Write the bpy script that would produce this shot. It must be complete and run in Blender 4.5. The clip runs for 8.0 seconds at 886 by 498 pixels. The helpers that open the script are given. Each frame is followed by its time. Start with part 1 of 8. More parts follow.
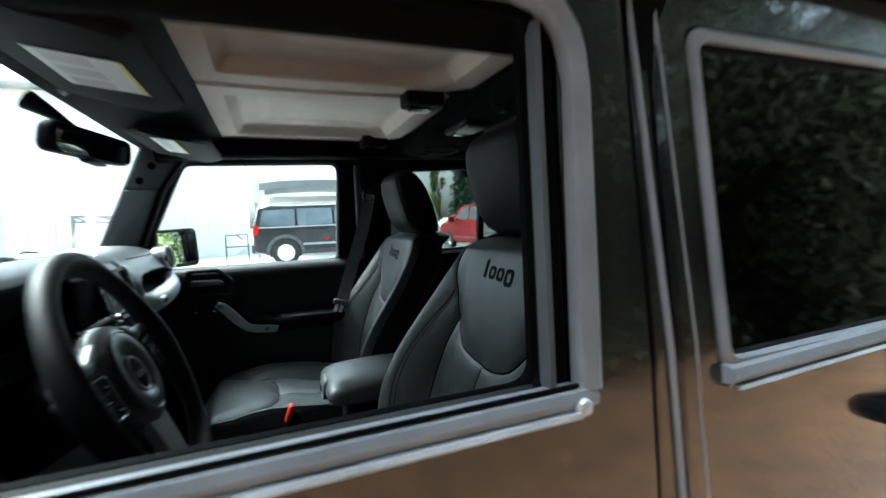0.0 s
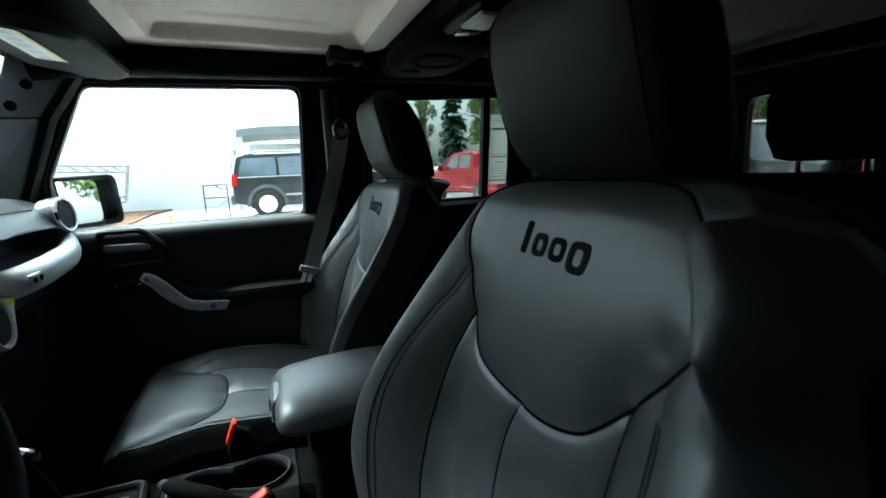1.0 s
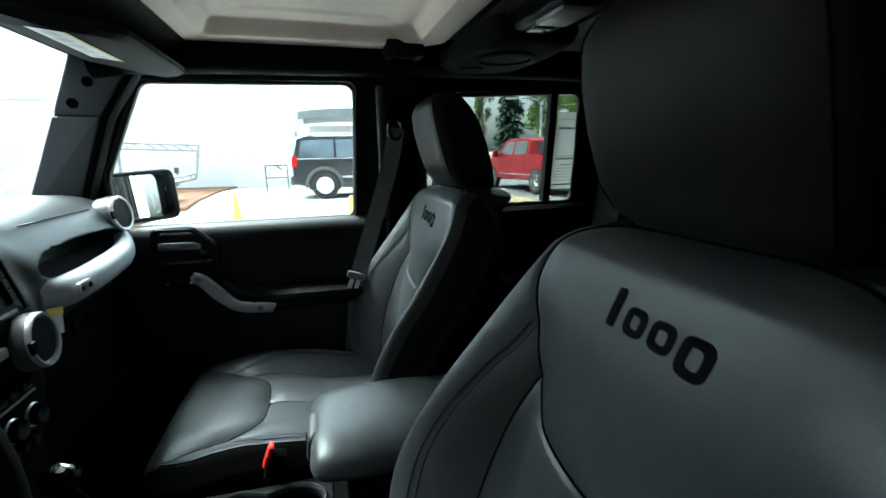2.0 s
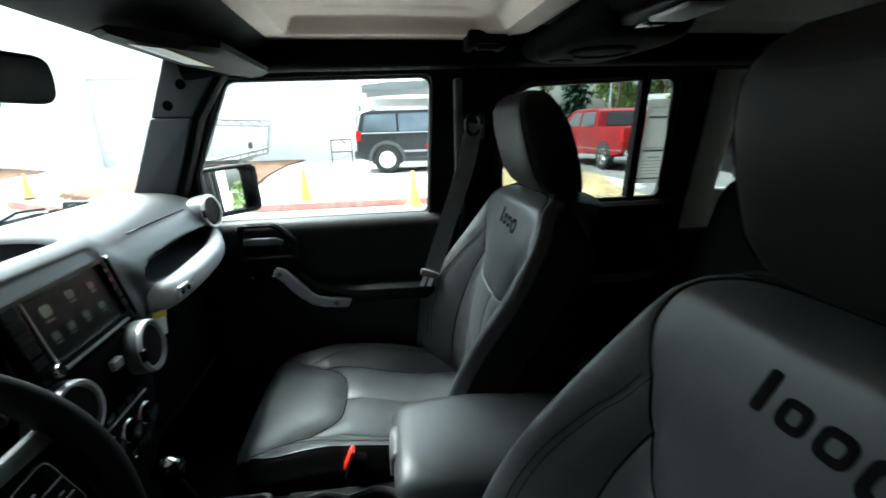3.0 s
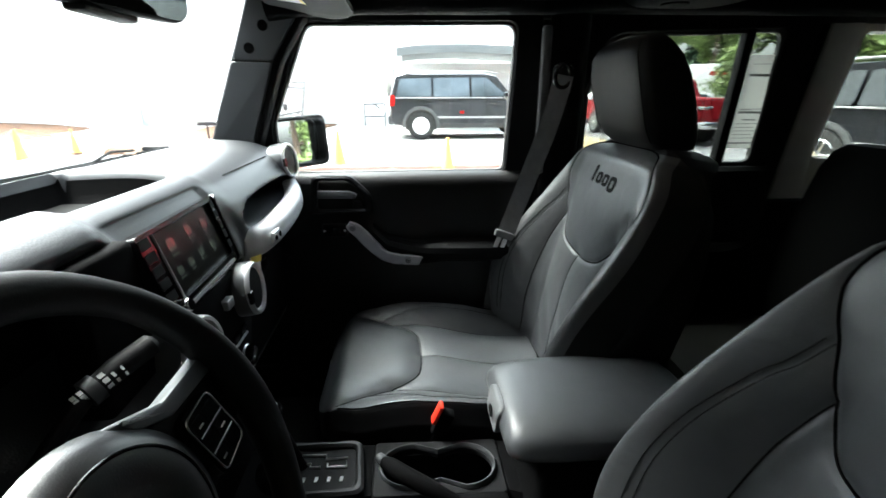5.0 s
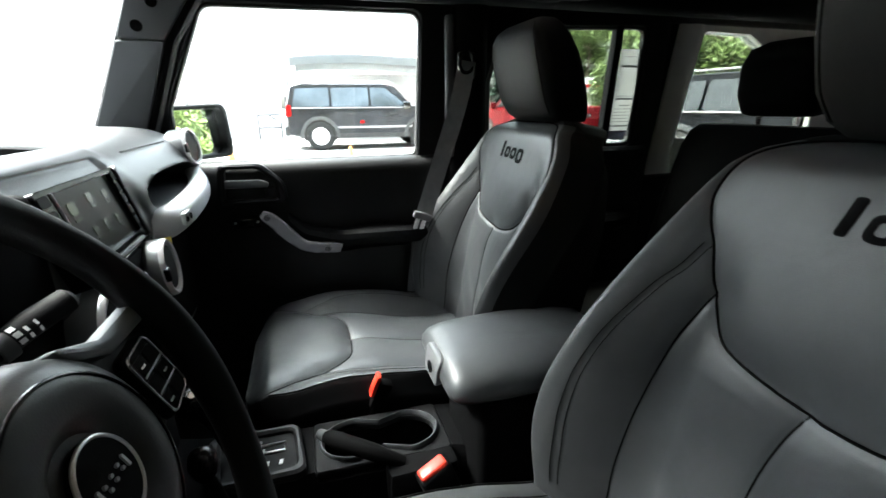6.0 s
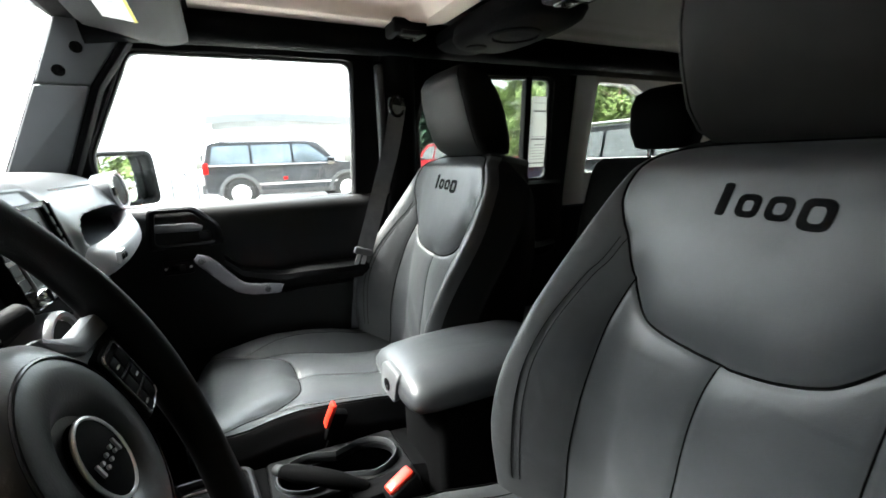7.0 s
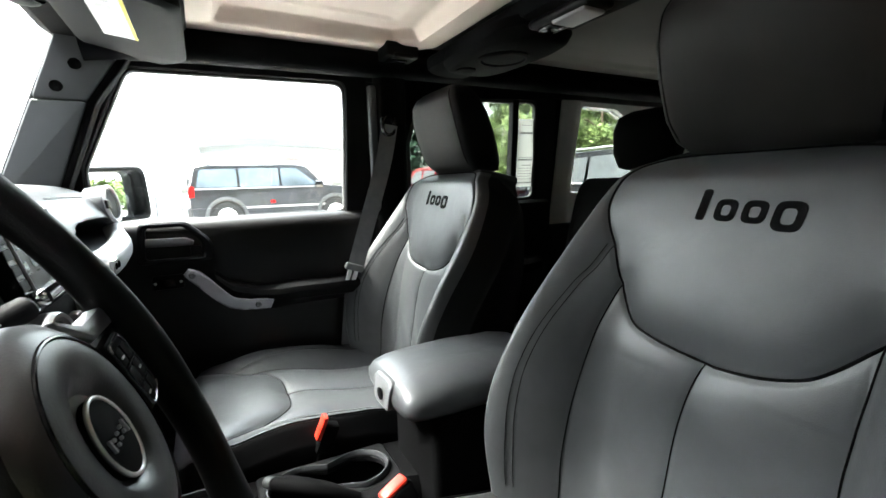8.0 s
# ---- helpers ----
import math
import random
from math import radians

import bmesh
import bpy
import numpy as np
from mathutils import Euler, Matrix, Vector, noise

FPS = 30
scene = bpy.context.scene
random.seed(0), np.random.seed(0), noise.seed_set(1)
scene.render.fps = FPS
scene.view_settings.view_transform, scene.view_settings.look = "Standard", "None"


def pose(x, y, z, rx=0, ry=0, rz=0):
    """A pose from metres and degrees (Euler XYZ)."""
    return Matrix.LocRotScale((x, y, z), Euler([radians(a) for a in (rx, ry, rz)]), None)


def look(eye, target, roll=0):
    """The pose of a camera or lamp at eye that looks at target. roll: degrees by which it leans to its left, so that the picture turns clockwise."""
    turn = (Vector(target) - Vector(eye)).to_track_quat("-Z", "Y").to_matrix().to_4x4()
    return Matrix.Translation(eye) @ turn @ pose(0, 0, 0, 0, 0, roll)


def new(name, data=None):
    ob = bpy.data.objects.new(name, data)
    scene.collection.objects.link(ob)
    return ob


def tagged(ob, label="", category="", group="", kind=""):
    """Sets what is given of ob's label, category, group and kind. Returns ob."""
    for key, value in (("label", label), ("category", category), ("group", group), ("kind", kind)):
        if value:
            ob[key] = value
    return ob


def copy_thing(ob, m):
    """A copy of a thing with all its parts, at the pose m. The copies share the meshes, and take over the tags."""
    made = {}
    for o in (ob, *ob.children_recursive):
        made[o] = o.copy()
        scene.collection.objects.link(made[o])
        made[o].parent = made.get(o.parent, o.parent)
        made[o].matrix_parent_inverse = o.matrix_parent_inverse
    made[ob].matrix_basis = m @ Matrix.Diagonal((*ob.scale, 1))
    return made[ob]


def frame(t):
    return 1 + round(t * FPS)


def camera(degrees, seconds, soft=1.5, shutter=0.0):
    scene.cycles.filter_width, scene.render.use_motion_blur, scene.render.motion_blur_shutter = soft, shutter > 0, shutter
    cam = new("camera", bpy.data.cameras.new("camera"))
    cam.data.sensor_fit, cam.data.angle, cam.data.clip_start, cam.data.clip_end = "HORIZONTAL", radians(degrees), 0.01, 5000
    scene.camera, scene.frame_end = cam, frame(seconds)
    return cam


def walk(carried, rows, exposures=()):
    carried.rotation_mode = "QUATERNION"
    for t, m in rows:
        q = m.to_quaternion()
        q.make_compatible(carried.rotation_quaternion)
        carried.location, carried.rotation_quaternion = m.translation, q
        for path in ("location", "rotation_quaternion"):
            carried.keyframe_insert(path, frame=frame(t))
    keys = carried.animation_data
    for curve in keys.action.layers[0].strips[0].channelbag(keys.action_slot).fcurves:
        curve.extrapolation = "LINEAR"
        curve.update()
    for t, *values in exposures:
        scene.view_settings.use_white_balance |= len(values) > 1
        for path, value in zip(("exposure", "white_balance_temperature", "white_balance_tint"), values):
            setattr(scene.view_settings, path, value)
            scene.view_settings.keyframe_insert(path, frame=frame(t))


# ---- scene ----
cam = camera(90.7, 8.0, shutter=0.5)
PATH = [
    (0, (-0.272, -1.109, 1.429), (0.459, 0.748, 1.297), -2.4),
    (0.5, (-0.199, -0.875, 1.408), (0.591, 0.942, 1.136), -3.7),
    (1, (-0.154, -0.747, 1.41), (0.603, 1.069, 1.05), -2.6),
    (2.3, (-0.125, -0.625, 1.492), (0.349, 1.263, 1.035), -0.8),
    (2.5, (-0.133, -0.614, 1.506), (0.307, 1.275, 1.016), -0.7),
    (3, (-0.161, -0.58, 1.537), (0.11, 1.327, 0.999), -1.5),
    (3.5, (-0.178, -0.542, 1.545), (-0.106, 1.365, 0.948), -1.7),
    (4, (-0.205, -0.52, 1.536), (-0.267, 1.366, 0.873), -2.1),
    (4.2, (-0.228, -0.519, 1.525), (-0.299, 1.364, 0.854), -0.9),
    (5.3, (-0.32, -0.548, 1.476), (-0.025, 1.318, 0.82), -0.2),
    (5.5, (-0.332, -0.558, 1.455), (0.062, 1.293, 0.809), -0.2),
    (6, (-0.341, -0.577, 1.427), (0.22, 1.24, 0.808), -0.5),
    (6.5, (-0.364, -0.6, 1.4), (0.377, 1.199, 0.939), -1.1),
    (7, (-0.392, -0.622, 1.384), (0.487, 1.129, 0.983), -2.1),
    (7.5, (-0.407, -0.633, 1.37), (0.578, 1.085, 1.095), -2.3),
    (8, (-0.412, -0.637, 1.362), (0.531, 1.102, 1.069), -1.8),
]
EXPOSURES = [(0.0, 3.3, 5550, -8), (1.0, 3.5, 5500, -11), (2.5, 3.6, 5700, -8), (4.0, 3.75, 6100, 0), (5.5, 4.15, 6200, 2), (6.5, 4.55, 6300, 3), (7.2, 4.80, 6350, 4), (8.0, 4.92, 6400, 4)]
walk(cam, [(t, look(eye, target, roll)) for t, eye, target, roll in PATH], EXPOSURES)

# ---- light ----
SUN_UP, SUN_TURN = 56.0, 305.0
world = bpy.data.worlds.new("sky")
scene.world = world
world.use_nodes = True
wn, wl = world.node_tree.nodes, world.node_tree.links
sky = wn.new("ShaderNodeTexSky")
sky.sky_type, sky.sun_disc = "NISHITA", False
sky.sun_elevation, sky.sun_rotation = radians(SUN_UP), radians(SUN_TURN)
sky.air_density, sky.dust_density, sky.ozone_density = 1.0, 4.0, 1.0
cloud = wn.new("ShaderNodeHueSaturation")
cloud.inputs["Saturation"].default_value = 0.3
wl.new(sky.outputs["Color"], cloud.inputs["Color"])
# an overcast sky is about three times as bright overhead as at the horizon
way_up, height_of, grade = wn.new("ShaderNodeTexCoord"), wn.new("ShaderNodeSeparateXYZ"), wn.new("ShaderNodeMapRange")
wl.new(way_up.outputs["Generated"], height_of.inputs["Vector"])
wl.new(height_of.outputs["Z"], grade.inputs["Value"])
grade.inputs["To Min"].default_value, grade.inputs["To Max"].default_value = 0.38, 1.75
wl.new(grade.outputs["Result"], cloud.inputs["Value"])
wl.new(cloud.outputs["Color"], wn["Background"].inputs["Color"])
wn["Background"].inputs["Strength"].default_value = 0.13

sun_data = bpy.data.lights.new("sun", "SUN")
sun_data.energy, sun_data.angle, sun_data.color = 1.5, radians(40), (1.0, 0.96, 0.9)
sun = new("sun", sun_data)
sun_way = Vector((math.cos(radians(SUN_UP)) * math.sin(radians(SUN_TURN)), math.cos(radians(SUN_UP)) * math.cos(radians(SUN_TURN)), math.sin(radians(SUN_UP))))
sun.rotation_euler = sun_way.to_track_quat("Z", "Y").to_euler()
sun.location = sun_way * 40


# ---- materials ----
def material(name, color, rough=0.5, metal=0.0, grain=0.0, grain_scale=200.0, vary=0.12, vary_scale=6.0, bump=0.0, spec=0.5, coat=0.0, island=0.0, kind="noise", second=None, random_part=0.0, crease=0.0):
    m = bpy.data.materials.new(name)
    m.use_nodes = True
    nt = m.node_tree
    b = nt.nodes["Principled BSDF"]
    b.inputs["Metallic"].default_value, b.inputs["Roughness"].default_value = metal, rough
    b.inputs["Specular IOR Level"].default_value = spec
    b.inputs["Coat Weight"].default_value, b.inputs["Coat Roughness"].default_value = coat, 0.04
    co = nt.nodes.new("ShaderNodeTexCoord")
    big = nt.nodes.new("ShaderNodeTexNoise")
    big.inputs["Scale"].default_value, big.inputs["Detail"].default_value = vary_scale, 5.0
    nt.links.new(co.outputs["Object"], big.inputs["Vector"])
    ramp = nt.nodes.new("ShaderNodeValToRGB")
    lo = [c * (1 - vary) for c in color]
    hi = [min(1.0, c * (1 + vary)) for c in color] if second is None else list(second)
    ramp.color_ramp.elements[0].color, ramp.color_ramp.elements[1].color = (*lo, 1), (*hi, 1)
    ramp.color_ramp.elements[0].position, ramp.color_ramp.elements[1].position = 0.3, 0.7
    nt.links.new(big.outputs["Fac"], ramp.inputs["Fac"])
    out = ramp.outputs["Color"]
    if island or random_part:
        if island:
            src = nt.nodes.new("ShaderNodeNewGeometry").outputs["Random Per Island"]
        else:
            src = nt.nodes.new("ShaderNodeObjectInfo").outputs["Random"]
        amount = island or random_part
        rng = nt.nodes.new("ShaderNodeMapRange")
        rng.inputs["To Min"].default_value, rng.inputs["To Max"].default_value = 1 - amount, 1 + amount
        nt.links.new(src, rng.inputs["Value"])
        mul = nt.nodes.new("ShaderNodeHueSaturation")
        nt.links.new(rng.outputs["Result"], mul.inputs["Value"])
        nt.links.new(out, mul.inputs["Color"])
        out = mul.outputs["Color"]
    nt.links.new(out, b.inputs["Base Color"])
    if bump:
        if kind == "leather":
            fine = nt.nodes.new("ShaderNodeTexVoronoi")
            fine.inputs["Scale"].default_value = grain_scale
            height = fine.outputs["Distance"]
        else:
            fine = nt.nodes.new("ShaderNodeTexNoise")
            fine.inputs["Scale"].default_value, fine.inputs["Detail"].default_value = grain_scale, 4.0
            height = fine.outputs["Fac"]
        nt.links.new(co.outputs["Object"], fine.inputs["Vector"])
        bp = nt.nodes.new("ShaderNodeBump")
        bp.inputs["Strength"].default_value, bp.inputs["Distance"].default_value = bump, grain or 0.001
        nt.links.new(height, bp.inputs["Height"])
        if crease:
            fold = nt.nodes.new("ShaderNodeTexNoise")
            fold.inputs["Scale"].default_value, fold.inputs["Detail"].default_value, fold.inputs["Distortion"].default_value = 17.0, 2.0, 0.6
            nt.links.new(co.outputs["Object"], fold.inputs["Vector"])
            bq = nt.nodes.new("ShaderNodeBump")
            bq.inputs["Strength"].default_value, bq.inputs["Distance"].default_value = crease, 0.01
            nt.links.new(fold.outputs["Fac"], bq.inputs["Height"])
            nt.links.new(bq.outputs["Normal"], bp.inputs["Normal"])
        nt.links.new(bp.outputs["Normal"], b.inputs["Normal"])
        rr = nt.nodes.new("ShaderNodeMapRange")
        rr.inputs["To Min"].default_value, rr.inputs["To Max"].default_value = max(0.02, rough - 0.07), min(1.0, rough + 0.07)
        nt.links.new(big.outputs["Fac"], rr.inputs["Value"])
        nt.links.new(rr.outputs["Result"], b.inputs["Roughness"])
    return m


def glass_material(name, tint, strength=1.0, rough=0.01):
    m = bpy.data.materials.new(name)
    m.use_nodes = True
    nt = m.node_tree
    nt.nodes.remove(nt.nodes["Principled BSDF"])
    clear, shine, mix, facing, steep, scale = (nt.nodes.new(n) for n in ("ShaderNodeBsdfTransparent", "ShaderNodeBsdfGlossy", "ShaderNodeMixShader", "ShaderNodeLayerWeight", "ShaderNodeMath", "ShaderNodeMath"))
    clear.inputs["Color"].default_value = (*tint, 1)
    shine.inputs["Roughness"].default_value = rough
    facing.inputs["Blend"].default_value = 0.5
    steep.operation, steep.inputs[1].default_value = "POWER", 5.0
    scale.operation, scale.inputs[1].default_value, scale.inputs[2].default_value = "MULTIPLY_ADD", 0.9, 0.06 * strength
    nt.links.new(facing.outputs["Facing"], steep.inputs[0])
    nt.links.new(steep.outputs["Value"], scale.inputs[0])
    nt.links.new(scale.outputs["Value"], mix.inputs["Fac"])
    nt.links.new(clear.outputs["BSDF"], mix.inputs[1])
    nt.links.new(shine.outputs["BSDF"], mix.inputs[2])
    nt.links.new(mix.outputs["Shader"], nt.nodes["Material Output"].inputs["Surface"])
    return m


def glow_material(name, color, power):
    m = bpy.data.materials.new(name)
    m.use_nodes = True
    b = m.node_tree.nodes["Principled BSDF"]
    b.inputs["Base Color"].default_value = (*[c * 0.2 for c in color], 1)
    b.inputs["Emission Color"].default_value, b.inputs["Emission Strength"].default_value = (*color, 1), power
    b.inputs["Roughness"].default_value = 0.1
    return m


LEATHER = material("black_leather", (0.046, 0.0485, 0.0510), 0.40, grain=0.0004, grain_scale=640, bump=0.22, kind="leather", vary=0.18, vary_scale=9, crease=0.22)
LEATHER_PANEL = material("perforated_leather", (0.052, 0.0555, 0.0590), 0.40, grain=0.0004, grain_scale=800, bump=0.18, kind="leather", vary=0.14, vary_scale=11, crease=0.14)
THREAD = material("black_thread", (0.006, 0.006, 0.006), 0.9, spec=0.1, vary=0.2, vary_scale=300)
# vinyl taken near black, so the unlit seat sides' shade is in the colour
SHADE_VINYL = material("shade_dark_vinyl", (0.0045, 0.0045, 0.005), 0.55, spec=0.18, grain=0.0004, grain_scale=640, bump=0.2, kind="leather", vary=0.2, vary_scale=10)
# blacker than real plastic: the low cabin's shade is put into the colour
DEEP = material("shade_deep_black_plastic", (0.002, 0.002, 0.0022), 0.8, spec=0.05, grain=0.0005, grain_scale=500, bump=0.25, vary=0.25, vary_scale=12)
SEAM = material("dark_seam_cord", (0.002, 0.002, 0.002), 0.95, spec=0.05, vary=0.2, vary_scale=60)
MARK = material("black_stitched_mark", (0.003, 0.003, 0.0035), 0.85, spec=0.12, grain=0.0005, grain_scale=900, bump=0.4)
DASH = material("dash_plastic", (0.022, 0.0242, 0.0272), 0.40, spec=0.5, grain=0.0005, grain_scale=420, bump=0.3, kind="leather", vary=0.15, vary_scale=5)
PLASTIC = material("black_trim_plastic", (0.0035, 0.0035, 0.0039), 0.5, spec=0.1, grain=0.0004, grain_scale=500, bump=0.3, vary=0.2, vary_scale=8)
GREY_PLASTIC = material("charcoal_plastic", (0.032, 0.034, 0.036), 0.5, grain=0.0005, grain_scale=600, bump=0.3, vary=0.12, vary_scale=7)
DOOR_PAD = material("black_padded_door_vinyl", (0.0048, 0.0048, 0.0052), 0.45, spec=0.25, grain=0.0005, grain_scale=500, bump=0.3, vary=0.2, vary_scale=8)
PILLAR_GREY = material("grey_pillar_plastic", (0.075, 0.078, 0.082), 0.6, spec=0.3, grain=0.0005, grain_scale=600, bump=0.3, vary=0.12, vary_scale=7)
GLOSS_BLACK = material("gloss_black_plastic", (0.005, 0.005, 0.0056), 0.16, spec=0.3, vary=0.3, vary_scale=20)
RUBBER = material("black_rubber", (0.008, 0.008, 0.008), 0.6, vary=0.25, vary_scale=30, grain=0.0004, grain_scale=300, bump=0.2)
PAINT = material("black_car_paint", (0.006, 0.006, 0.007), 0.25, coat=1.0, vary=0.2, vary_scale=4)
TRIM_METAL = material("satin_grey_trim", (0.20, 0.20, 0.218), 0.36, vary=0.12, vary_scale=15, grain=0.0003, grain_scale=250, bump=0.15)
SILVER = material("satin_silver", (0.66, 0.66, 0.67), 0.28, metal=0.8, vary=0.08, vary_scale=20)
TRIM_BRIGHT = material("bright_moulding", (0.50, 0.50, 0.52), 0.32, metal=0.3, vary=0.15, vary_scale=25)
SILVER_PLASTIC = material("silver_painted_plastic", (0.31, 0.31, 0.32), 0.42, metal=0.1, vary=0.08, vary_scale=30)
# pale grey holds the windshield light that falls on the bar
LIT_GRAB = material("windshield_lit_grab_bar", (0.42, 0.43, 0.445), 0.4, grain=0.0004, grain_scale=420, bump=0.2, kind="leather", vary=0.12, vary_scale=10)
LATCH_GREY = material("pale_grey_latch", (0.11, 0.113, 0.118), 0.42, vary=0.1, vary_scale=15)
VENT_RING = material("pale_silver_ring", (0.60, 0.605, 0.62), 0.30, metal=0.6, vary=0.08, vary_scale=30)
KEY_CHROME = material("dull_key_chrome", (0.30, 0.305, 0.315), 0.22, metal=1.0, vary=0.1, vary_scale=30)
SPOKE_SILVER = material("spoke_silver_paint", (0.11, 0.115, 0.124), 0.36, metal=0.2, vary=0.08, vary_scale=25)
DARK_SILVER = material("dark_silver_paint", (0.13, 0.135, 0.14), 0.36, metal=0.3, vary=0.1, vary_scale=25)
AIRBAG = material("airbag_vinyl", (0.012, 0.0125, 0.014), 0.36, spec=0.7, grain=0.0004, grain_scale=640, bump=0.2, kind="leather", vary=0.18, vary_scale=9)
PANEL_GREY = material("console_panel_plastic", (0.012, 0.0125, 0.0135), 0.5, spec=0.3, grain=0.0005, grain_scale=520, bump=0.3, vary=0.15, vary_scale=8)
CONSOLE = material("console_plastic", (0.005, 0.005, 0.0055), 0.6, spec=0.12, grain=0.0005, grain_scale=520, bump=0.3, vary=0.2, vary_scale=8)
# darker copy of the leather that holds the headrests' shade
SHADED_LEATHER = material("shaded_seat_leather", (0.0150, 0.0146, 0.0134), 0.55, spec=0.15, grain=0.0004, grain_scale=640, bump=0.22, kind="leather", vary=0.2, vary_scale=10)
CHROME = material("chrome", (0.8, 0.8, 0.8), 0.08, metal=1.0, vary=0.04)
MIRROR = material("mirror_glass", (0.85, 0.86, 0.86), 0.01, metal=1.0, vary=0.0)
# rear copy of the headliner, with the back roof's shade in its colour
SHADED_LINER = material("shaded_headliner", (0.05, 0.043, 0.039), 0.9, grain=0.001, grain_scale=160, bump=0.25, vary=0.1, vary_scale=5)
VISOR = material("charcoal_visor_vinyl", (0.011, 0.0115, 0.012), 0.85, spec=0.12, grain=0.0005, grain_scale=500, bump=0.3, vary=0.12, vary_scale=8)
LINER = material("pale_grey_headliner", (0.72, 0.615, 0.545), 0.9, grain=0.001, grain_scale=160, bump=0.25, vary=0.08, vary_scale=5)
FABRIC = material("black_padding", (0.0025, 0.0025, 0.0028), 0.95, spec=0.06, grain=0.0008, grain_scale=260, bump=0.4, vary=0.25, vary_scale=10)
CARPET = material("black_carpet", (0.004, 0.004, 0.004), 1.0, spec=0.1, grain=0.003, grain_scale=180, bump=0.8, vary=0.4, vary_scale=30)
HARDTOP = material("grey_hardtop_trim", (0.74, 0.72, 0.69), 0.85, grain=0.001, grain_scale=220, bump=0.35, vary=0.1, vary_scale=6)
WEBBING = material("grey_belt_webbing", (0.085, 0.087, 0.092), 0.75, grain=0.0006, grain_scale=700, bump=0.4, vary=0.15, vary_scale=40)
RED = material("red_release_button", (0.62, 0.03, 0.015), 0.35, vary=0.1, vary_scale=20)
PAPER = material("white_paper", (0.78, 0.78, 0.76), 0.8, vary=0.04, vary_scale=8)
PALE_INK = material("pale_grey_print", (0.58, 0.58, 0.58), 0.8, vary=0.1)
WHITE_INK = material("white_print", (0.75, 0.75, 0.75), 0.6, vary=0.05)
YELLOW = material("yellow_label", (0.75, 0.60, 0.10), 0.6, vary=0.08)
GLASS = glass_material("clear_glass", (0.93, 0.95, 0.94))
TINT = glass_material("lightly_tinted_glass", (0.50, 0.52, 0.50))
SMOKE = glass_material("smoked_glass", (0.50, 0.51, 0.50))
PRIVACY = glass_material("dark_privacy_glass", (0.05, 0.05, 0.05), rough=0.045)
SCREEN = material("dark_screen", (0.010, 0.010, 0.009), 0.28, spec=0.14, vary=0.2, vary_scale=12)
ICON = glow_material("dim_grey_icons", (0.40, 0.46, 0.38), 0.0035)
LENS = material("lamp_lens", (0.5, 0.5, 0.49), 0.3, vary=0.05)


def thin_paper(name, color):
    m = bpy.data.materials.new(name)
    m.use_nodes = True
    nt = m.node_tree
    b = nt.nodes["Principled BSDF"]
    b.inputs["Base Color"].default_value, b.inputs["Roughness"].default_value = (*color, 1), 0.8
    through_light, mix = nt.nodes.new("ShaderNodeBsdfTranslucent"), nt.nodes.new("ShaderNodeMixShader")
    through_light.inputs["Color"].default_value = (*[c * 0.8 for c in color], 1)
    mix.inputs["Fac"].default_value = 0.45
    nt.links.new(b.outputs["BSDF"], mix.inputs[1])
    nt.links.new(through_light.outputs["BSDF"], mix.inputs[2])
    nt.links.new(mix.outputs["Shader"], nt.nodes["Material Output"].inputs["Surface"])
    return m


SHEET = thin_paper("thin_white_paper", (0.50, 0.50, 0.485))
SHEET_INK = thin_paper("pale_print_on_paper", (0.22, 0.22, 0.225))


# ---- mesh helpers ----
def obj(name, verts, faces, mat=None, parent=None, label="", smooth=True, angle=35):
    me = bpy.data.meshes.new(name)
    me.from_pydata([tuple(map(float, v)) for v in verts], [], [tuple(int(i) for i in f) for f in faces])
    if mat:
        me.materials.append(mat)
    bm = bmesh.new()
    bm.from_mesh(me)
    bmesh.ops.recalc_face_normals(bm, faces=bm.faces)
    bm.to_mesh(me)
    bm.free()
    ob = new(name, me)
    if smooth:
        me.shade_smooth()
        me.set_sharp_from_angle(angle=radians(angle))
    if parent:
        ob.parent = parent
    if label:
        ob["label"] = label
    return ob


def part(name, bm, mat, parent=None, label="", angle=35):
    bmesh.ops.recalc_face_normals(bm, faces=bm.faces)
    me = bpy.data.meshes.new(name)
    bm.to_mesh(me)
    bm.free()
    if mat:
        me.materials.append(mat)
    me.shade_smooth()
    me.set_sharp_from_angle(angle=radians(angle))
    ob = new(name, me)
    if parent:
        ob.parent = parent
    if label:
        ob["label"] = label
    return ob


def thing(name, label, category, group="", kind="", at=(0, 0, 0), turn=(0, 0, 0)):
    ob = new(name)
    ob.empty_display_size = 0.05
    ob.matrix_basis = pose(*at, *turn)
    return tagged(ob, label, category, group, kind)


def add_box(bm, lo, hi, bevel=0.0, seg=2, m=None):
    c = [(a + b) / 2 for a, b in zip(lo, hi)]
    s = [abs(b - a) for a, b in zip(lo, hi)]
    r = bmesh.ops.create_cube(bm, size=1.0, matrix=Matrix.LocRotScale(c, None, s))
    vs = r["verts"]
    if bevel:
        es = list({e for v in vs for e in v.link_edges})
        r2 = bmesh.ops.bevel(bm, geom=es, offset=min(bevel, 0.49 * min(s)), segments=seg, profile=0.5, affect="EDGES")
        vs = list({v for f in r2["faces"] for v in f.verts} | {v for v in vs if v.is_valid})
        seen = set(vs)
        stack = list(vs)
        while stack:
            v = stack.pop()
            for e in v.link_edges:
                o = e.other_vert(v)
                if o not in seen:
                    seen.add(o)
                    stack.append(o)
        vs = list(seen)
    if m is not None:
        bmesh.ops.transform(bm, matrix=m, verts=vs)
    return vs


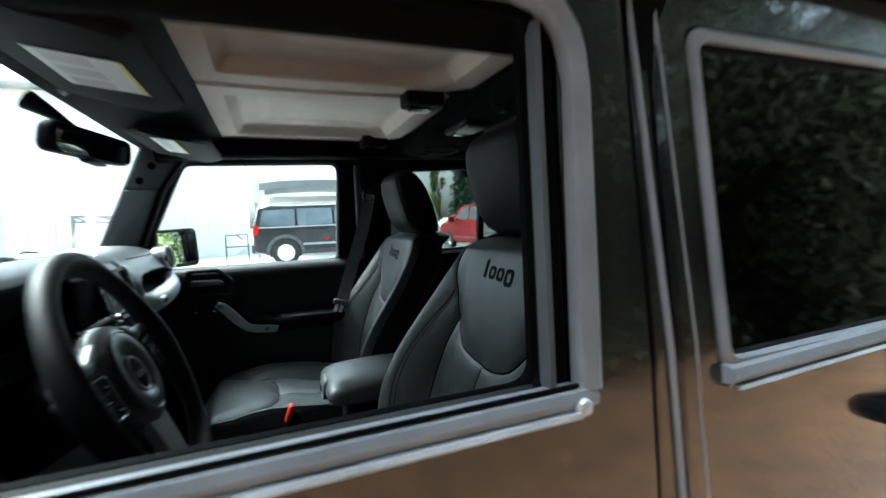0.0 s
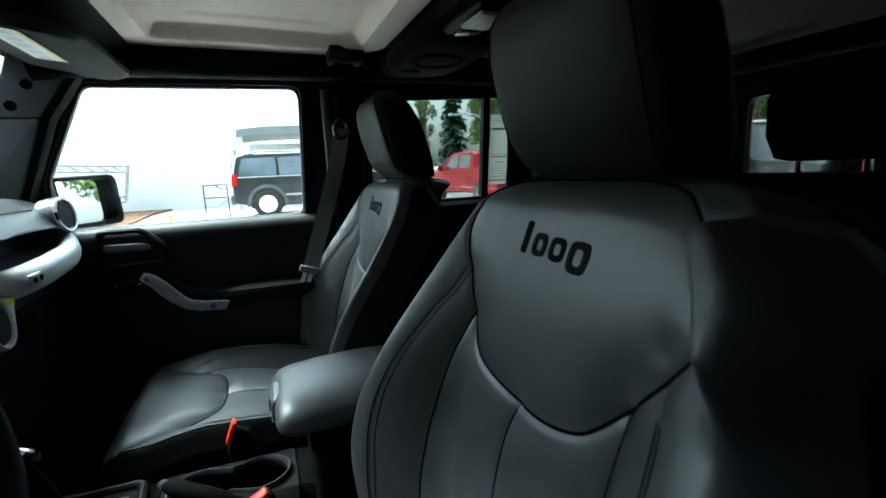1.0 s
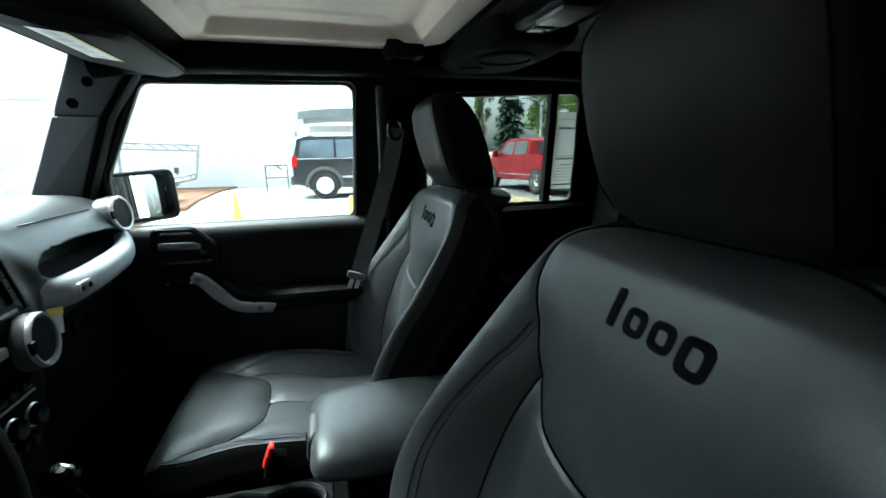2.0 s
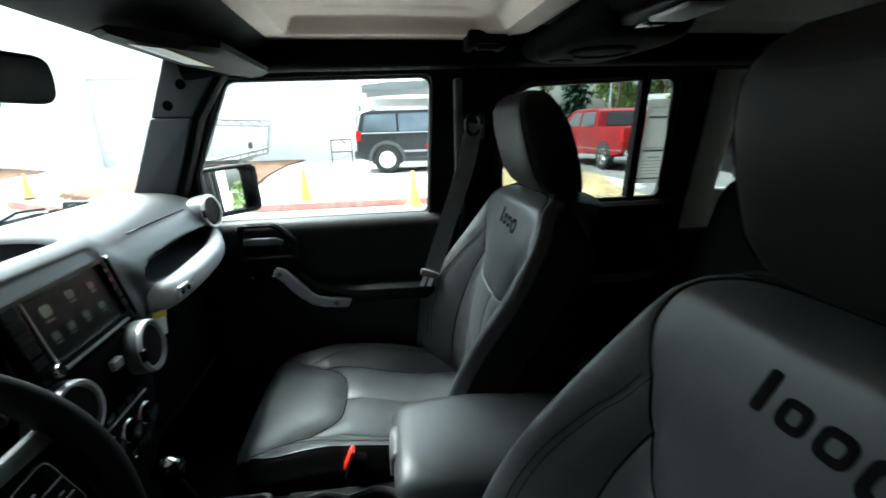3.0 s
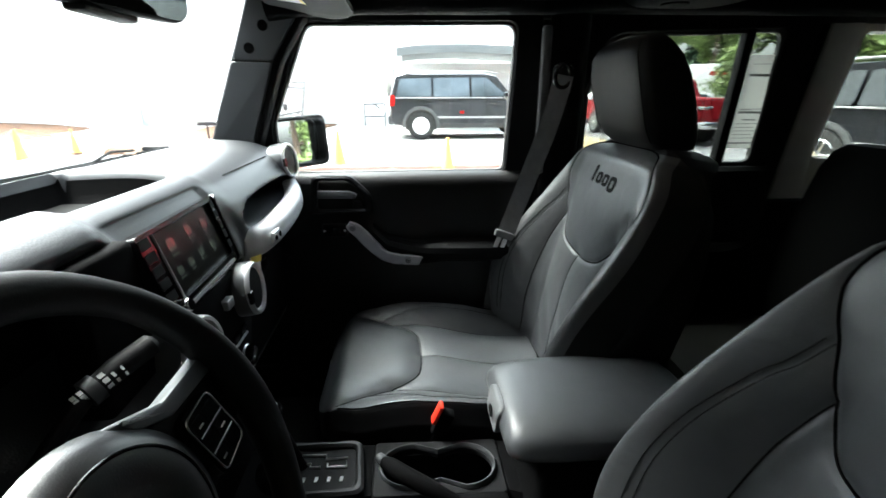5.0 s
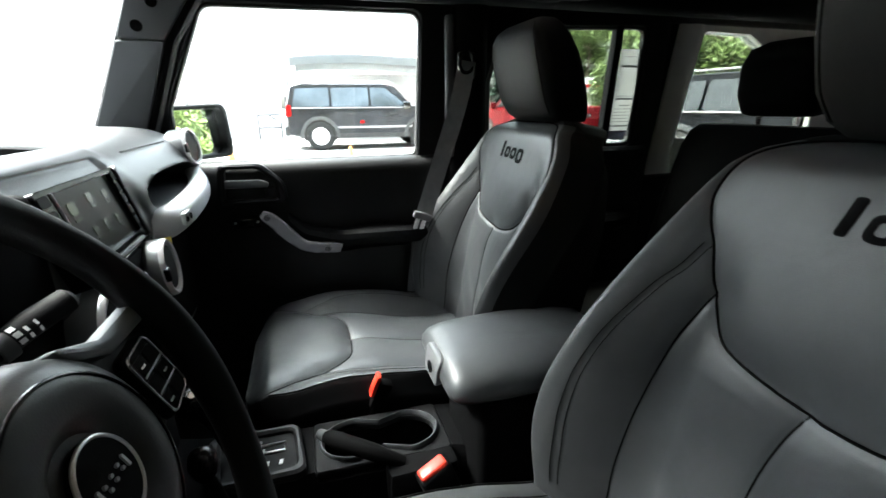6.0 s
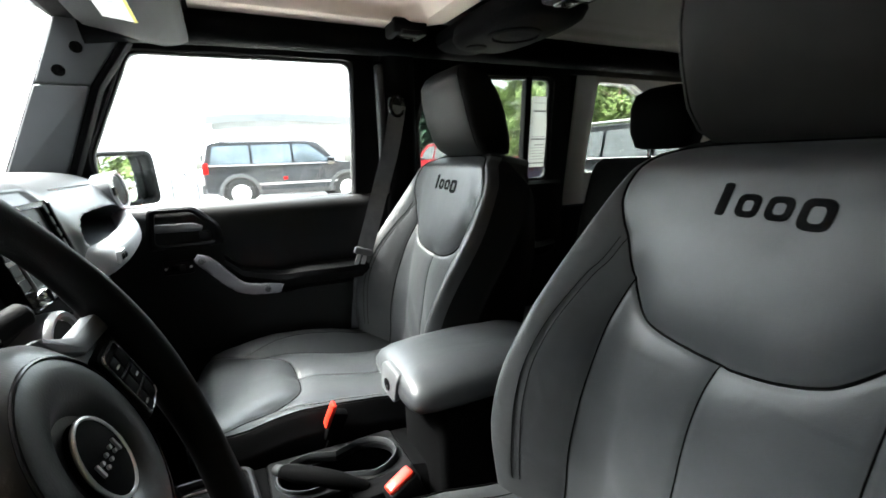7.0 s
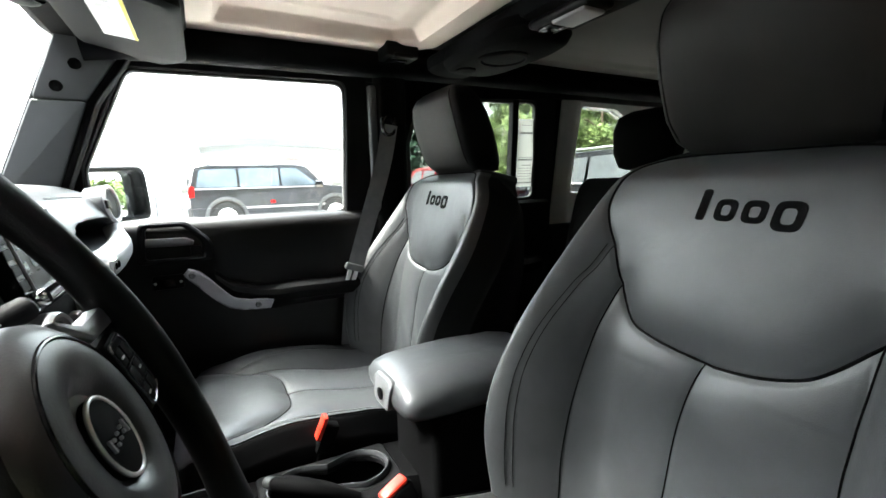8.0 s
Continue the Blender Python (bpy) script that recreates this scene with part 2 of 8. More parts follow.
def box(name, lo, hi, mat, parent=None, bevel=0.004, seg=2, label="", m=None):
    bm = bmesh.new()
    add_box(bm, lo, hi, bevel, seg, m)
    return part(name, bm, mat, parent, label)


def tube(name, pts, r, mat, parent=None, n=12, label="", cap=True, flat=1.0):
    """A round bar along a line of points; r is one radius or one for each point."""
    pts = [Vector(p) for p in pts]
    rs = r if isinstance(r, (list, tuple)) else [r] * len(pts)
    verts, faces = [], []
    up = None
    for i, p in enumerate(pts):
        d = (pts[min(i + 1, len(pts) - 1)] - pts[max(i - 1, 0)]).normalized()
        if up is None:
            up = d.orthogonal().normalized()
        up = (up - d * up.dot(d)).normalized()
        side = d.cross(up)
        for k in range(n):
            a = 2 * math.pi * k / n
            verts.append(p + (up * math.cos(a) + side * math.sin(a) * flat) * rs[i])
    for i in range(len(pts) - 1):
        for k in range(n):
            faces.append((i * n + k, i * n + (k + 1) % n, (i + 1) * n + (k + 1) % n, (i + 1) * n + k))
    if cap:
        faces.append(tuple(range(n - 1, -1, -1)))
        faces.append(tuple((len(pts) - 1) * n + k for k in range(n)))
    return obj(name, verts, faces, mat, parent, label)


def spline(pts, n=8):
    """Catmull-Rom through the points."""
    p = [Vector(q) for q in pts]
    p = [p[0] * 2 - p[1]] + p + [p[-1] * 2 - p[-2]]
    out = []
    for i in range(1, len(p) - 2):
        for k in range(n):
            t = k / n
            a, b, c, d = p[i - 1], p[i], p[i + 1], p[i + 2]
            out.append(0.5 * ((2 * b) + (c - a) * t + (2 * a - 5 * b + 4 * c - d) * t * t + (3 * b - a - 3 * c + d) * t ** 3))
    out.append(p[-2])
    return out


def rounded(pts, r, n=5):
    """A closed plane outline with its corners rounded; r is one radius or one for each corner."""
    pts = [Vector((p[0], p[1])) for p in pts]
    out = []
    for i, p in enumerate(pts):
        rr = r[i] if isinstance(r, (list, tuple)) else r
        a, b = pts[i - 1] - p, pts[(i + 1) % len(pts)] - p
        if rr <= 0:
            out.append(p)
            continue
        half = a.angle(b) / 2
        cut = min(rr / max(math.tan(half), 0.05), 0.45 * a.length, 0.45 * b.length)
        s, e = p + a.normalized() * cut, p + b.normalized() * cut
        for k in range(n + 1):
            t = k / n
            out.append((1 - t) ** 2 * s + 2 * t * (1 - t) * p + t * t * e)
    return [(q.x, q.y) for q in out]


def prism(name, outline, depth, to_world, mat, parent=None, bevel=0.0, seg=2, label="", angle=35):
    """A plane outline given depth; to_world turns (a, b, c) into a place."""
    bm = bmesh.new()
    vs = [bm.verts.new((a, b, 0)) for a, b in outline]
    f = bm.faces.new(vs)
    r = bmesh.ops.extrude_face_region(bm, geom=[f])
    top = [v for v in r["geom"] if isinstance(v, bmesh.types.BMVert)]
    for v in top:
        v.co.z = depth
    if bevel:
        es = [e for e in bm.edges if abs(e.verts[0].co.z - e.verts[1].co.z) < 1e-7]
        bmesh.ops.bevel(bm, geom=es, offset=bevel, segments=seg, profile=0.5, affect="EDGES")
    for v in bm.verts:
        v.co = Vector(to_world(*v.co))
    return part(name, bm, mat, parent, label, angle)


def holed(name, outer, inner, depth, to_world, mat, parent=None, label="", n=120, lip=0.004):
    """A plate with one opening through it; outer and inner are plane outlines."""
    cx = sum(p[0] for p in inner) / len(inner)
    cy = sum(p[1] for p in inner) / len(inner)

    def cast(loop, a):
        dx, dy = math.cos(a), math.sin(a)
        best = None
        for i in range(len(loop)):
            x1, y1, x2, y2 = *loop[i - 1], *loop[i]
            ex, ey = x2 - x1, y2 - y1
            det = dx * -ey + ex * dy
            if abs(det) < 1e-12:
                continue
            t = ((x1 - cx) * -ey + ex * (y1 - cy)) / det
            s = (dx * (y1 - cy) - dy * (x1 - cx)) / det
            if t > 0 and -1e-6 <= s <= 1 + 1e-6 and (best is None or t > best):
                best = t
        return (cx + dx * best, cy + dy * best)

    angles = sorted({math.atan2(p[1] - cy, p[0] - cx) for p in list(outer) + list(inner)} | {2 * math.pi * k / n - math.pi for k in range(n)})
    loops = []
    for loop in (outer, inner):
        loops.append([cast(loop, a) for a in angles])
    k = len(angles)

    def toward(p, q, d):
        l = math.hypot(q[0] - p[0], q[1] - p[1]) or 1
        return (p[0] + (q[0] - p[0]) * min(d / l, 0.4), p[1] + (q[1] - p[1]) * min(d / l, 0.4))

    rings = []
    o_in = [toward(p, q, lip) for p, q in zip(*loops)]
    i_in = [toward(q, p, lip) for p, q in zip(*loops)]
    for pts, z in ((loops[0], lip), (o_in, 0), (i_in, 0), (loops[1], lip), (loops[1], depth - lip), (i_in, depth), (o_in, depth), (loops[0], depth - lip)):
        rings.append([to_world(a, b, z) for a, b in pts])
    verts = [v for r in rings for v in r]
    faces = []
    for i in range(len(rings)):
        j = (i + 1) % len(rings)
        for q in range(k):
            w = (q + 1) % k
            faces.append((i * k + q, i * k + w, j * k + w, j * k + q))
    return obj(name, verts, faces, mat, parent, label)


def pane(name, outline, to_world, mat, parent=None, label="", depth=0.004):
    p = prism(name, outline, depth, to_world, mat, parent, label=label)
    p.visible_shadow = mat is not GLASS  # tinted panes hold back part of the daylight
    return p


def lathe(name, prof, m, mat, parent=None, n=32, label="", angle=35):
    """A turned shape: prof is (radius, height) from bottom to top, round the local z axis."""
    verts, faces = [], []
    for r, z in prof:
        for k in range(n):
            a = 2 * math.pi * k / n
            verts.append(m @ Vector((r * math.cos(a), r * math.sin(a), z)))
    for i in range(len(prof) - 1):
        for k in range(n):
            faces.append((i * n + k, i * n + (k + 1) % n, (i + 1) * n + (k + 1) % n, (i + 1) * n + k))
    if prof[0][0] > 1e-6:
        faces.append(tuple(range(n - 1, -1, -1)))
    if prof[-1][0] > 1e-6:
        faces.append(tuple((len(prof) - 1) * n + k for k in range(n)))
    return obj(name, verts, faces, mat, parent, label, angle=angle)


def loft(name, rings, mat, parent=None, label="", cap=True, angle=35):
    k = len(rings[0])
    verts = [v for r in rings for v in r]
    faces = []
    for i in range(len(rings) - 1):
        for q in range(k):
            w = (q + 1) % k
            faces.append((i * k + q, i * k + w, (i + 1) * k + w, (i + 1) * k + q))
    if cap:
        faces.append(tuple(range(k - 1, -1, -1)))
        faces.append(tuple((len(rings) - 1) * k + q for q in range(k)))
    return obj(name, verts, faces, mat, parent, label, angle=angle)


def super_ring(cx, cy, z, a, b, power=4.0, n=40):
    out = []
    for k in range(n):
        t = 2 * math.pi * k / n
        c, s = math.cos(t), math.sin(t)
        out.append((cx + a * math.copysign(abs(c) ** (2 / power), c), cy + b * math.copysign(abs(s) ** (2 / power), s), z))
    return out


def smooth01(x):
    x = np.clip(x, 0, 1)
    return x * x * (3 - 2 * x)


def seg_dist(px, py, line, closed=False):
    d = np.full(px.shape, 9.0)
    m = len(line)
    for i in range(m if closed else m - 1):
        (x1, y1), (x2, y2) = line[i], line[(i + 1) % m]
        ex, ey = x2 - x1, y2 - y1
        t = np.clip(((px - x1) * ex + (py - y1) * ey) / (ex * ex + ey * ey + 1e-12), 0, 1)
        d = np.minimum(d, np.hypot(px - x1 - t * ex, py - y1 - t * ey))
    return d


def inside(px, py, loop):
    r = np.zeros(px.shape, bool)
    for i in range(len(loop)):
        (x1, y1), (x2, y2) = loop[i - 1], loop[i]
        cross = ((y1 > py) != (y2 > py)) & (px < (x2 - x1) * (py - y1) / (y2 - y1 + 1e-15) + x1)
        r ^= cross
    return r




# ---- the ground ----
def ground_z(x, y):
    """The lot rises behind the kerb on the far side of the car, and to a low bank by the building."""
    rise = 0.36 * float(smooth01((y - 8.6) / 1.6)) * (1 - float(smooth01((x - 4.2) / 2.4)))
    slope = -0.02 * float(smooth01((-y - 2.0) / 3.0))
    bank = 0.40 * float(smooth01((y - 12.5) / 5.0)) * float(smooth01((-x - 11.0) / 12.0)) * (1 - float(smooth01((y - 24.0) / 10.0)))
    return rise + slope + bank


ASPHALT = material("pale_worn_asphalt", (0.34, 0.335, 0.325), 0.9, grain=0.01, grain_scale=60, bump=0.5, vary=0.2, vary_scale=0.8)
xs = np.concatenate([np.linspace(-400, -26, 14), np.linspace(-24, 34, 88), np.linspace(37, 400, 14)])
ys = np.concatenate([np.linspace(-400, -16, 14), np.linspace(-14, 40, 82), np.linspace(43, 400, 14)])
gv = [(x, y, ground_z(x, y)) for y in ys for x in xs]
gf = [(j * len(xs) + i, j * len(xs) + i + 1, (j + 1) * len(xs) + i + 1, (j + 1) * len(xs) + i) for j in range(len(ys) - 1) for i in range(len(xs) - 1)]
ground = tagged(obj("ground", gv, gf, ASPHALT), "pale worn asphalt lot under a bright overcast sky", "ground", kind="structure")


# ---- the car's shell ----
FLOOR_Z = 0.56
tagged(box("floor", (-1.0, -0.70, FLOOR_Z - 0.05), (1.75, 0.72, FLOOR_Z), CARPET, bevel=0.01), "black carpeted car floor between the seats", "car floor", kind="structure")

TRIM_Y = 0.715  # inner face of the far doors
WIN_F = rounded([(-0.658, 1.287), (-0.658, 1.426), (-0.551, 1.672), (0.006, 1.680), (-0.016, 1.287)], [0.02, 0.06, 0.035, 0.03, 0.02])
DOOR_F = rounded([(-0.735, 0.60), (-0.735, 1.405), (-0.60, 1.715), (0.075, 1.715), (0.055, 0.60)], [0.05, 0.03, 0.05, 0.03, 0.08])
WIN_R = rounded([(0.205, 1.292), (0.205, 1.50), (0.255, 1.652), (0.775, 1.672), (0.755, 1.292)], [0.03, 0.06, 0.08, 0.03, 0.03])
DOOR_R = rounded([(0.165, 0.60), (0.165, 1.715), (0.865, 1.715), (0.80, 0.60)], 0.04)


def far_front_door():
    d = thing("car_door", "black front passenger car door with padded trim and clear window", "car door", group="car doors", at=(0, 0, 0))
    to = lambda a, b, c: (a, TRIM_Y + 0.012 + c + max(0.0, 1.30 - b) * 0.06, b)
    holed("door_shell", DOOR_F, WIN_F, 0.045, to, PLASTIC, d)
    # slim rubber seal round the glass
    inner = rounded([(-0.652, 1.292), (-0.652, 1.424), (-0.546, 1.665), (0.0, 1.672), (-0.020, 1.292)], [0.02, 0.06, 0.035, 0.03, 0.02])
    holed("window_seal", WIN_F, inner, 0.018, lambda a, b, c: (a, TRIM_Y + 0.022 + c, b), RUBBER, d, lip=0.003)
    pane("window_glass", WIN_F, lambda a, b, c: (a, TRIM_Y + 0.034 + c, b), GLASS, d, "clear raised side window")
    # padded trim board: upper shelf with rolled edge, waist, lower board
    prof = [(0.745, 1.290), (0.726, 1.288), (0.708, 1.277), (0.698, 1.262), (0.694, 1.240), (0.694, 1.16), (0.699, 1.10), (0.699, 0.70), (0.73, 0.66), (0.745, 0.66)]
    rings = []
    for x in np.linspace(-0.720, 0.045, 30):
        rings.append([(x, y, z) for y, z in prof])
    loft("trim_board", rings, DOOR_PAD, d)
    # latch pod with its recess
    pod = rounded([(-0.572, 1.182), (-0.560, 1.288), (-0.455, 1.288), (-0.400, 1.235), (-0.395, 1.182)], [0.015, 0.02, 0.04, 0.05, 0.015])
    hole = rounded([(-0.553, 1.193), (-0.545, 1.276), (-0.465, 1.276), (-0.424, 1.235), (-0.420, 1.193)], [0.01, 0.014, 0.03, 0.03, 0.01])
    holed("latch_pod", pod, hole, 0.03, lambda a, b, c: (a, 0.675 + c, b), PLASTIC, d, lip=0.006)
    prism("pod_back", hole, 0.004, lambda a, b, c: (a, 0.706 + c, b), GLOSS_BLACK, d)
    lever = rounded([(-0.550, 1.226), (-0.550, 1.247), (-0.462, 1.245), (-0.440, 1.236), (-0.445, 1.224)], 0.006)
    prism("latch_lever", lever, 0.014, lambda a, b, c: (a, 0.680 + c, b), DARK_SILVER, d, bevel=0.003, label="charcoal release lever in its recess")
    box("lock_tab", (-0.452, 0.680, 1.196), (-0.425, 0.704, 1.222), PLASTIC, d, 0.005)
    # switch plate
    sw = box("switch_plate", (-0.545, 0.684, 1.112), (-0.474, 0.700, 1.150), PLASTIC, d, 0.006)
    box("switch", (-0.528, 0.679, 1.120), (-0.492, 0.690, 1.142), GLOSS_BLACK, sw, 0.004)
    for x in (-0.538, -0.481):
        lathe("switch_screw", [(0.0035, 0), (0.0035, 0.002), (0.001, 0.003)], pose(x, 0.684, 1.131, 90), SILVER, sw, 10)
    # silver grab handle with two bolts
    hand_line = spline([(-0.466, 1.160), (-0.438, 1.137), (-0.402, 1.096), (-0.368, 1.064), (-0.330, 1.053), (-0.300, 1.050), (-0.266, 1.046)], 6)
    top, bottom = [], []
    for i, p in enumerate(hand_line):
        q = hand_line[min(i + 1, len(hand_line) - 1)] - hand_line[max(i - 1, 0)]
        nrm = Vector((-q.y, q.x)).normalized()
        t = i / (len(hand_line) - 1)
        w = float(np.interp(t, [0, 0.12, 0.5, 0.9, 1], [0.009, 0.0165, 0.0145, 0.0125, 0.011]))
        pp = Vector((p.x, p.y))
        top.append(tuple(pp + nrm * w))
        bottom.append(tuple(pp - nrm * w))
    grip = prism("grab_handle", top + bottom[::-1], 0.020, lambda a, b, c: (a + 0.35 * (b - 1.045) * (a > -0.285), 0.640 + c, b), TRIM_METAL, d, bevel=0.005, seg=3, label="satin silver pull handle with two bolts")
    for x, z in ((-0.453, 1.150), (-0.303, 1.050)):
        lathe("bolt", [(0.0085, 0), (0.0085, 0.001), (0.007, 0.0015), (0.006, 0.004), (0.004, 0.0035), (0.0, 0.003)], pose(x, 0.6402, z, 90), PILLAR_GREY, grip, 16)
    # arm rest behind the handle
    rings = []
    for x, top_z, out in ((-0.40, 1.150, 0.672), (-0.36, 1.112, 0.664), (-0.29, 1.094, 0.655), (-0.25, 1.092, 0.640), (-0.2, 1.097, 0.622), (-0.05, 1.093, 0.622), (0.03, 1.09, 0.63)):
        rings.append([(x, 0.70, top_z), (x, out + 0.02, top_z + 0.002), (x, out + 0.004, top_z - 0.008), (x, out, top_z - 0.022), (x, out + 0.012, top_z - 0.045), (x, 0.70, top_z - 0.075)])
    loft("arm_rest", rings, PLASTIC, d)
    # outside mirror on its arm
    rel = rounded([(-0.108, -0.080), (-0.110, 0.068), (0.104, 0.078), (0.106, -0.076)], 0.028)
    mm = Matrix.Translation((-0.645, 0.880, 1.362)) @ Matrix.Rotation(radians(46), 4, "Z") @ Matrix.Rotation(radians(-4), 4, "X")
    mg = mm @ Matrix.Translation((-0.004, -0.012, 0)) @ Matrix.Rotation(radians(7), 4, "Z")
    shell = prism("mirror_housing", rel, 0.085, lambda a, b, c: mm @ Vector((a, c, b)), PLASTIC, d, bevel=0.014, seg=3)
    face = [(a * 0.87 - 0.004, b * 0.85) for a, b in rel]
    holed("mirror_rim", rel, [(a * 0.86 - 0.004, b * 0.84) for a, b in rel], 0.034, lambda a, b, c: mm @ Vector((a, c - 0.034, b)), PLASTIC, shell, lip=0.004)
    prism("mirror_glass", face, 0.003, lambda a, b, c: mg @ Vector((a * 0.97, c, b * 0.98)), MIRROR, shell, label="side mirror reflecting green shrubs")
    tube("mirror_arm", [(-0.69, 0.765, 1.30), (-0.68, 0.85, 1.30), (-0.655, 0.96, 1.315)], [0.022, 0.018, 0.02], PLASTIC, shell)
    return d


far_front_door()


def far_rear_door():
    d = thing("car_door", "black rear passenger car door with divided tinted window", "car door", group="car doors")
    to = lambda a, b, c: (a, TRIM_Y + 0.012 + c + max(0.0, 1.30 - b) * 0.06, b)
    holed("door_shell", DOOR_R, WIN_R, 0.045, to, PLASTIC, d)
    pane("window_glass", WIN_R, lambda a, b, c: (a, TRIM_Y + 0.034 + c, b), TINT, d, "lightly tinted rear side window")
    prism("divider_bar", [(0.630, 1.285), (0.655, 1.68), (0.683, 1.68), (0.658, 1.285)], 0.03, lambda a, b, c: (a, TRIM_Y + 0.018 + c, b), PLASTIC, d, bevel=0.004)
    inner = rounded([(0.219, 1.303), (0.219, 1.495), (0.264, 1.642), (0.762, 1.661), (0.743, 1.303)], [0.03, 0.06, 0.08, 0.03, 0.03])
    holed("window_seal", WIN_R, inner, 0.018, lambda a, b, c: (a, TRIM_Y + 0.020 + c, b), RUBBER, d, lip=0.003)
    prof = [(0.745, 1.290), (0.715, 1.291), (0.700, 1.280), (0.695, 1.25), (0.70, 1.05), (0.70, 0.70), (0.745, 0.66)]
    loft("trim_board", [[(x, y, z) for y, z in prof] for x in np.linspace(0.19, 0.80, 8)], PLASTIC, d)
    rings = []
    for x in (0.32, 0.36, 0.45, 0.62, 0.72):
        out = 0.60 if 0.34 < x < 0.7 else 0.64
        rings.append([(x, 0.70, 1.075), (x, out + 0.02, 1.078), (x, out, 1.062), (x, out + 0.01, 1.03), (x, 0.70, 1.0)])
    loft("arm_rest", rings, FABRIC, d)
    return d


far_rear_door()

# price sheet inside the rear glass
sheet = thing("window_sheet", "white printed paper sheet stuck to the rear side window", "paper sheet")
SH = [(0.659, 1.343), (0.686, 1.602), (0.786, 1.603), (0.755, 1.343)]


def on_sheet(u, v, c=0.0):
    a, b = Vector(SH[0]).lerp(Vector(SH[3]), u), Vector(SH[1]).lerp(Vector(SH[2]), u)
    p = a.lerp(b, v)
    return (p.x, 0.7425 + c + 0.003 * math.sin(7 * v + 2 * u), p.y)


gv, gf = [], []
for j in range(13):
    for i in range(5):
        gv.append(on_sheet(i / 4, j / 12))
for j in range(12):
    for i in range(4):
        gf.append((j * 5 + i, j * 5 + i + 1, (j + 1) * 5 + i + 1, (j + 1) * 5 + i))
obj("paper", gv, gf, SHEET, sheet)


def sheet_bar(u0, u1, v0, v1, mat):
    obj("print_bar", [on_sheet(u0, v0, -0.0015), on_sheet(u1, v0, -0.0015), on_sheet(u1, v1, -0.0015), on_sheet(u0, v1, -0.0015)], [(0, 1, 2, 3)], mat, sheet)


sheet_bar(0.10, 0.93, 0.780, 0.808, SHEET_INK)
sheet_bar(0.10, 0.93, 0.386, 0.412, SHEET_INK)
sheet_bar(0.08, 0.90, 0.048, 0.068, SHEET_INK)
for q in range(5):
    sheet_bar(0.14, 0.86 - 0.1 * (q % 2), 0.11 + 0.04 * q, 0.118 + 0.04 * q, SHEET_INK)
sheet_bar(0.12, 0.88, 0.43, 0.438, SHEET_INK)
sheet_bar(0.14, 0.88, 0.905, 0.912, SHEET_INK)
sheet_bar(0.30, 0.74, 0.31, 0.325, SHEET_INK)

# far side body: A-pillar post, B-pillar post, quarter
pillar = thing("windshield_pillar", "charcoal windshield pillar with two round plugs", "pillar", kind="structure")

PIL = lambda y: (lambda a, b, c: (a, y + c + (1.66 - b) * 0.05, b))
prism("lower_cover", rounded([(-0.825, 1.33), (-0.7212, 1.5755), (-0.621, 1.5755), (-0.715, 1.33)], 0.008), 0.05, PIL(0.660), PILLAR_GREY, pillar, bevel=0.005, seg=3)
up_cover = prism("upper_cover", rounded([(-0.720, 1.577), (-0.655, 1.735), (-0.535, 1.735), (-0.55, 1.68), (-0.621, 1.577)], 0.010), 0.05, PIL(0.660), PILLAR_GREY, pillar, bevel=0.005, seg=3)
for hx, hz in ((-0.633, 1.655), (-0.672, 1.605)):
    lathe("plug", [(0.0125, 0.0), (0.0125, 0.0014), (0.011, 0.0012), (0.0, 0.0010)], pose(hx, 0.6600 + (1.66 - hz) * 0.05, hz, 90), SEAM, up_cover, 20)
prism("edge_seal", [(-0.716, 1.33), (-0.622, 1.577), (-0.551, 1.68), (-0.536, 1.735), (-0.518, 1.735), (-0.533, 1.675), (-0.604, 1.572), (-0.698, 1.33)], 0.050, lambda a, b, c: (a, 0.663 + c + (1.66 - b) * 0.05, b), DEEP, pillar, bevel=0.006, seg=2)
prism("outer_post", [(-0.87, 1.25), (-0.665, 1.75), (-0.555, 1.75), (-0.755, 1.25)], 0.05, lambda a, b, c: (a, 0.70 + c, b), PLASTIC, pillar, bevel=0.008)
near_pillar = thing("windshield_pillar", "charcoal windshield pillar beside the driver", "pillar", kind="structure")
prism("cover", rounded([(-0.825, 1.33), (-0.655, 1.735), (-0.535, 1.735), (-0.715, 1.33)], 0.012), 0.06, lambda a, b, c: (a, -0.715 + c, b), GREY_PLASTIC, near_pillar, bevel=0.012, seg=3)

# windshield
ws = tagged(obj("windshield", [(-0.885, -0.71, 1.35), (-0.885, 0.71, 1.35), (-0.680, 0.70, 1.745), (-0.680, -0.70, 1.745)], [(0, 1, 2, 3)], GLASS), "clear flat windshield glass", "windshield", kind="structure")
ws.visible_shadow = False

# header over the windshield
header = thing("windshield_header", "charcoal padded header above the windshield", "header", kind="structure")
prof = [(-0.695, 1.74), (-0.665, 1.715), (-0.62, 1.712), (-0.50, 1.725), (-0.425, 1.735), (-0.405, 1.75), (-0.405, 1.80), (-0.70, 1.80)]
loft("header_pad", [[(x, y, z) for x, z in prof] for y in np.linspace(-0.70, 0.70, 12)], DEEP, header)

# roof
roof = thing("ceiling", "pale grey moulded hardtop headliner over the front seats", "ceiling", kind="structure")


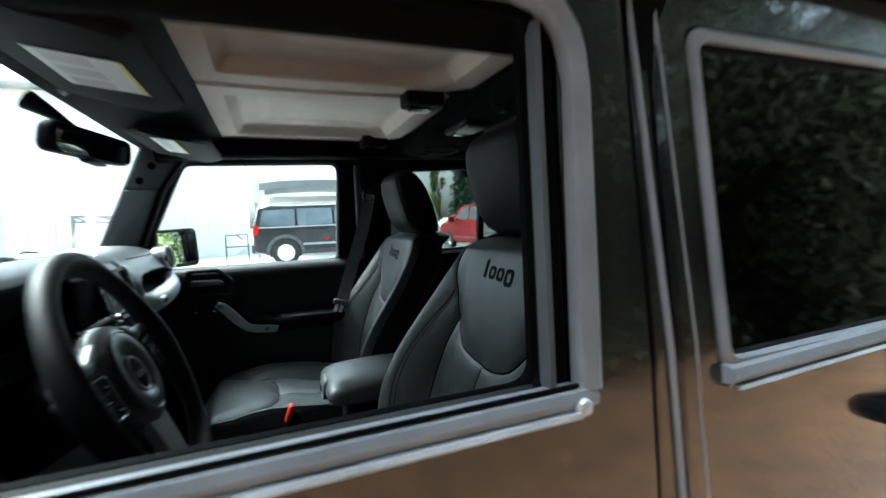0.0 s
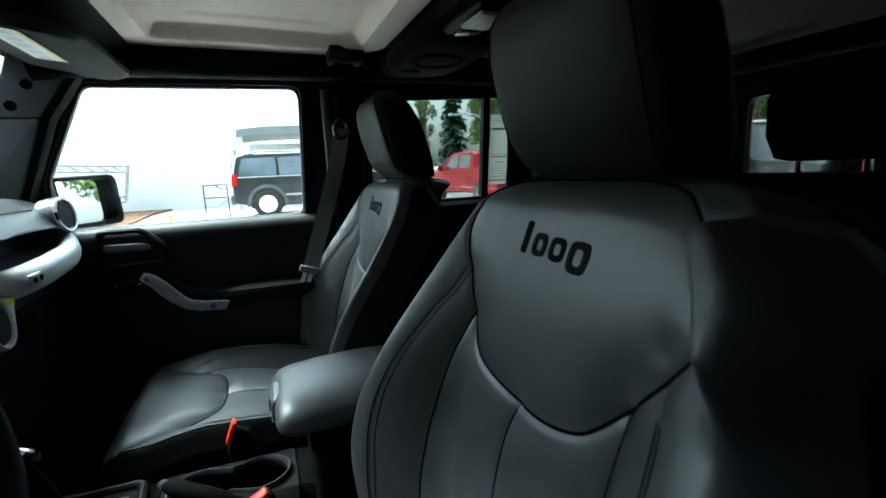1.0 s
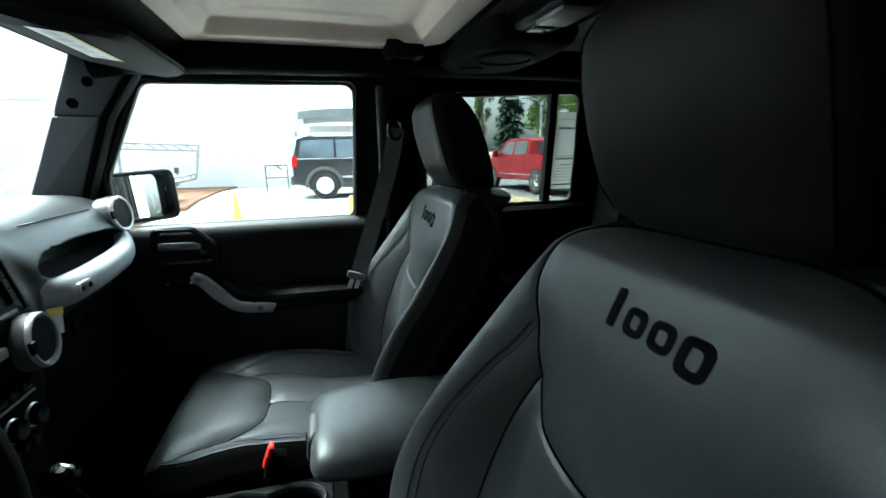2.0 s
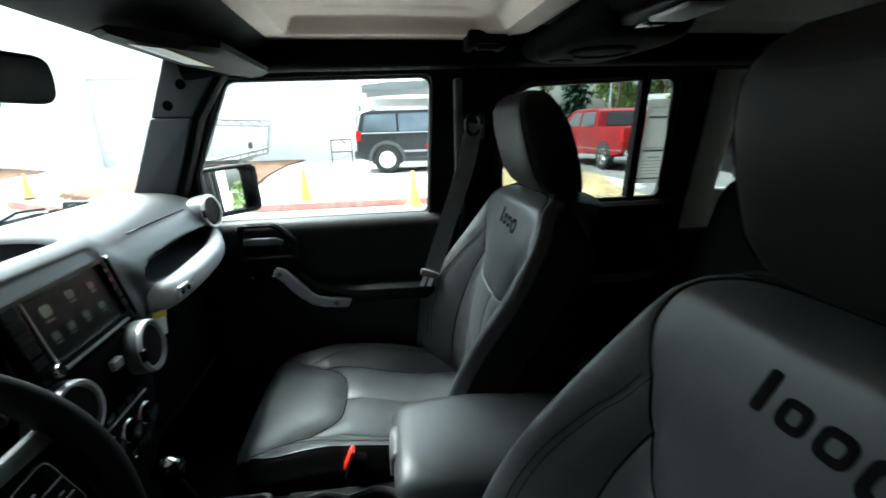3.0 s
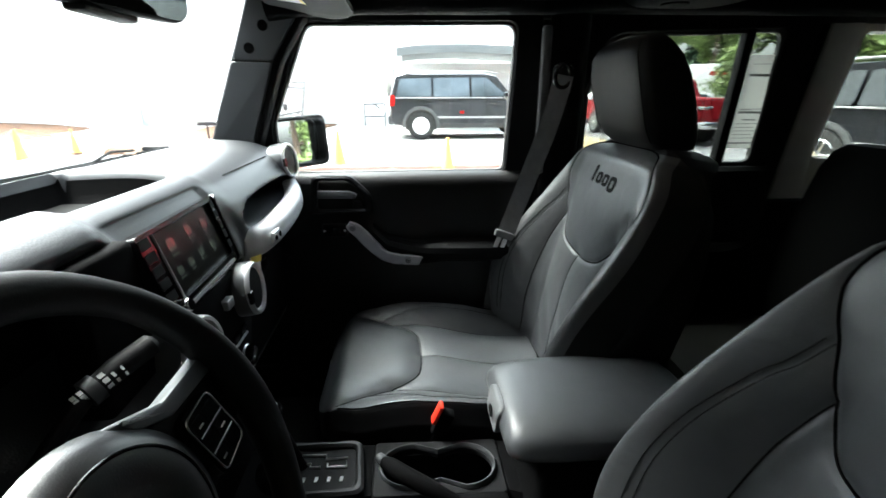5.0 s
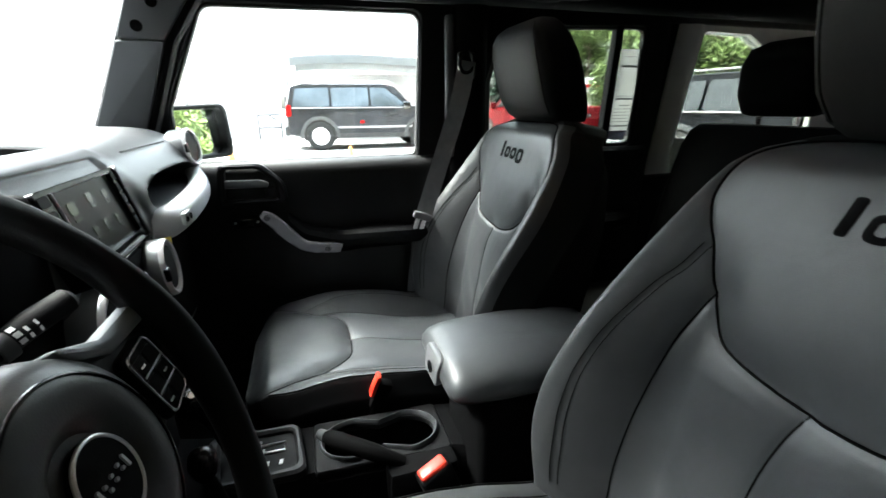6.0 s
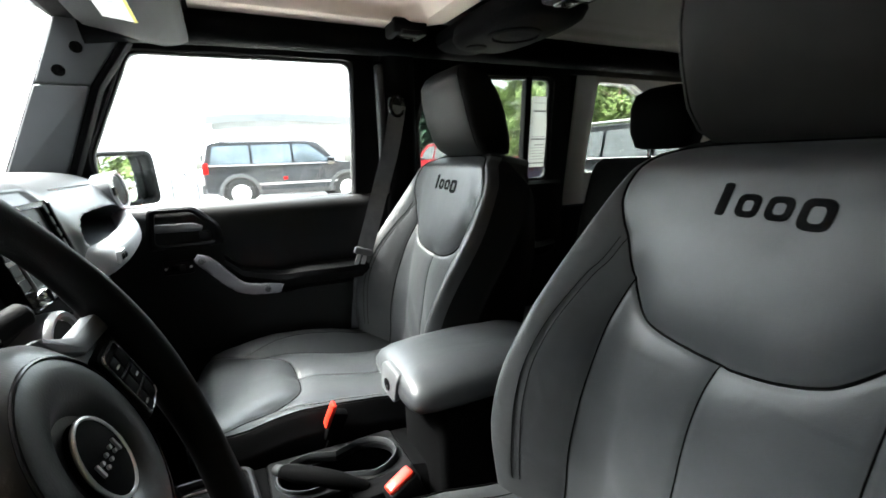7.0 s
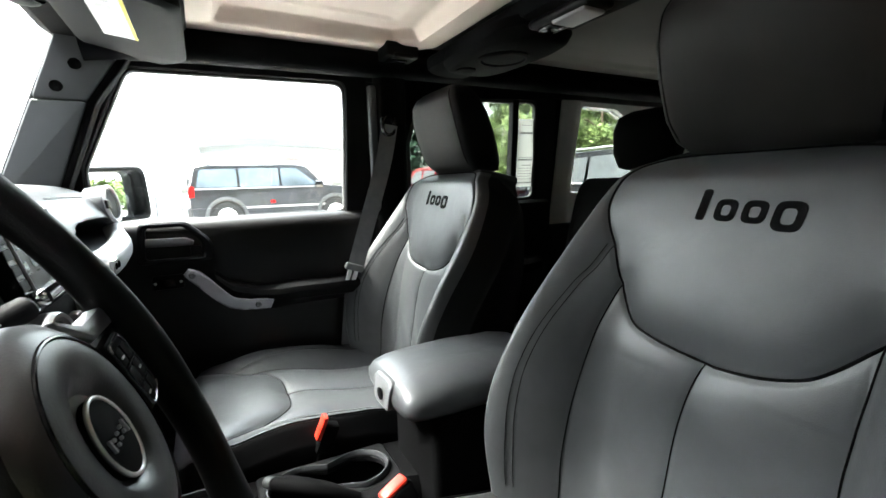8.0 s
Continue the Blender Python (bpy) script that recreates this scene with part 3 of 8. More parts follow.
def make_liner(name, x0, x1, y0, y1, z0, recess, mat, parent, cut=0.0):
    """A pressed panel: raised rim round a shallow tray, with a rolled edge."""
    nx, ny = 70, 110
    U, V = np.meshgrid(np.linspace(x0, x1, nx), np.linspace(y0, y1, ny))
    d = np.minimum(np.minimum(U - x0, x1 - U), np.minimum(V - y0, y1 - V))
    dc = ((x1 - U) + np.minimum(V - y0, y1 - V) - cut) / math.sqrt(2)
    d = np.minimum(d, dc)
    Z = z0 + 0.03 * (1 - smooth01(-0.0 + d / 0.012)) + recess * smooth01((d - 0.075) / 0.03) + 0.15 * recess * smooth01((d - 0.16) / 0.02)
    Z = Z + 0.0015 * np.sin(9 * U) * np.cos(7 * V)
    verts = [(U[j, i], V[j, i], Z[j, i]) for j in range(ny) for i in range(nx)]
    faces = [(j * nx + i, j * nx + i + 1, (j + 1) * nx + i + 1, (j + 1) * nx + i) for j in range(ny - 1) for i in range(nx - 1) if d[j, i] > -0.02]
    return obj(name, verts, faces, mat, parent)


make_liner("front_panel", -0.432, 0.235, -0.63, -0.004, 1.752, 0.034, LINER, roof, 0.10)
make_liner("front_panel", -0.432, 0.235, 0.004, 0.645, 1.752, 0.034, LINER, roof, 0.10)
# rear panel is darkened by colour to stand for shade
make_liner("rear_panel", 0.36, 1.85, -0.62, 0.62, 1.765, 0.012, SHADED_LINER, roof)
box("top_skin", (-0.70, -0.77, 1.813), (1.97, 0.80, 1.84), PLASTIC, roof, 0.01)
for y, x in ((0.590, 0.125), (-0.02, 0.115), (-0.58, 0.125)):
    lk = thing("roof_latch", "black plastic roof panel latch under the headliner", "latch", group="roof latches")
    bm = bmesh.new()
    add_box(bm, (x - 0.05, y - 0.040, 1.720), (x + 0.05, y + 0.036, 1.762), 0.008)
    add_box(bm, (x - 0.03, y - 0.045, 1.716), (x + 0.03, y - 0.02, 1.730), 0.005)
    part("latch_body", bm, PLASTIC, lk)
    box("latch_lever", (x - 0.035, y - 0.022, 1.712), (x + 0.02, y + 0.022, 1.722), GLOSS_BLACK, lk, 0.004)

# slim grey trim up the far door post
tagged(box("pillar_trim", (0.060, 0.672, 1.285), (0.084, 0.700, 1.665), GREY_PLASTIC, bevel=0.008, seg=3), "slim charcoal trim strip up the door post", "trim", kind="structure")

# padded roll bars
bars = thing("roll_bar", "black padded roll bar frame along the roof", "roll bar", kind="structure")


def pad_bar(pts, ry, rz, n=18):
    """A padded bar of flat-oval section along a line."""
    pts = [Vector(p) for p in pts]
    rings = []
    for i, p in enumerate(pts):
        d = (pts[min(i + 1, len(pts) - 1)] - pts[max(i - 1, 0)]).normalized()
        upv = Vector((0, 0, 1)) if abs(d.z) < 0.8 else Vector((0, 1, 0))
        side = d.cross(upv).normalized()
        upv = side.cross(d).normalized()
        rings.append([p + side * ry * math.copysign(abs(math.cos(2 * math.pi * k / n)) ** 0.7, math.cos(2 * math.pi * k / n)) + upv * rz * math.copysign(abs(math.sin(2 * math.pi * k / n)) ** 0.7, math.sin(2 * math.pi * k / n)) for k in range(n)])
    return loft("bar", rings, FABRIC, bars)


for sgn, yy in ((1, 0.668), (-1, -0.675)):
    low = 0.0 if sgn > 0 else 0.037
    pad_bar(spline([(-0.62, yy - 0.01 * sgn, 1.70 - low), (-0.45, yy, 1.718 - low), (0.0, yy, 1.724 - low), (0.25, yy, 1.728 - low), (0.9, yy, 1.73 - low), (1.5, yy, 1.73 - low)], 5), 0.042, 0.038 + low)
    pad_bar(spline([(0.135, yy + 0.025 * sgn, 1.70), (0.130, yy + 0.03 * sgn, 1.4), (0.12, yy + 0.035 * sgn, 1.1), (0.10, yy + 0.03 * sgn, 0.60)], 5), 0.052, 0.030)
pad_bar([(0.315, -0.62, 1.728), (0.315, -0.3, 1.733), (0.315, 0.3, 1.733), (0.315, 0.62, 1.728)], 0.082, 0.034)
pad_bar([(1.45, -0.62, 1.725), (1.45, 0.62, 1.725)], 0.05, 0.034)
tagged(bars.children[0], "black padded side bar")

# speaker pods and dome lamp on the cross bar
dome = thing("dome_lamp", "small silver dome lamp under the padded cross bar", "lamp")
box("lamp_housing", (0.245, -0.01, 1.688), (0.325, 0.16, 1.706), PLASTIC, dome, 0.012, 3)
box("lamp_lens", (0.255, 0.005, 1.681), (0.315, 0.095, 1.692), TRIM_METAL, dome, 0.008, 3, label="silvery ribbed lamp lens")
box("lamp_switch", (0.262, 0.105, 1.682), (0.302, 0.145, 1.691), GLOSS_BLACK, dome, 0.004)
for q, yy in enumerate((0.34, -0.34)):
    sp = thing("speaker_pod", "black overhead speaker pod with round grille", "speaker", group="speaker pods")
    rings = [super_ring(0.31, yy, z, a, b, 3.5, 36) for z, a, b in ((1.725, 0.10, 0.19), (1.700, 0.105, 0.195), (1.684, 0.098, 0.185), (1.676, 0.085, 0.17))]
    loft("pod_shell", rings, FABRIC, sp)
    lathe("speaker_grille", [(0.066, 0), (0.066, 0.005), (0.058, 0.008), (0.054, 0.004), (0.0, 0.007)], pose(0.30, yy - 0.02, 1.678, 180), FABRIC, sp, 36)
    lathe("speaker_grille", [(0.028, 0), (0.028, 0.004), (0.023, 0.005), (0.0, 0.003)], pose(0.27, yy + 0.115, 1.677, 180), FABRIC, sp, 24)

# far rear quarter: pale grey hardtop side with its window
quarter = thing("wall_quarter", "pale grey hardtop side panel with a fixed rear window", "side panel", kind="structure")
QO = rounded([(0.838, 1.172), (0.910, 1.70), (1.95, 1.70), (1.95, 1.172)], 0.02)
QW = rounded([(0.955, 1.310), (1.022, 1.665), (1.225, 1.66), (1.345, 1.60), (1.62, 1.585), (1.62, 1.31)], [0.015, 0.02, 0.03, 0.03, 0.04, 0.04])
holed("side_panel", QO, QW, 0.05, lambda a, b, c: (a, 0.742 + c, b), HARDTOP, quarter, n=160)
pane("window_glass", QW, lambda a, b, c: (a, 0.775 + c, b), TINT, quarter)
sill = rounded([(0.945, 1.300), (1.012, 1.675), (1.235, 1.67), (1.352, 1.61), (1.63, 1.595), (1.63, 1.30)], [0.015, 0.02, 0.03, 0.03, 0.04, 0.04])
holed("window_seal", sill, QW, 0.02, lambda a, b, c: (a, 0.758 + c, b), RUBBER, quarter, n=160, lip=0.003)
tagged(prism("body_post", [(0.795, 1.17), (0.855, 1.712), (0.925, 1.712), (0.858, 1.17)], 0.035, lambda a, b, c: (a, 0.7465 + c, b), DEEP, bevel=0.003), "black body post behind the far rear door", "body post", kind="structure")
post = thing("hardtop_post", "rounded pale grey post beside the rear side window", "post", kind="structure")
rings = []
for z in np.linspace(1.178, 1.69, 12):
    xa = np.interp(z, [1.17, 1.31, 1.70], [0.842, 0.858, 0.912])
    xb = np.interp(z, [1.17, 1.31, 1.70], [0.952, 0.952, 1.018])
    rings.append([(xa, 0.744, z), (xa + 0.001, 0.741, z), (xa + 0.006, 0.739, z), (xa + 0.04, 0.736, z), (xb - 0.035, 0.733, z), (xb - 0.018, 0.734, z), (xb - 0.006, 0.738, z), (xb, 0.744, z)])
loft("post_cover", rings, HARDTOP, post)
box("tub_wall", (0.80, 0.70, 0.56), (1.95, 0.7405, 1.186), PLASTIC, quarter, 0.01)
near_quarter = thing("wall_quarter", "pale grey hardtop side panel behind the driver", "side panel", kind="structure")
holed("side_panel", QO, QW, 0.05, lambda a, b, c: (a, -0.742 - c, b), HARDTOP, near_quarter, n=160)
pane("window_glass", QW, lambda a, b, c: (a, -0.775 - c, b), PRIVACY, near_quarter)
box("tub_wall", (0.80, -0.742, 0.56), (1.95, -0.70, 1.170), PLASTIC, near_quarter, 0.01)
tail = thing("wall_rear", "black tailgate and glass behind the rear seat", "tailgate", kind="structure")
TO = rounded([(-0.74, 0.56), (-0.74, 1.80), (0.74, 1.80), (0.74, 0.56)], 0.03)
TW = rounded([(-0.60, 1.20), (-0.60, 1.66), (0.60, 1.66), (0.60, 1.20)], 0.05)
holed("tailgate_panel", TO, TW, 0.05, lambda a, b, c: (1.92 + c, a, b), PLASTIC, tail)
pane("window_glass", TW, lambda a, b, c: (1.94 + c, a, b), SMOKE, tail)
for yy, nm in ((0.705, "far"), (-0.765, "near")):
    tagged(box("kick_panel", (-1.0, yy, 0.562), (-0.712, yy + (0.021 if yy > 0 else 0.06), 1.372), PLASTIC, bevel=0.01), "black kick panel beside the footwell", "side panel", kind="structure")
tagged(box("body_post", (0.058, 0.738, 0.56), (0.163, 0.795, 1.70), PLASTIC, bevel=0.006), "black body post between the far doors", "body post", kind="structure")
tagged(box("wall_front", (-1.02, -0.70, 0.56), (-0.90, 0.70, 1.33), PLASTIC, bevel=0.01), "black firewall below the windshield", "firewall", kind="structure")
tagged(box("sill_panel", (-0.98, 0.723, 0.42), (1.95, 0.80, 0.598), PAINT, bevel=0.01), "glossy black body sill under the doors", "body sill", kind="structure")


tagged(box("sill_cover", (-0.985, 0.692, 0.562), (0.80, 0.7215, 0.685), PLASTIC, bevel=0.008), "black plastic scuff cover along the door sill", "sill cover", kind="structure")


# ---- near side: driver's door with the glass down, rear door ----
YO = -0.768
DWIN = rounded([(-0.648, 1.248), (-0.648, 1.415), (-0.552, 1.640), (0.010, 1.640), (-0.006, 1.248)], [0.02, 0.06, 0.035, 0.035, 0.025])
DDOOR = rounded([(-0.735, 0.60), (-0.735, 1.405), (-0.60, 1.735), (0.098, 1.735), (0.098, 0.60)], [0.05, 0.03, 0.05, 0.03, 0.08])


def lean_y(b):
    return -max(0.0, 1.25 - b) * 0.05 + max(0.0, b - 1.27) * 0.1


near_door = thing("car_door", "glossy black driver door with the window lowered", "car door", group="car doors")
holed("door_skin", DDOOR, DWIN, 0.022, lambda a, b, c: (a, YO + c + lean_y(b), b), PAINT, near_door, lip=0.006, n=160)
inner_hole = rounded([(-0.630, 1.258), (-0.630, 1.415), (-0.543, 1.626), (-0.012, 1.626), (-0.030, 1.258)], [0.02, 0.06, 0.035, 0.035, 0.025])
holed("window_channel", DWIN, inner_hole, 0.022, lambda a, b, c: (a, YO + 0.010 + c + lean_y(b), b), DEEP, near_door, "black rubber window channel", lip=0.004)
holed("inner_frame", rounded([(-0.72, 0.62), (-0.72, 1.40), (-0.60, 1.72), (0.085, 1.72), (0.085, 0.62)], 0.04), inner_hole, 0.022, lambda a, b, c: (a, YO + 0.033 + c + lean_y(b), b), DEEP, near_door, lip=0.006)
# belt mouldings: outer wiper strip and its bright lower lip
prof = [(-0.772, 1.244), (-0.779, 1.246), (-0.782, 1.254), (-0.779, 1.262), (-0.770, 1.266), (-0.757, 1.264), (-0.755, 1.244)]
loft("belt_moulding", [[(x, y, z) for y, z in prof] for x in (-0.66, -0.5, -0.3, -0.1, 0.0, 0.012)], TRIM_METAL, near_door, "satin grey belt moulding")
prof = [(-0.774, 1.236), (-0.782, 1.2365), (-0.785, 1.240), (-0.783, 1.244), (-0.774, 1.2445)]
loft("moulding_lip", [[(x, y, z) for y, z in prof] for x in (-0.66, -0.3, -0.02, -0.010)], TRIM_BRIGHT, near_door, "bright lower lip of the moulding")
lathe("moulding_cap", [(0.010, -0.004), (0.010, 0.004), (0.007, 0.009), (0.0, 0.011)], pose(-0.006, -0.776, 1.247, 90), TRIM_BRIGHT, near_door, 16)
prof = [(-0.752, 1.23), (-0.752, 1.256), (-0.744, 1.263), (-0.735, 1.259), (-0.732, 1.23)]
loft("inner_wiper", [[(x, y, z) for y, z in prof] for x in (-0.64, -0.3, -0.04)], RUBBER, near_door)
prof = [(-0.722, 1.246), (-0.70, 1.243), (-0.684, 1.228), (-0.684, 1.05), (-0.69, 0.70), (-0.72, 0.66)]
loft("trim_board", [[(x, y, z) for y, z in prof] for x in np.linspace(-0.70, 0.06, 8)], PLASTIC, near_door)
# rear upright of the window frame
prof = [(-0.010, 0.004), (-0.006, -0.006), (0.0, -0.010), (0.010, -0.012), (0.016, -0.006), (0.018, 0.004), (0.018, 0.012), (-0.010, 0.012)]
line = [(0.004 + (z - 1.27) * 0.055, z) for z in (1.262, 1.35, 1.45, 1.56)] + [(0.0185, 1.590), (0.0145, 1.610), (0.003, 1.629), (-0.014, 1.642), (-0.04, 1.649), (-0.2, 1.652), (-0.52, 1.652)]
rings = []
for i, (x, z) in enumerate(line):
    (xa, za), (xb, zb) = line[max(i - 1, 0)], line[min(i + 1, len(line) - 1)]
    long = math.hypot(xb - xa, zb - za)
    nx_, nz_ = (zb - za) / long, -(xb - xa) / long
    rings.append([(x + p * nx_, YO - 0.004 + q * 0.8 + lean_y(z + p * nz_), z + p * nz_) for p, q in prof])
loft("frame_upright", rings, TRIM_METAL, near_door, "grey window frame trim")

loft("inner_lip", [[(-0.0305 + (z - 1.27) * 0.045 + a, -0.761 + lean_y(z) + b, z) for a, b in ((-0.004, -0.009), (0.002, -0.009), (0.002, 0.009), (-0.004, 0.009))] for z in (1.262, 1.4, 1.52, 1.622)], PILLAR_GREY, near_door)
tube("moulding_groove", [(x, -0.7745, 1.2665) for x in (-0.66, -0.3, -0.008)], 0.0022, DEEP, near_door, 8)
RWIN = rounded([(0.196, 1.248), (0.188, 1.640), (0.70, 1.644), (0.70, 1.252)], [0.02, 0.025, 0.03, 0.02])
RDOOR = rounded([(0.137, 0.60), (0.137, 1.735), (0.86, 1.735), (0.80, 0.60)], 0.03)
near_rear = thing("car_door", "glossy black rear door beside the driver door, dark glass", "car door", group="car doors")
holed("door_skin", RDOOR, RWIN, 0.022, lambda a, b, c: (a, YO + c + lean_y(b), b), PAINT, near_rear, lip=0.006, n=160)
pane("window_glass", RWIN, lambda a, b, c: (a, YO + 0.008 + c + lean_y(b), b), PRIVACY, near_rear, "dark rear door glass reflecting trees")
seal_in = rounded([(0.210, 1.258), (0.203, 1.625), (0.69, 1.629), (0.69, 1.262)], [0.02, 0.025, 0.03, 0.02])
holed("window_seal", RWIN, seal_in, 0.012, lambda a, b, c: (a, YO - 0.006 + c + lean_y(b), b), TRIM_METAL, near_rear, "grey rubber seal round the glass", lip=0.004)
prof = [(-0.772, 1.230), (-0.781, 1.232), (-0.785, 1.240), (-0.781, 1.249), (-0.768, 1.253), (-0.760, 1.230)]
loft("belt_moulding", [[(x, y, z + (x - 0.198) * 0.02) for y, z in prof] for x in (0.198, 0.3, 0.5, 0.70)], TRIM_METAL, near_rear, "satin grey belt moulding")
prof = [(-0.774, 1.223), (-0.783, 1.2235), (-0.7865, 1.226), (-0.784, 1.2295), (-0.774, 1.230)]
loft("moulding_lip", [[(x, y, z + (x - 0.198) * 0.02) for y, z in prof] for x in (0.206, 0.4, 0.70)], TRIM_BRIGHT, near_rear)
# pale tubes added to stand for sky glints on the rounded black door edges
for ex, own in ((0.108, near_door), (0.143, near_rear)):
    tube("door_edge", [(ex + (1.65 - z) * 0.045, YO + 0.003 + lean_y(z), z) for z in np.linspace(1.0, 1.70, 24)], 0.0038, TRIM_METAL, own, 10, label="pale strip for the sky glint along the door edge")
handle = tube("door_handle", spline([(0.530, -0.772, 1.128), (0.535, -0.805, 1.128), (0.56, -0.815, 1.125), (0.62, -0.815, 1.118), (0.66, -0.805, 1.118), (0.665, -0.772, 1.118)], 5), 0.017, PLASTIC, near_rear, flat=0.8)
box("trim_board", (0.16, -0.735, 0.62), (0.80, -0.70, 1.262), PLASTIC, near_rear, 0.01)
tagged(loft("body_post", [[(0.1045, YO + 0.007 + lean_y(z), z), (0.1065, YO + 0.005 + lean_y(z), z), (0.1285, YO + 0.005 + lean_y(z), z), (0.1305, YO + 0.007 + lean_y(z), z), (0.1305, -0.70, z), (0.1045, -0.70, z)] for z in (0.58, 0.9, 1.25, 1.27, 1.5, 1.735)], PAINT), "black body post between the two near doors", "body post", kind="structure")
tagged(box("sill_panel", (-0.98, -0.815, 0.42), (1.95, -0.703, 0.598), PAINT, bevel=0.01), "glossy black body sill below the near doors", "body sill", kind="structure")
tagged(box("roof_gutter", (-0.66, -0.765, 1.738), (1.95, -0.715, 1.811), PLASTIC, bevel=0.008), "black roof edge above the near doors", "roof edge", kind="structure")
tagged(box("roof_gutter", (-0.66, 0.728, 1.685), (1.95, 0.80, 1.811), PLASTIC, bevel=0.008), "black roof edge above the far doors", "roof edge", kind="structure")


# ---- front seats ----
BACK_UP = Vector((0.2055, 0, 0.9787))
BACK_OUT = Vector((-0.9787, 0, 0.2055))
BACK_AT = Vector((0.044, 0, 0.86))


BADGE_IN = [(p.x, p.y) for p in spline([(0.0, 0.550), (0.10, 0.549), (0.150, 0.537), (0.178, 0.508), (0.187, 0.472), (0.178, 0.440), (0.163, 0.405), (0.146, 0.357), (0.120, 0.312), (0.092, 0.297), (0.045, 0.288), (0.0, 0.282)], 4)]
BADGE_OUT = [(p.x, p.y) for p in spline([(0.0, 0.282), (-0.045, 0.287), (-0.085, 0.299), (-0.108, 0.316), (-0.140, 0.352), (-0.172, 0.387), (-0.202, 0.427), (-0.200, 0.452), (-0.185, 0.485), (-0.164, 0.515), (-0.132, 0.538), (-0.08, 0.549), (0.0, 0.550)], 4)]
BADGE = BADGE_IN[:-1] + BADGE_OUT[:-1]
CENTRE = [(p.x, p.y) for p in spline([(0.012, 0.282), (0.022, 0.24), (0.030, 0.18), (0.034, 0.08), (0.034, -0.02)], 4)]
BOLSTERS = {1: [(p.x, p.y) for p in spline([(0.146, 0.357), (0.155, 0.318), (0.162, 0.277), (0.168, 0.20), (0.172, 0.10), (0.172, -0.02)], 5)],
            -1: [(p.x, p.y) for p in spline([(-0.140, 0.352), (-0.136, 0.30), (-0.132, 0.25), (-0.130, 0.20), (-0.134, 0.10), (-0.14, -0.02)], 5)]}
STITCH = [(p.x, p.y) for p in spline([(0.170, 0.412), (0.182, 0.376), (0.196, 0.345), (0.213, 0.28), (0.220, 0.215), (0.219, 0.15), (0.216, 0.02)], 5)]


def back_width(v, out=False, wing=False):
    """Half width at a height; the outer side of each seat has a fuller shoulder."""
    flat = lambda q: np.interp(q, [-0.03, 0.05, 0.15, 0.25, 0.35, 0.42, 0.46, 0.505, 0.535, 0.552, 0.562, 0.566], [0.262, 0.28, 0.286, 0.281, 0.268, 0.248, 0.236, 0.213, 0.184, 0.148, 0.10, 0.05])
    v = np.asarray(v, float)
    reach = np.clip((0.53 - v) * 0.5, 0.0, 0.045)
    w = sum(flat(v + reach * k) for k in (-1, -0.66, -0.33, 0, 0.33, 0.66, 1)) / 7
    if out:
        w = w + 0.018 * smooth01((v - 0.18) / 0.2) * (1 - smooth01((v - 0.47) / 0.07))
    if out and wing:
        w = w + 0.034 * smooth01((v - 0.38) / 0.10) * (1 - smooth01((v - 0.537) / 0.02))
    return w


def back_height(u, v, wing=False):
    """Depth of the padding; the driver's seat has a stuffed outer wing."""
    a = np.abs(u)
    side = lambda q: np.interp(q, [-0.03, 0.05, 0.15, 0.25, 0.35, 0.42, 0.50, 0.56], [0.10, 0.118, 0.125, 0.095, 0.052, 0.028, 0.01, 0.0])
    bol = smooth01((a - 0.125) / 0.125) * sum(side(v + 0.045 * k) for k in (-1, -0.6, -0.3, 0, 0.3, 0.6, 1)) / 7
    if wing:
        bol = bol + (u < 0) * 0.062 * smooth01((a - np.interp(v, [0.36, 0.43, 0.50], [0.224, 0.216, 0.182])) / 0.035) * smooth01((0.512 + 0.30 * (a - 0.17) - v) / 0.020) * smooth01((v - 0.37) / 0.07)
    edge = a / np.maximum(np.where(u < 0, back_width(v, True, wing), back_width(v)), 1e-3)
    h = bol - 0.10 * smooth01((edge - 0.86) / 0.14) ** 1.8 - 0.045 * smooth01((v - 0.505) / 0.062) ** 1.5
    h = h + 0.012 * np.sin(np.clip(v, 0, 0.56) / 0.56 * math.pi)
    d1 = seg_dist(u, v, BADGE, True)
    d2 = np.minimum(seg_dist(u, v, BOLSTERS[1]), seg_dist(u, v, BOLSTERS[-1]))
    d3 = seg_dist(u, v, CENTRE)
    d4 = seg_dist(a, v, STITCH)
    for d, deep, puff, wide in ((d1, 0.0034, 0.006, 0.026), (d2, 0.0028, 0.007, 0.03), (d3, 0.0022, 0.006, 0.028)):
        h = h - deep * np.exp(-(d / 0.0042) ** 2) - puff * np.exp(-(d / wide) ** 1.5)
    h = h - 0.0016 * np.exp(-(d4 / 0.0026) ** 2) - 0.0035 * np.exp(-(d4 / 0.02) ** 2)
    wr = 0.0008 * np.sin(38 * v + 25 * a * a) * np.exp(-((a - 0.09) / 0.05) ** 2) * (v < 0.26)
    wr = wr + 0.0010 * np.sin(55 * v - 90 * u) * np.exp(-((v - 0.06) / 0.07) ** 2)
    return h + wr


def back_place(u, v, h):
    return BACK_AT + BACK_UP * v + BACK_OUT * h + Vector((0, u, 0))


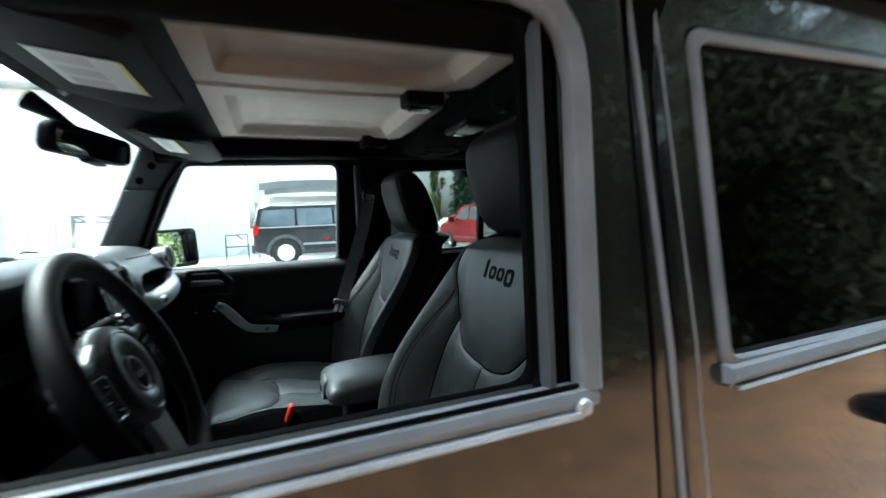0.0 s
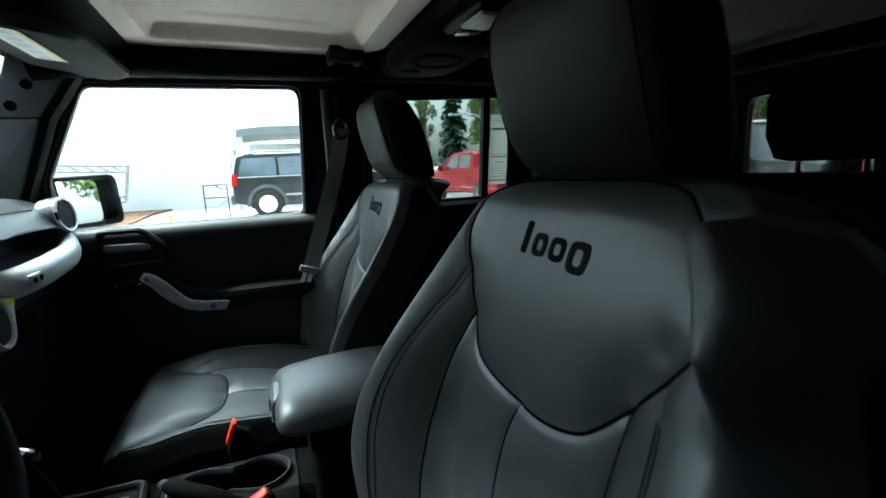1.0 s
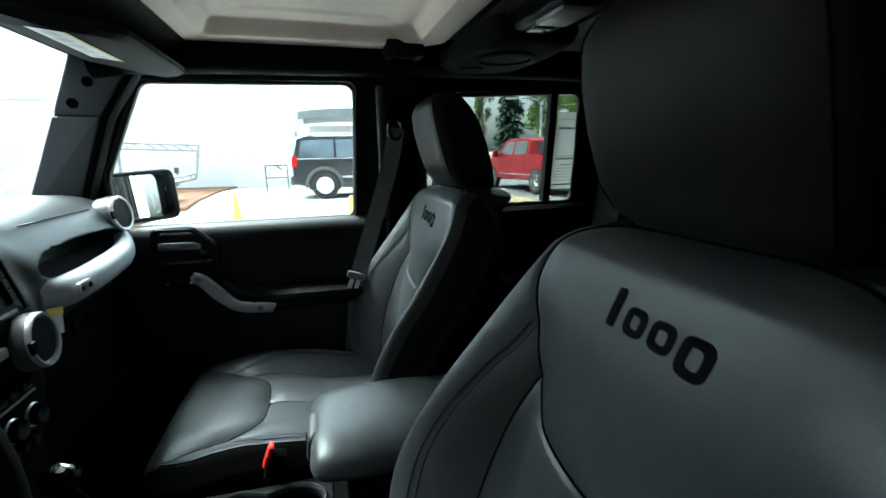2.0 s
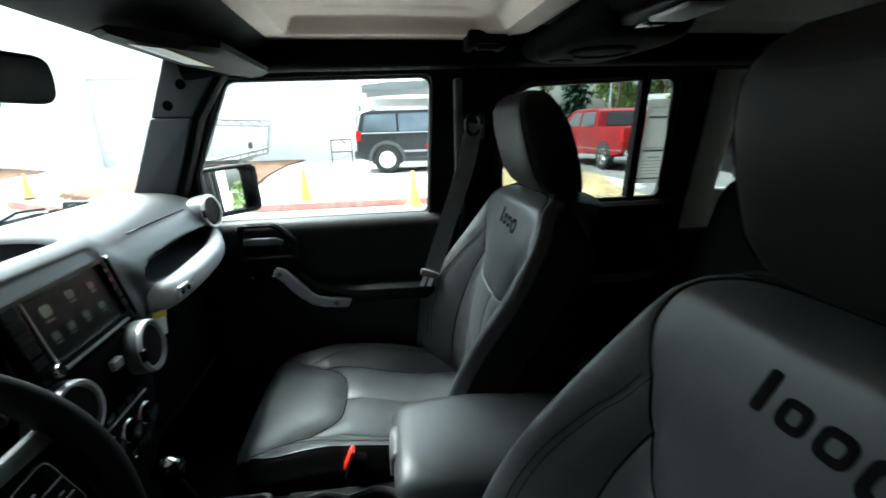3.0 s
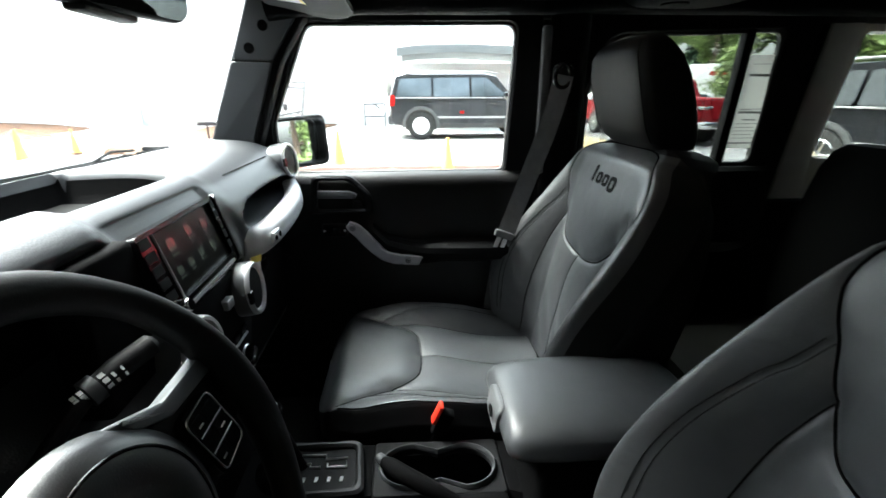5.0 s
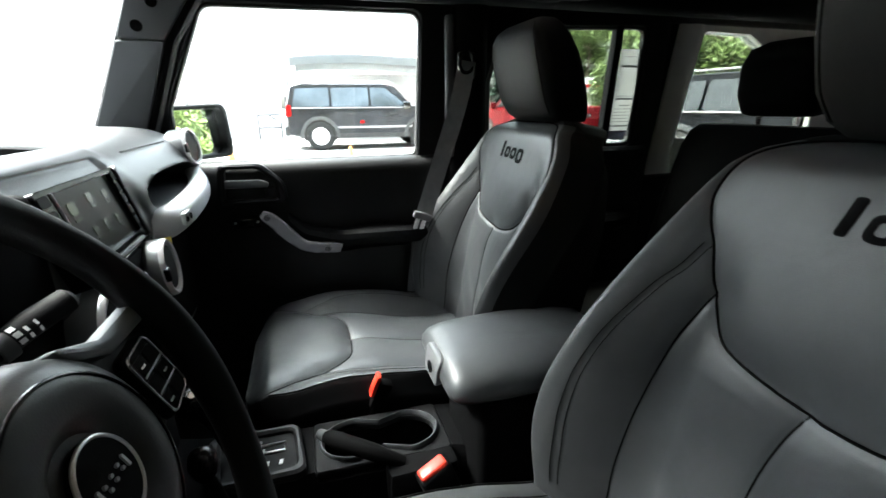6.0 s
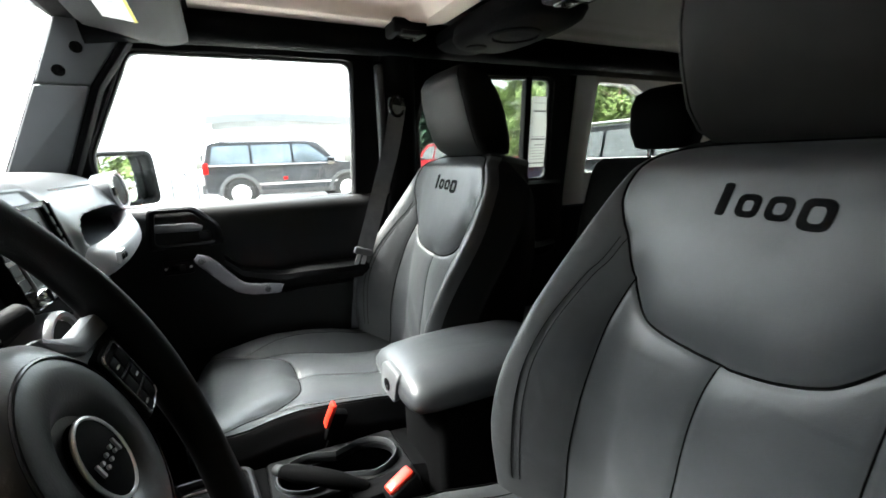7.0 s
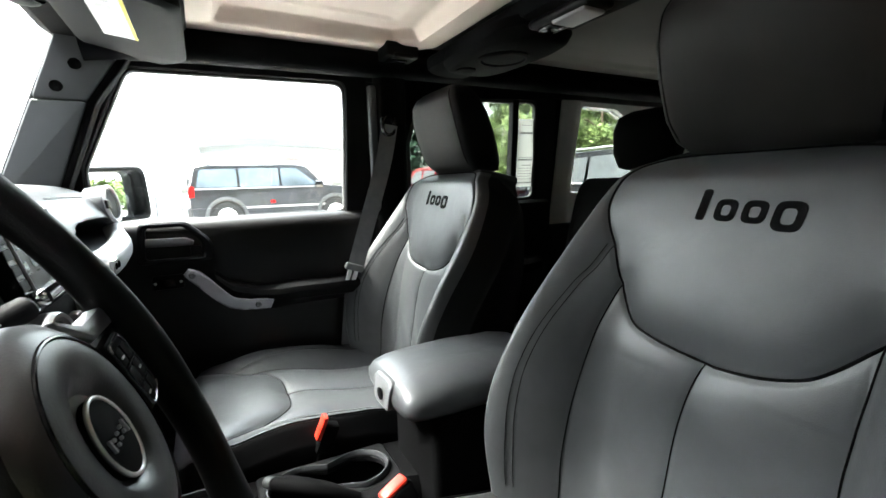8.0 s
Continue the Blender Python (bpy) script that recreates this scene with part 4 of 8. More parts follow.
def region_meshes(names, verts, quads, regions, mats, parent, labels):
    """Splits one skin into its panels; the shading runs on across the seams."""
    co = np.array(verts, float)
    nrm = np.zeros_like(co)
    tris = np.array([(q[0], q[1], q[2]) for q in quads if len(q) == 4] + [(q[0], q[2], q[3]) for q in quads if len(q) == 4])
    fn = np.cross(co[tris[:, 1]] - co[tris[:, 0]], co[tris[:, 2]] - co[tris[:, 0]])
    for k in range(3):
        np.add.at(nrm, tris[:, k], fn)
    nrm /= np.maximum(np.linalg.norm(nrm, axis=1), 1e-12)[:, None]
    middle = co.mean(0)
    flip = np.sum(fn * (co[tris[:, 0]] - middle)) < 0
    if flip:
        nrm = -nrm
    for key in names:
        idx = [q for q, r in zip(quads, regions) if r == key]
        used = sorted({i for q in idx for i in q})
        at = {o: k for k, o in enumerate(used)}
        me = bpy.data.meshes.new(names[key])
        me.from_pydata([verts[i] for i in used], [], [tuple(at[i] for i in (q[::-1] if flip else q)) for q in idx])
        me.materials.append(mats[key])
        me.shade_smooth()
        me.normals_split_custom_set_from_vertices([tuple(nrm[i]) for i in used])
        ob = new(names[key], me)
        ob.parent = parent
        if labels.get(key):
            ob["label"] = labels[key]


def plain_mark(parent, place):
    """A slanted bar and three rounded loops in place of the stitched maker's mark."""
    g = 0.0010
    for u0, u1, v0, v1, r, stroke in ((0.051, 0.040, 0.456, 0.495, 0.004, 0), (0.030, 0.005, 0.456, 0.483, 0.010, 0.0072), (-0.001, -0.027, 0.455, 0.482, 0.010, 0.0072), (-0.032, -0.062, 0.448, 0.482, 0.011, 0.0082)):
        lean = 0.007 * (v1 - v0) / 0.04
        loop = rounded([(u0, v0), (u0 - lean, v1), (u1 - lean, v1), (u1, v0)], r, 5)
        cu, cv = (u0 + u1 - lean) / 2, (v0 + v1) / 2
        n = len(loop)
        verts = [place(u, v, g) for u, v in loop] + [place(u, v, -0.002) for u, v in loop]
        faces = [(i, (i + 1) % n, n + (i + 1) % n, n + i) for i in range(n)]
        if stroke:
            ku, kv = 1 - 2 * stroke / abs(u0 - u1), 1 - 2 * stroke / (v1 - v0)
            hole = [(cu + (u - cu) * ku, cv + (v - cv) * kv) for u, v in loop]
            verts += [place(u, v, g) for u, v in hole] + [place(u, v, -0.002) for u, v in hole]
            faces += [(i, (i + 1) % n, 2 * n + (i + 1) % n, 2 * n + i) for i in range(n)] + [(2 * n + i, 2 * n + (i + 1) % n, 3 * n + (i + 1) % n, 3 * n + i) for i in range(n)]
        else:
            verts.append(place(cu, cv, g))
            faces += [(i, (i + 1) % n, 2 * n) for i in range(n)]
        obj("stitched_block", verts, faces, MARK, parent)


def stitches(parent, line, place, off, step=0.006, dash=0.0054):
    """Short raised threads along a seam."""
    pts = [Vector((u, v)) for u, v in line]
    verts, faces = [], []
    for i in range(len(pts) - 1):
        a, b = pts[i], pts[i + 1]
        l = (b - a).length
        t = (b - a) / l
        nrm = Vector((-t.y, t.x))
        k = max(1, int(l / step))
        for j in range(k):
            c = a + t * (l * (j + 0.5) / k)
            for o in off:
                m = c + nrm * o
                q = [m - t * dash / 2 - nrm * 0.0005, m + t * dash / 2 - nrm * 0.0005, m + t * dash / 2 + nrm * 0.0005, m - t * dash / 2 + nrm * 0.0005]
                s = len(verts)
                verts += [place(p.x, p.y, 0.0007) for p in q] + [place(m.x, m.y, 0.0016)]
                faces += [(s, s + 1, s + 4), (s + 1, s + 2, s + 4), (s + 2, s + 3, s + 4), (s + 3, s, s + 4)]
    if verts:
        obj("stitching", verts, faces, THREAD, parent)


def seam_line(parent, line, place, closed=False, r=0.0018):
    """A thin dark cord lying in a seam."""
    pts = [Vector((u, v)) for u, v in line]
    if closed:
        pts.append(pts[0])
    out = []
    for a, b in zip(pts, pts[1:]):
        k = max(1, int((b - a).length / 0.008))
        out += [a.lerp(b, j / k) for j in range(k)]
    out.append(pts[-1])
    tube("seam_cord", [place(p.x, p.y, 0.0006) for p in out], r, SEAM, parent, 6)


def front_seat(label, wing):
    seat = thing("car_seat", label, "car seat", group="front seats")
    # backrest
    nu, nv, nb = 170, 150, 10
    vv = np.concatenate([np.linspace(-0.03, 0.50, 150), np.linspace(0.503, 0.566, 34)])
    verts, rows = [], []
    S = np.linspace(-1, 1, nu)
    for v in vv:
        w, wo = float(back_width(v)), float(back_width(v, True, wing))
        u = np.where(S < 0, S * wo, S * w)
        h = back_height(u, np.full(nu, v), wing)
        row = [tuple(back_place(a, v, b)) for a, b in zip(u, h)]
        thick = 0.125 - 0.05 * float(smooth01((v - 0.45) / 0.11))
        for s in np.linspace(1, -1, nb):
            row.append(tuple(back_place(s * (w if s > 0 else wo) * 0.985, v, -thick * (1 - 0.25 * abs(s) ** 4))))
        rows.append(row)
        verts += row
    n = nu + nb
    U = np.where(S[None, :] < 0, S[None, :] * back_width(vv, True, wing)[:, None], S[None, :] * back_width(vv)[:, None])
    V = np.repeat(vv[:, None], nu, 1)
    in_badge = inside(U, V, BADGE)
    lim = {k: np.interp(V, [p[1] for p in line][::-1], [abs(p[0]) for p in line][::-1]) for k, line in BOLSTERS.items()}
    in_mid = (np.abs(U) < np.where(U < 0, lim[-1], lim[1])) & (V < 0.352) & ~in_badge
    quads, regs = [], []
    for j in range(len(vv) - 1):
        for i in range(n):
            k = (i + 1) % n
            quads.append((j * n + i, j * n + k, (j + 1) * n + k, (j + 1) * n + i))
            if i < nu - 1 and (0.0 if wing else 0.035) <= i / nu < 0.955:
                if in_badge[j, i]:
                    regs.append("badge")
                elif in_mid[j, i]:
                    regs.append("left" if U[j, i] < 0.028 else "right")
                elif U[j, i] < -0.12 and V[j, i] < 0.545:
                    regs.append("bl")
                elif U[j, i] > 0.12 and V[j, i] < 0.545:
                    regs.append("br")
                else:
                    regs.append("shell")
            else:
                regs.append("shell")
    quads.append(tuple((len(vv) - 1) * n + i for i in range(n)))
    regs.append("shell")
    before = set(bpy.data.objects)
    names = {"shell": "backrest", "badge": "badge_panel", "left": "lower_panel", "right": "lower_panel", "bl": "side_bolster", "br": "side_bolster"}
    # the shell round the panels gets its shade from the dark vinyl
    mats = {"shell": SHADE_VINYL, "badge": LEATHER_PANEL, "left": LEATHER_PANEL, "right": LEATHER_PANEL, "bl": LEATHER, "br": LEATHER}
    region_meshes(names, verts, quads, regs, mats, seat, {"badge": "smooth dark grey panel with a stitched mark"})
    badge = [o for o in set(bpy.data.objects) - before if o.name.startswith("badge_panel")][0]

    def surf(u, v, lift):
        return tuple(back_place(u, v, float(back_height(np.array([u]), np.array([v]), wing)[0]) + lift))

    plain_mark(badge, surf)
    seam_line(badge, [p for p in BADGE], surf, True, 0.0019)
    mids = [o for o in set(bpy.data.objects) - before if o.name.startswith("lower_panel")]
    seam_line(mids[0], CENTRE, surf, r=0.0011)
    for sg in (1, -1):
        line = [(u * sg, v) for u, v in STITCH if sg > 0 or v < 0.37]
        bol = [o for o in set(bpy.data.objects) - before if o.name.startswith("side_bolster")][0 if sg > 0 else 1]
        for o in (-0.004, 0.004):
            seam_line(bol, [(u + o * sg, v) for u, v in line], surf, r=0.0006)
        seam_line(bol, BOLSTERS[sg], surf, r=0.0012)
    top_line = [(u, 0.5535) for u in np.linspace(-0.115, 0.115, 24)]
    stitches(badge, top_line, surf, (-0.002, 0.003))
    # cushion
    nu, nx = 120, 120
    xs = np.linspace(-0.512, 0.03, nx)
    PAD_SEAM = [(p.x, p.y) for p in spline([(0.215, -0.52), (0.190, -0.446), (0.166, -0.394), (0.143, -0.350), (0.120, -0.312), (0.092, -0.288), (0.055, -0.279), (0.0, -0.277)], 5)]
    SIDE_SEAM = [(0.146, -0.352), (0.147, -0.30), (0.145, -0.2), (0.140, -0.1), (0.135, 0.03)]
    RIDGE = [(p.x, p.y) for p in spline([(0.166, -0.385), (0.182, -0.335), (0.195, -0.295), (0.205, -0.24), (0.205, -0.12), (0.198, 0.02)], 5)]
    MID = [(0, -0.278), (-0.004, -0.15), (-0.006, 0.03)]

    def c_width(x):
        return np.interp(x, [-0.512, -0.506, -0.49, -0.46, -0.42, -0.2, 0.03], [0.130, 0.162, 0.195, 0.224, 0.240, 0.247, 0.24])

    def c_height(u, x):
        a = np.abs(u)
        e = a / c_width(x)
        z = 0.846 + 0.054 * smooth01((-0.03 - x) / 0.34) + 0.044 * smooth01((a - 0.14) / 0.075) * np.interp(x, [-0.5, -0.40, -0.30, -0.15, 0.03], [0.0, 0.05, 0.5, 0.9, 0.6])
        z = z - 0.05 * smooth01((e - 0.91) / 0.09) ** 1.7 - 0.060 * smooth01((-0.440 - x) / 0.076) ** 2.0
        for d, deep, puff, wide in ((seg_dist(a, x, PAD_SEAM), 0.0034, 0.009, 0.026), (seg_dist(a, x, SIDE_SEAM), 0.0028, 0.008, 0.026), (seg_dist(a, x, RIDGE), 0.0012, 0.003, 0.016), (seg_dist(u, x, MID), 0.0026, 0.007, 0.026)):
            z = z - deep * np.exp(-(d / 0.0042) ** 2) - puff * np.exp(-(d / wide) ** 1.6)
        z = z + 0.001 * np.sin(60 * x + 9 * a) * np.exp(-((a - 0.2) / 0.04) ** 2) * (x > -0.3)
        return z

    verts, quads, regs = [], [], []
    n = nu + 12
    for x in xs:
        w = float(c_width(x))
        u = np.linspace(-1, 1, nu) * w
        z = c_height(u, np.full(nu, x))
        row = [(x, a + 0.018, b) for a, b in zip(u, z)]
        base = 0.775 + 0.045 * float(smooth01((-0.45 - x) / 0.055))
        for s in np.linspace(1, -1, 12):
            row.append((x, 0.018 + s * w * (0.985 - 0.03 * (abs(s) > 0.9)), base))
        verts += row
    U = np.linspace(-1, 1, nu)[None, :] * c_width(xs)[:, None]
    X = np.repeat(xs[:, None], nu, 1)
    front = X < np.interp(np.abs(U), [p[0] for p in PAD_SEAM][::-1], [p[1] for p in PAD_SEAM][::-1])
    for j in range(nx - 1):
        for i in range(n):
            k = (i + 1) % n
            quads.append((j * n + i, j * n + k, (j + 1) * n + k, (j + 1) * n + i))
            regs.append("skirt" if i >= nu - 5 or i < 4 else ("bodyl" if U[j, i] < 0 else "bodyr") if not (front[j, i] or abs(U[j, i]) < 0.144) else ("pad" if front[j, i] else ("l" if U[j, i] < 0 else "r")))
    quads.append(tuple(range(n)))
    regs.append("skirt")
    quads.append(tuple((nx - 1) * n + i for i in range(n)))
    regs.append("skirt")
    # cushion sides are painted with their shade, the top panels are not
    region_meshes({"bodyl": "cushion_bolster", "bodyr": "cushion_bolster", "skirt": "cushion_side", "pad": "front_pad", "l": "seat_panel", "r": "seat_panel"}, verts, quads, regs, {"bodyl": LEATHER, "bodyr": LEATHER, "skirt": SHADE_VINYL, "pad": LEATHER_PANEL, "l": LEATHER_PANEL, "r": LEATHER_PANEL}, seat, {})
    on_top = lambda u, x, lift: (x, u + 0.018, float(c_height(np.array([u]), np.array([x]))[0]) + lift)
    pads = [o for o in set(bpy.data.objects) - before if o.name.startswith(("front_pad", "seat_panel"))]
    for sg in (1, -1):
        seam_line(pads[0], [(u * sg, x) for u, x in PAD_SEAM if x > -0.475], on_top)
        seam_line(pads[0], [(u * sg, x) for u, x in SIDE_SEAM if x < 0.0], on_top, r=0.0012)
        seam_line(pads[0], [(u * sg, x) for u, x in RIDGE if x < 0.0], on_top, r=0.0008)
    seam_line(pads[0], [p for p in MID if p[1] < 0.0] + [(-0.006, -0.01)], on_top, r=0.0012)
    for sg in (1, -1):
        seam_line(pads[0], [(0.925 * sg * float(c_width(x)), x) for x in np.linspace(-0.455, 0.0, 16)], on_top, r=0.0017)
    # piping under the cushion's top edge
    pip = []
    for x in np.linspace(-0.46, 0.0, 20):
        pip.append((x, 0.018 - float(c_width(x)) - 0.001, 0.812))
    tube("piping", pip, 0.004, LEATHER, seat, 8)
    # headrest
    rings = []
    for z, a, b, xo in ((1.388, 0.030, 0.085, 0.238), (1.393, 0.044, 0.106, 0.234), (1.409, 0.054, 0.118, 0.222), (1.438, 0.060, 0.125, 0.210), (1.487, 0.061, 0.127, 0.195), (1.533, 0.058, 0.125, 0.181), (1.568, 0.050, 0.117, 0.170), (1.590, 0.036, 0.104, 0.166), (1.602, 0.022, 0.085, 0.168), (1.606, 0.010, 0.05, 0.170)):
        rings.append(super_ring(xo, 0, z, a, b, 5.2, 72))
    verts, quads, regs = [p for r in rings for p in r], [], []
    for i in range(len(rings) - 1):
        for q in range(72):
            w = (q + 1) % 72
            quads.append((i * 72 + q, i * 72 + w, (i + 1) * 72 + w, (i + 1) * 72 + q))
            front = 27 <= q < 45 and i < 6
            regs.append("front" if front else "wrap")
    quads += [tuple(range(71, -1, -1)), tuple((len(rings) - 1) * 72 + q for q in range(72))]
    regs += ["wrap", "wrap"]
    # face and wrap both carry shade in their colours, the wrap more
    region_meshes({"front": "headrest_face", "wrap": "headrest"}, verts, quads, regs, {"front": SHADED_LEATHER, "wrap": SHADE_VINYL}, seat, {"wrap": "vinyl headrest wrap with shade in its black"})
    for q in (27, 45):
        tube("headrest_seam", spline([rings[i][q] for i in range(2, 8)], 6), 0.0009, SEAM, seat, 6)
    for sg in (1, -1):
        tube("headrest_post", [(0.20, 0.075 * sg, 1.36), (0.215, 0.075 * sg, 1.42)], 0.007, CHROME, seat, 10)
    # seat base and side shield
    # base and shields get the shade under the seat by colour
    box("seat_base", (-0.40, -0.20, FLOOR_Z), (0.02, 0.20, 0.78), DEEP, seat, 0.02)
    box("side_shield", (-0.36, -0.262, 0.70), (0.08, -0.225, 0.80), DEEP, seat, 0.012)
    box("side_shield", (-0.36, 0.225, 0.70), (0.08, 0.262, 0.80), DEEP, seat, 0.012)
    return seat


SEAT_D, SEAT_P = -0.355, 0.405
front_seat("black leather driver bucket seat with a badge panel and headrest", True).location = (0, SEAT_D, 0)
front_seat("black leather passenger bucket seat with a badge panel and headrest", False).location = (0, SEAT_P, 0)

# ---- rear seat ----
rear = thing("rear_seat", "black leather rear bench seat with tall headrests", "car seat", at=(0.12, 0.015, 0))
for y0, y1 in ((-0.64, 0.06), (0.08, 0.645)):
    rings = []
    for z, x0, x1, inset in ((0.80, 0.62, 0.80, 0.01), (0.95, 0.66, 0.83, 0.0), (1.15, 0.71, 0.865, 0.0), (1.30, 0.748, 0.885, 0.008), (1.345, 0.765, 0.885, 0.022), (1.366, 0.785, 0.875, 0.045)):
        rings.append(super_ring((x0 + x1) / 2, (y0 + y1) / 2, z, (x1 - x0) / 2, (y1 - y0) / 2 - inset, 5.0, 48))
    # near-zero black puts the dim rear cabin's shade into the backrests
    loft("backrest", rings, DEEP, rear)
rings = [super_ring(0.50, 0, z, a, b, 6.0, 48) for z, a, b in ((0.70, 0.24, 0.56), (0.80, 0.26, 0.60), (0.845, 0.25, 0.59), (0.862, 0.22, 0.56))]
loft("cushion", rings, SHADED_LEATHER, rear)
box("seat_base", (0.28, -0.56, FLOOR_Z), (0.78, 0.56, 0.71), PLASTIC, rear, 0.02)
for y in (-0.22, 0.37):
    rings = [super_ring(xo, y, z, a, b, 3.2, 40) for z, a, b, xo in ((1.392, 0.035, 0.08, 0.85), (1.40, 0.05, 0.105, 0.848), (1.45, 0.058, 0.122, 0.842), (1.53, 0.057, 0.120, 0.835), (1.575, 0.045, 0.10, 0.833), (1.592, 0.02, 0.06, 0.835))]
    # headrests are blackened in the same way to stand for shade
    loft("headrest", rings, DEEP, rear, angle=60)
    for dy in (-0.06, 0.06):
        tube("headrest_post", [(0.845, y + dy, 1.35), (0.845, y + dy, 1.41)], 0.007, CHROME, rear, 10)

# ---- passenger belt ----
belt = thing("seat_belt", "grey front seat belt hanging from the door post", "seat belt")


def ribbon(name, pts, wide, mat, parent, twist=None, thick=0.0016):
    pts = [Vector(p) for p in pts]
    verts, faces = [], []
    for i, p in enumerate(pts):
        d = (pts[min(i + 1, len(pts) - 1)] - pts[max(i - 1, 0)]).normalized()
        a = radians(np.interp(i / (len(pts) - 1), [0, 1], twist or (0, 0)))
        side = Vector((math.cos(a), math.sin(a), 0))
        side = (side - d * side.dot(d)).normalized()
        nrm = d.cross(side)
        for s, q in ((-1, 1), (1, 1), (1, -1), (-1, -1)):
            verts.append(p + side * s * wide / 2 + nrm * q * thick / 2)
    for i in range(len(pts) - 1):
        for k in range(4):
            faces.append((i * 4 + k, i * 4 + (k + 1) % 4, i * 4 + 4 + (k + 1) % 4, i * 4 + 4 + k))
    return obj(name, verts, faces, mat, parent, smooth=False)


ribbon("webbing", spline([(0.106, 0.632, 1.544), (0.080, 0.634, 1.43), (0.030, 0.636, 1.28), (-0.022, 0.636, 1.13)], 6), 0.048, WEBBING, belt, (-25, -20))
ribbon("webbing", spline([(-0.024, 0.642, 1.13), (-0.04, 0.652, 1.0), (-0.055, 0.664, 0.85), (-0.06, 0.67, 0.66)], 6), 0.046, WEBBING, belt, (-15, 0))
tube("belt_ring", [Vector((0.104 + 0.020 * math.cos(a), 0.632 + 0.004 * math.sin(2 * a), 1.542 + 0.028 * math.sin(a))) for a in np.linspace(0, 2 * math.pi, 25)], 0.006, GLOSS_BLACK, belt, 8)
box("belt_anchor", (0.085, 0.648, 1.500), (0.140, 0.668, 1.570), PLASTIC, belt, 0.01)
TGM = Matrix.Translation((-0.030, 0.632, 1.122)) @ Matrix.Rotation(radians(20), 4, "Y")
tg = box("latch_plate", (-0.028, -0.008, -0.010), (0.028, 0.008, 0.011), LATCH_GREY, belt, 0.005, m=TGM)
for bx in (-0.016, 0.003):
    box("latch_tongue", (bx, -0.003, -0.046), (bx + 0.012, 0.002, -0.008), VENT_RING, tg, 0.001, m=TGM)


# ---- dashboard ----
dash = thing("dashboard", "black moulded dashboard with a tray on top", "dashboard")


def dash_line(pts, n=7):
    return np.array([(p.x, p.y) for p in spline(pts, n)])


# side profiles (x, z) from the glass down to the knees: passenger, centre, driver
PRO_P = dash_line([(-0.90, 1.362), (-0.84, 1.384), (-0.76, 1.389), (-0.69, 1.382), (-0.637, 1.358), (-0.606, 1.324), (-0.592, 1.285), (-0.595, 1.245), (-0.60, 1.215), (-0.615, 1.195), (-0.65, 1.17), (-0.66, 1.05), (-0.655, 0.93), (-0.70, 0.85)], 14)
PRO_C = dash_line([(-0.90, 1.362), (-0.84, 1.386), (-0.76, 1.392), (-0.70, 1.390), (-0.655, 1.377), (-0.626, 1.357), (-0.609, 1.330), (-0.598, 1.285), (-0.587, 1.245), (-0.583, 1.215), (-0.590, 1.18), (-0.606, 1.05), (-0.62, 0.93), (-0.66, 0.85)], 14)
PRO_D = dash_line([(-0.90, 1.362), (-0.84, 1.386), (-0.76, 1.396), (-0.69, 1.397), (-0.648, 1.387), (-0.616, 1.368), (-0.618, 1.350), (-0.66, 1.32), (-0.69, 1.26), (-0.66, 1.20), (-0.62, 1.17), (-0.615, 1.05), (-0.62, 0.93), (-0.66, 0.85)], 14)
ny = 190
dy = np.linspace(-0.69, 0.695, ny)
verts, faces, sunk, liner = [], [], [], []
ns = len(PRO_P)
for y in dy:
    wp = float(smooth01((y - 0.195) / 0.055))
    wd = float(smooth01((-0.050 - y) / 0.045)) * float(smooth01((y + 0.60) / 0.05))
    pr = PRO_C * (1 - wp) + PRO_P * wp
    pr = pr * (1 - wd) + PRO_D * wd
    pr = pr.copy()
    end = float(smooth01((abs(y - 0.0) - 0.64) / 0.055))
    pr[:, 0] -= 0.05 * end ** 2
    # tray on top
    ty = float(smooth01((y + 0.30) / 0.012) * smooth01((0.185 - y) / 0.03))
    tx = smooth01((pr[:, 0] + 0.828) / 0.012) * smooth01((-0.662 - pr[:, 0]) / 0.012) * (pr[:, 1] > 1.3)
    pr[:, 1] -= 0.055 * ty * tx
    sunk += list(ty * tx)
    # slot behind the passenger grab bar
    e = ((y - 0.432) / 0.182)
    zc, zh = 1.286, 0.031 * math.sqrt(max(0.0, 1 - e ** 4))
    if zh > 0.004:
        inz = smooth01((zh - np.abs(pr[:, 1] - zc)) / 0.012) * (pr[:, 0] > -0.68)
        pr[:, 0] -= 0.085 * inz
    # seat for the radio
    ry = float(smooth01((y + 0.058) / 0.008) * smooth01((0.182 - y) / 0.008))
    pr[:, 0] -= 0.006 * ry * smooth01((pr[:, 1] - 1.225) / 0.01) * smooth01((1.366 - pr[:, 1]) / 0.008) * (pr[:, 0] > -0.66)
    verts += [(x, y, z) for x, z in pr]
# finer rows along the profile for crisp edges
for j in range(ny - 1):
    for i in range(ns - 1):
        f = (j * ns + i, j * ns + i + 1, (j + 1) * ns + i + 1, (j + 1) * ns + i)
        (liner if min(sunk[k] for k in f) > 0.12 else faces).append(f)
obj("dash_pad", verts, faces, DASH, dash, angle=60)
low = sorted({k for f in liner for k in f})
at = {k: i for i, k in enumerate(low)}
obj("tray_liner", [verts[k] for k in low], [tuple(at[k] for k in f) for f in liner], DEEP, dash, "dull black lining of the tray", angle=60)
box("tray_mat", (-0.815, -0.285, 1.330), (-0.674, 0.150, 1.3445), DEEP, dash, 0.003, label="black rubber mat in the tray")
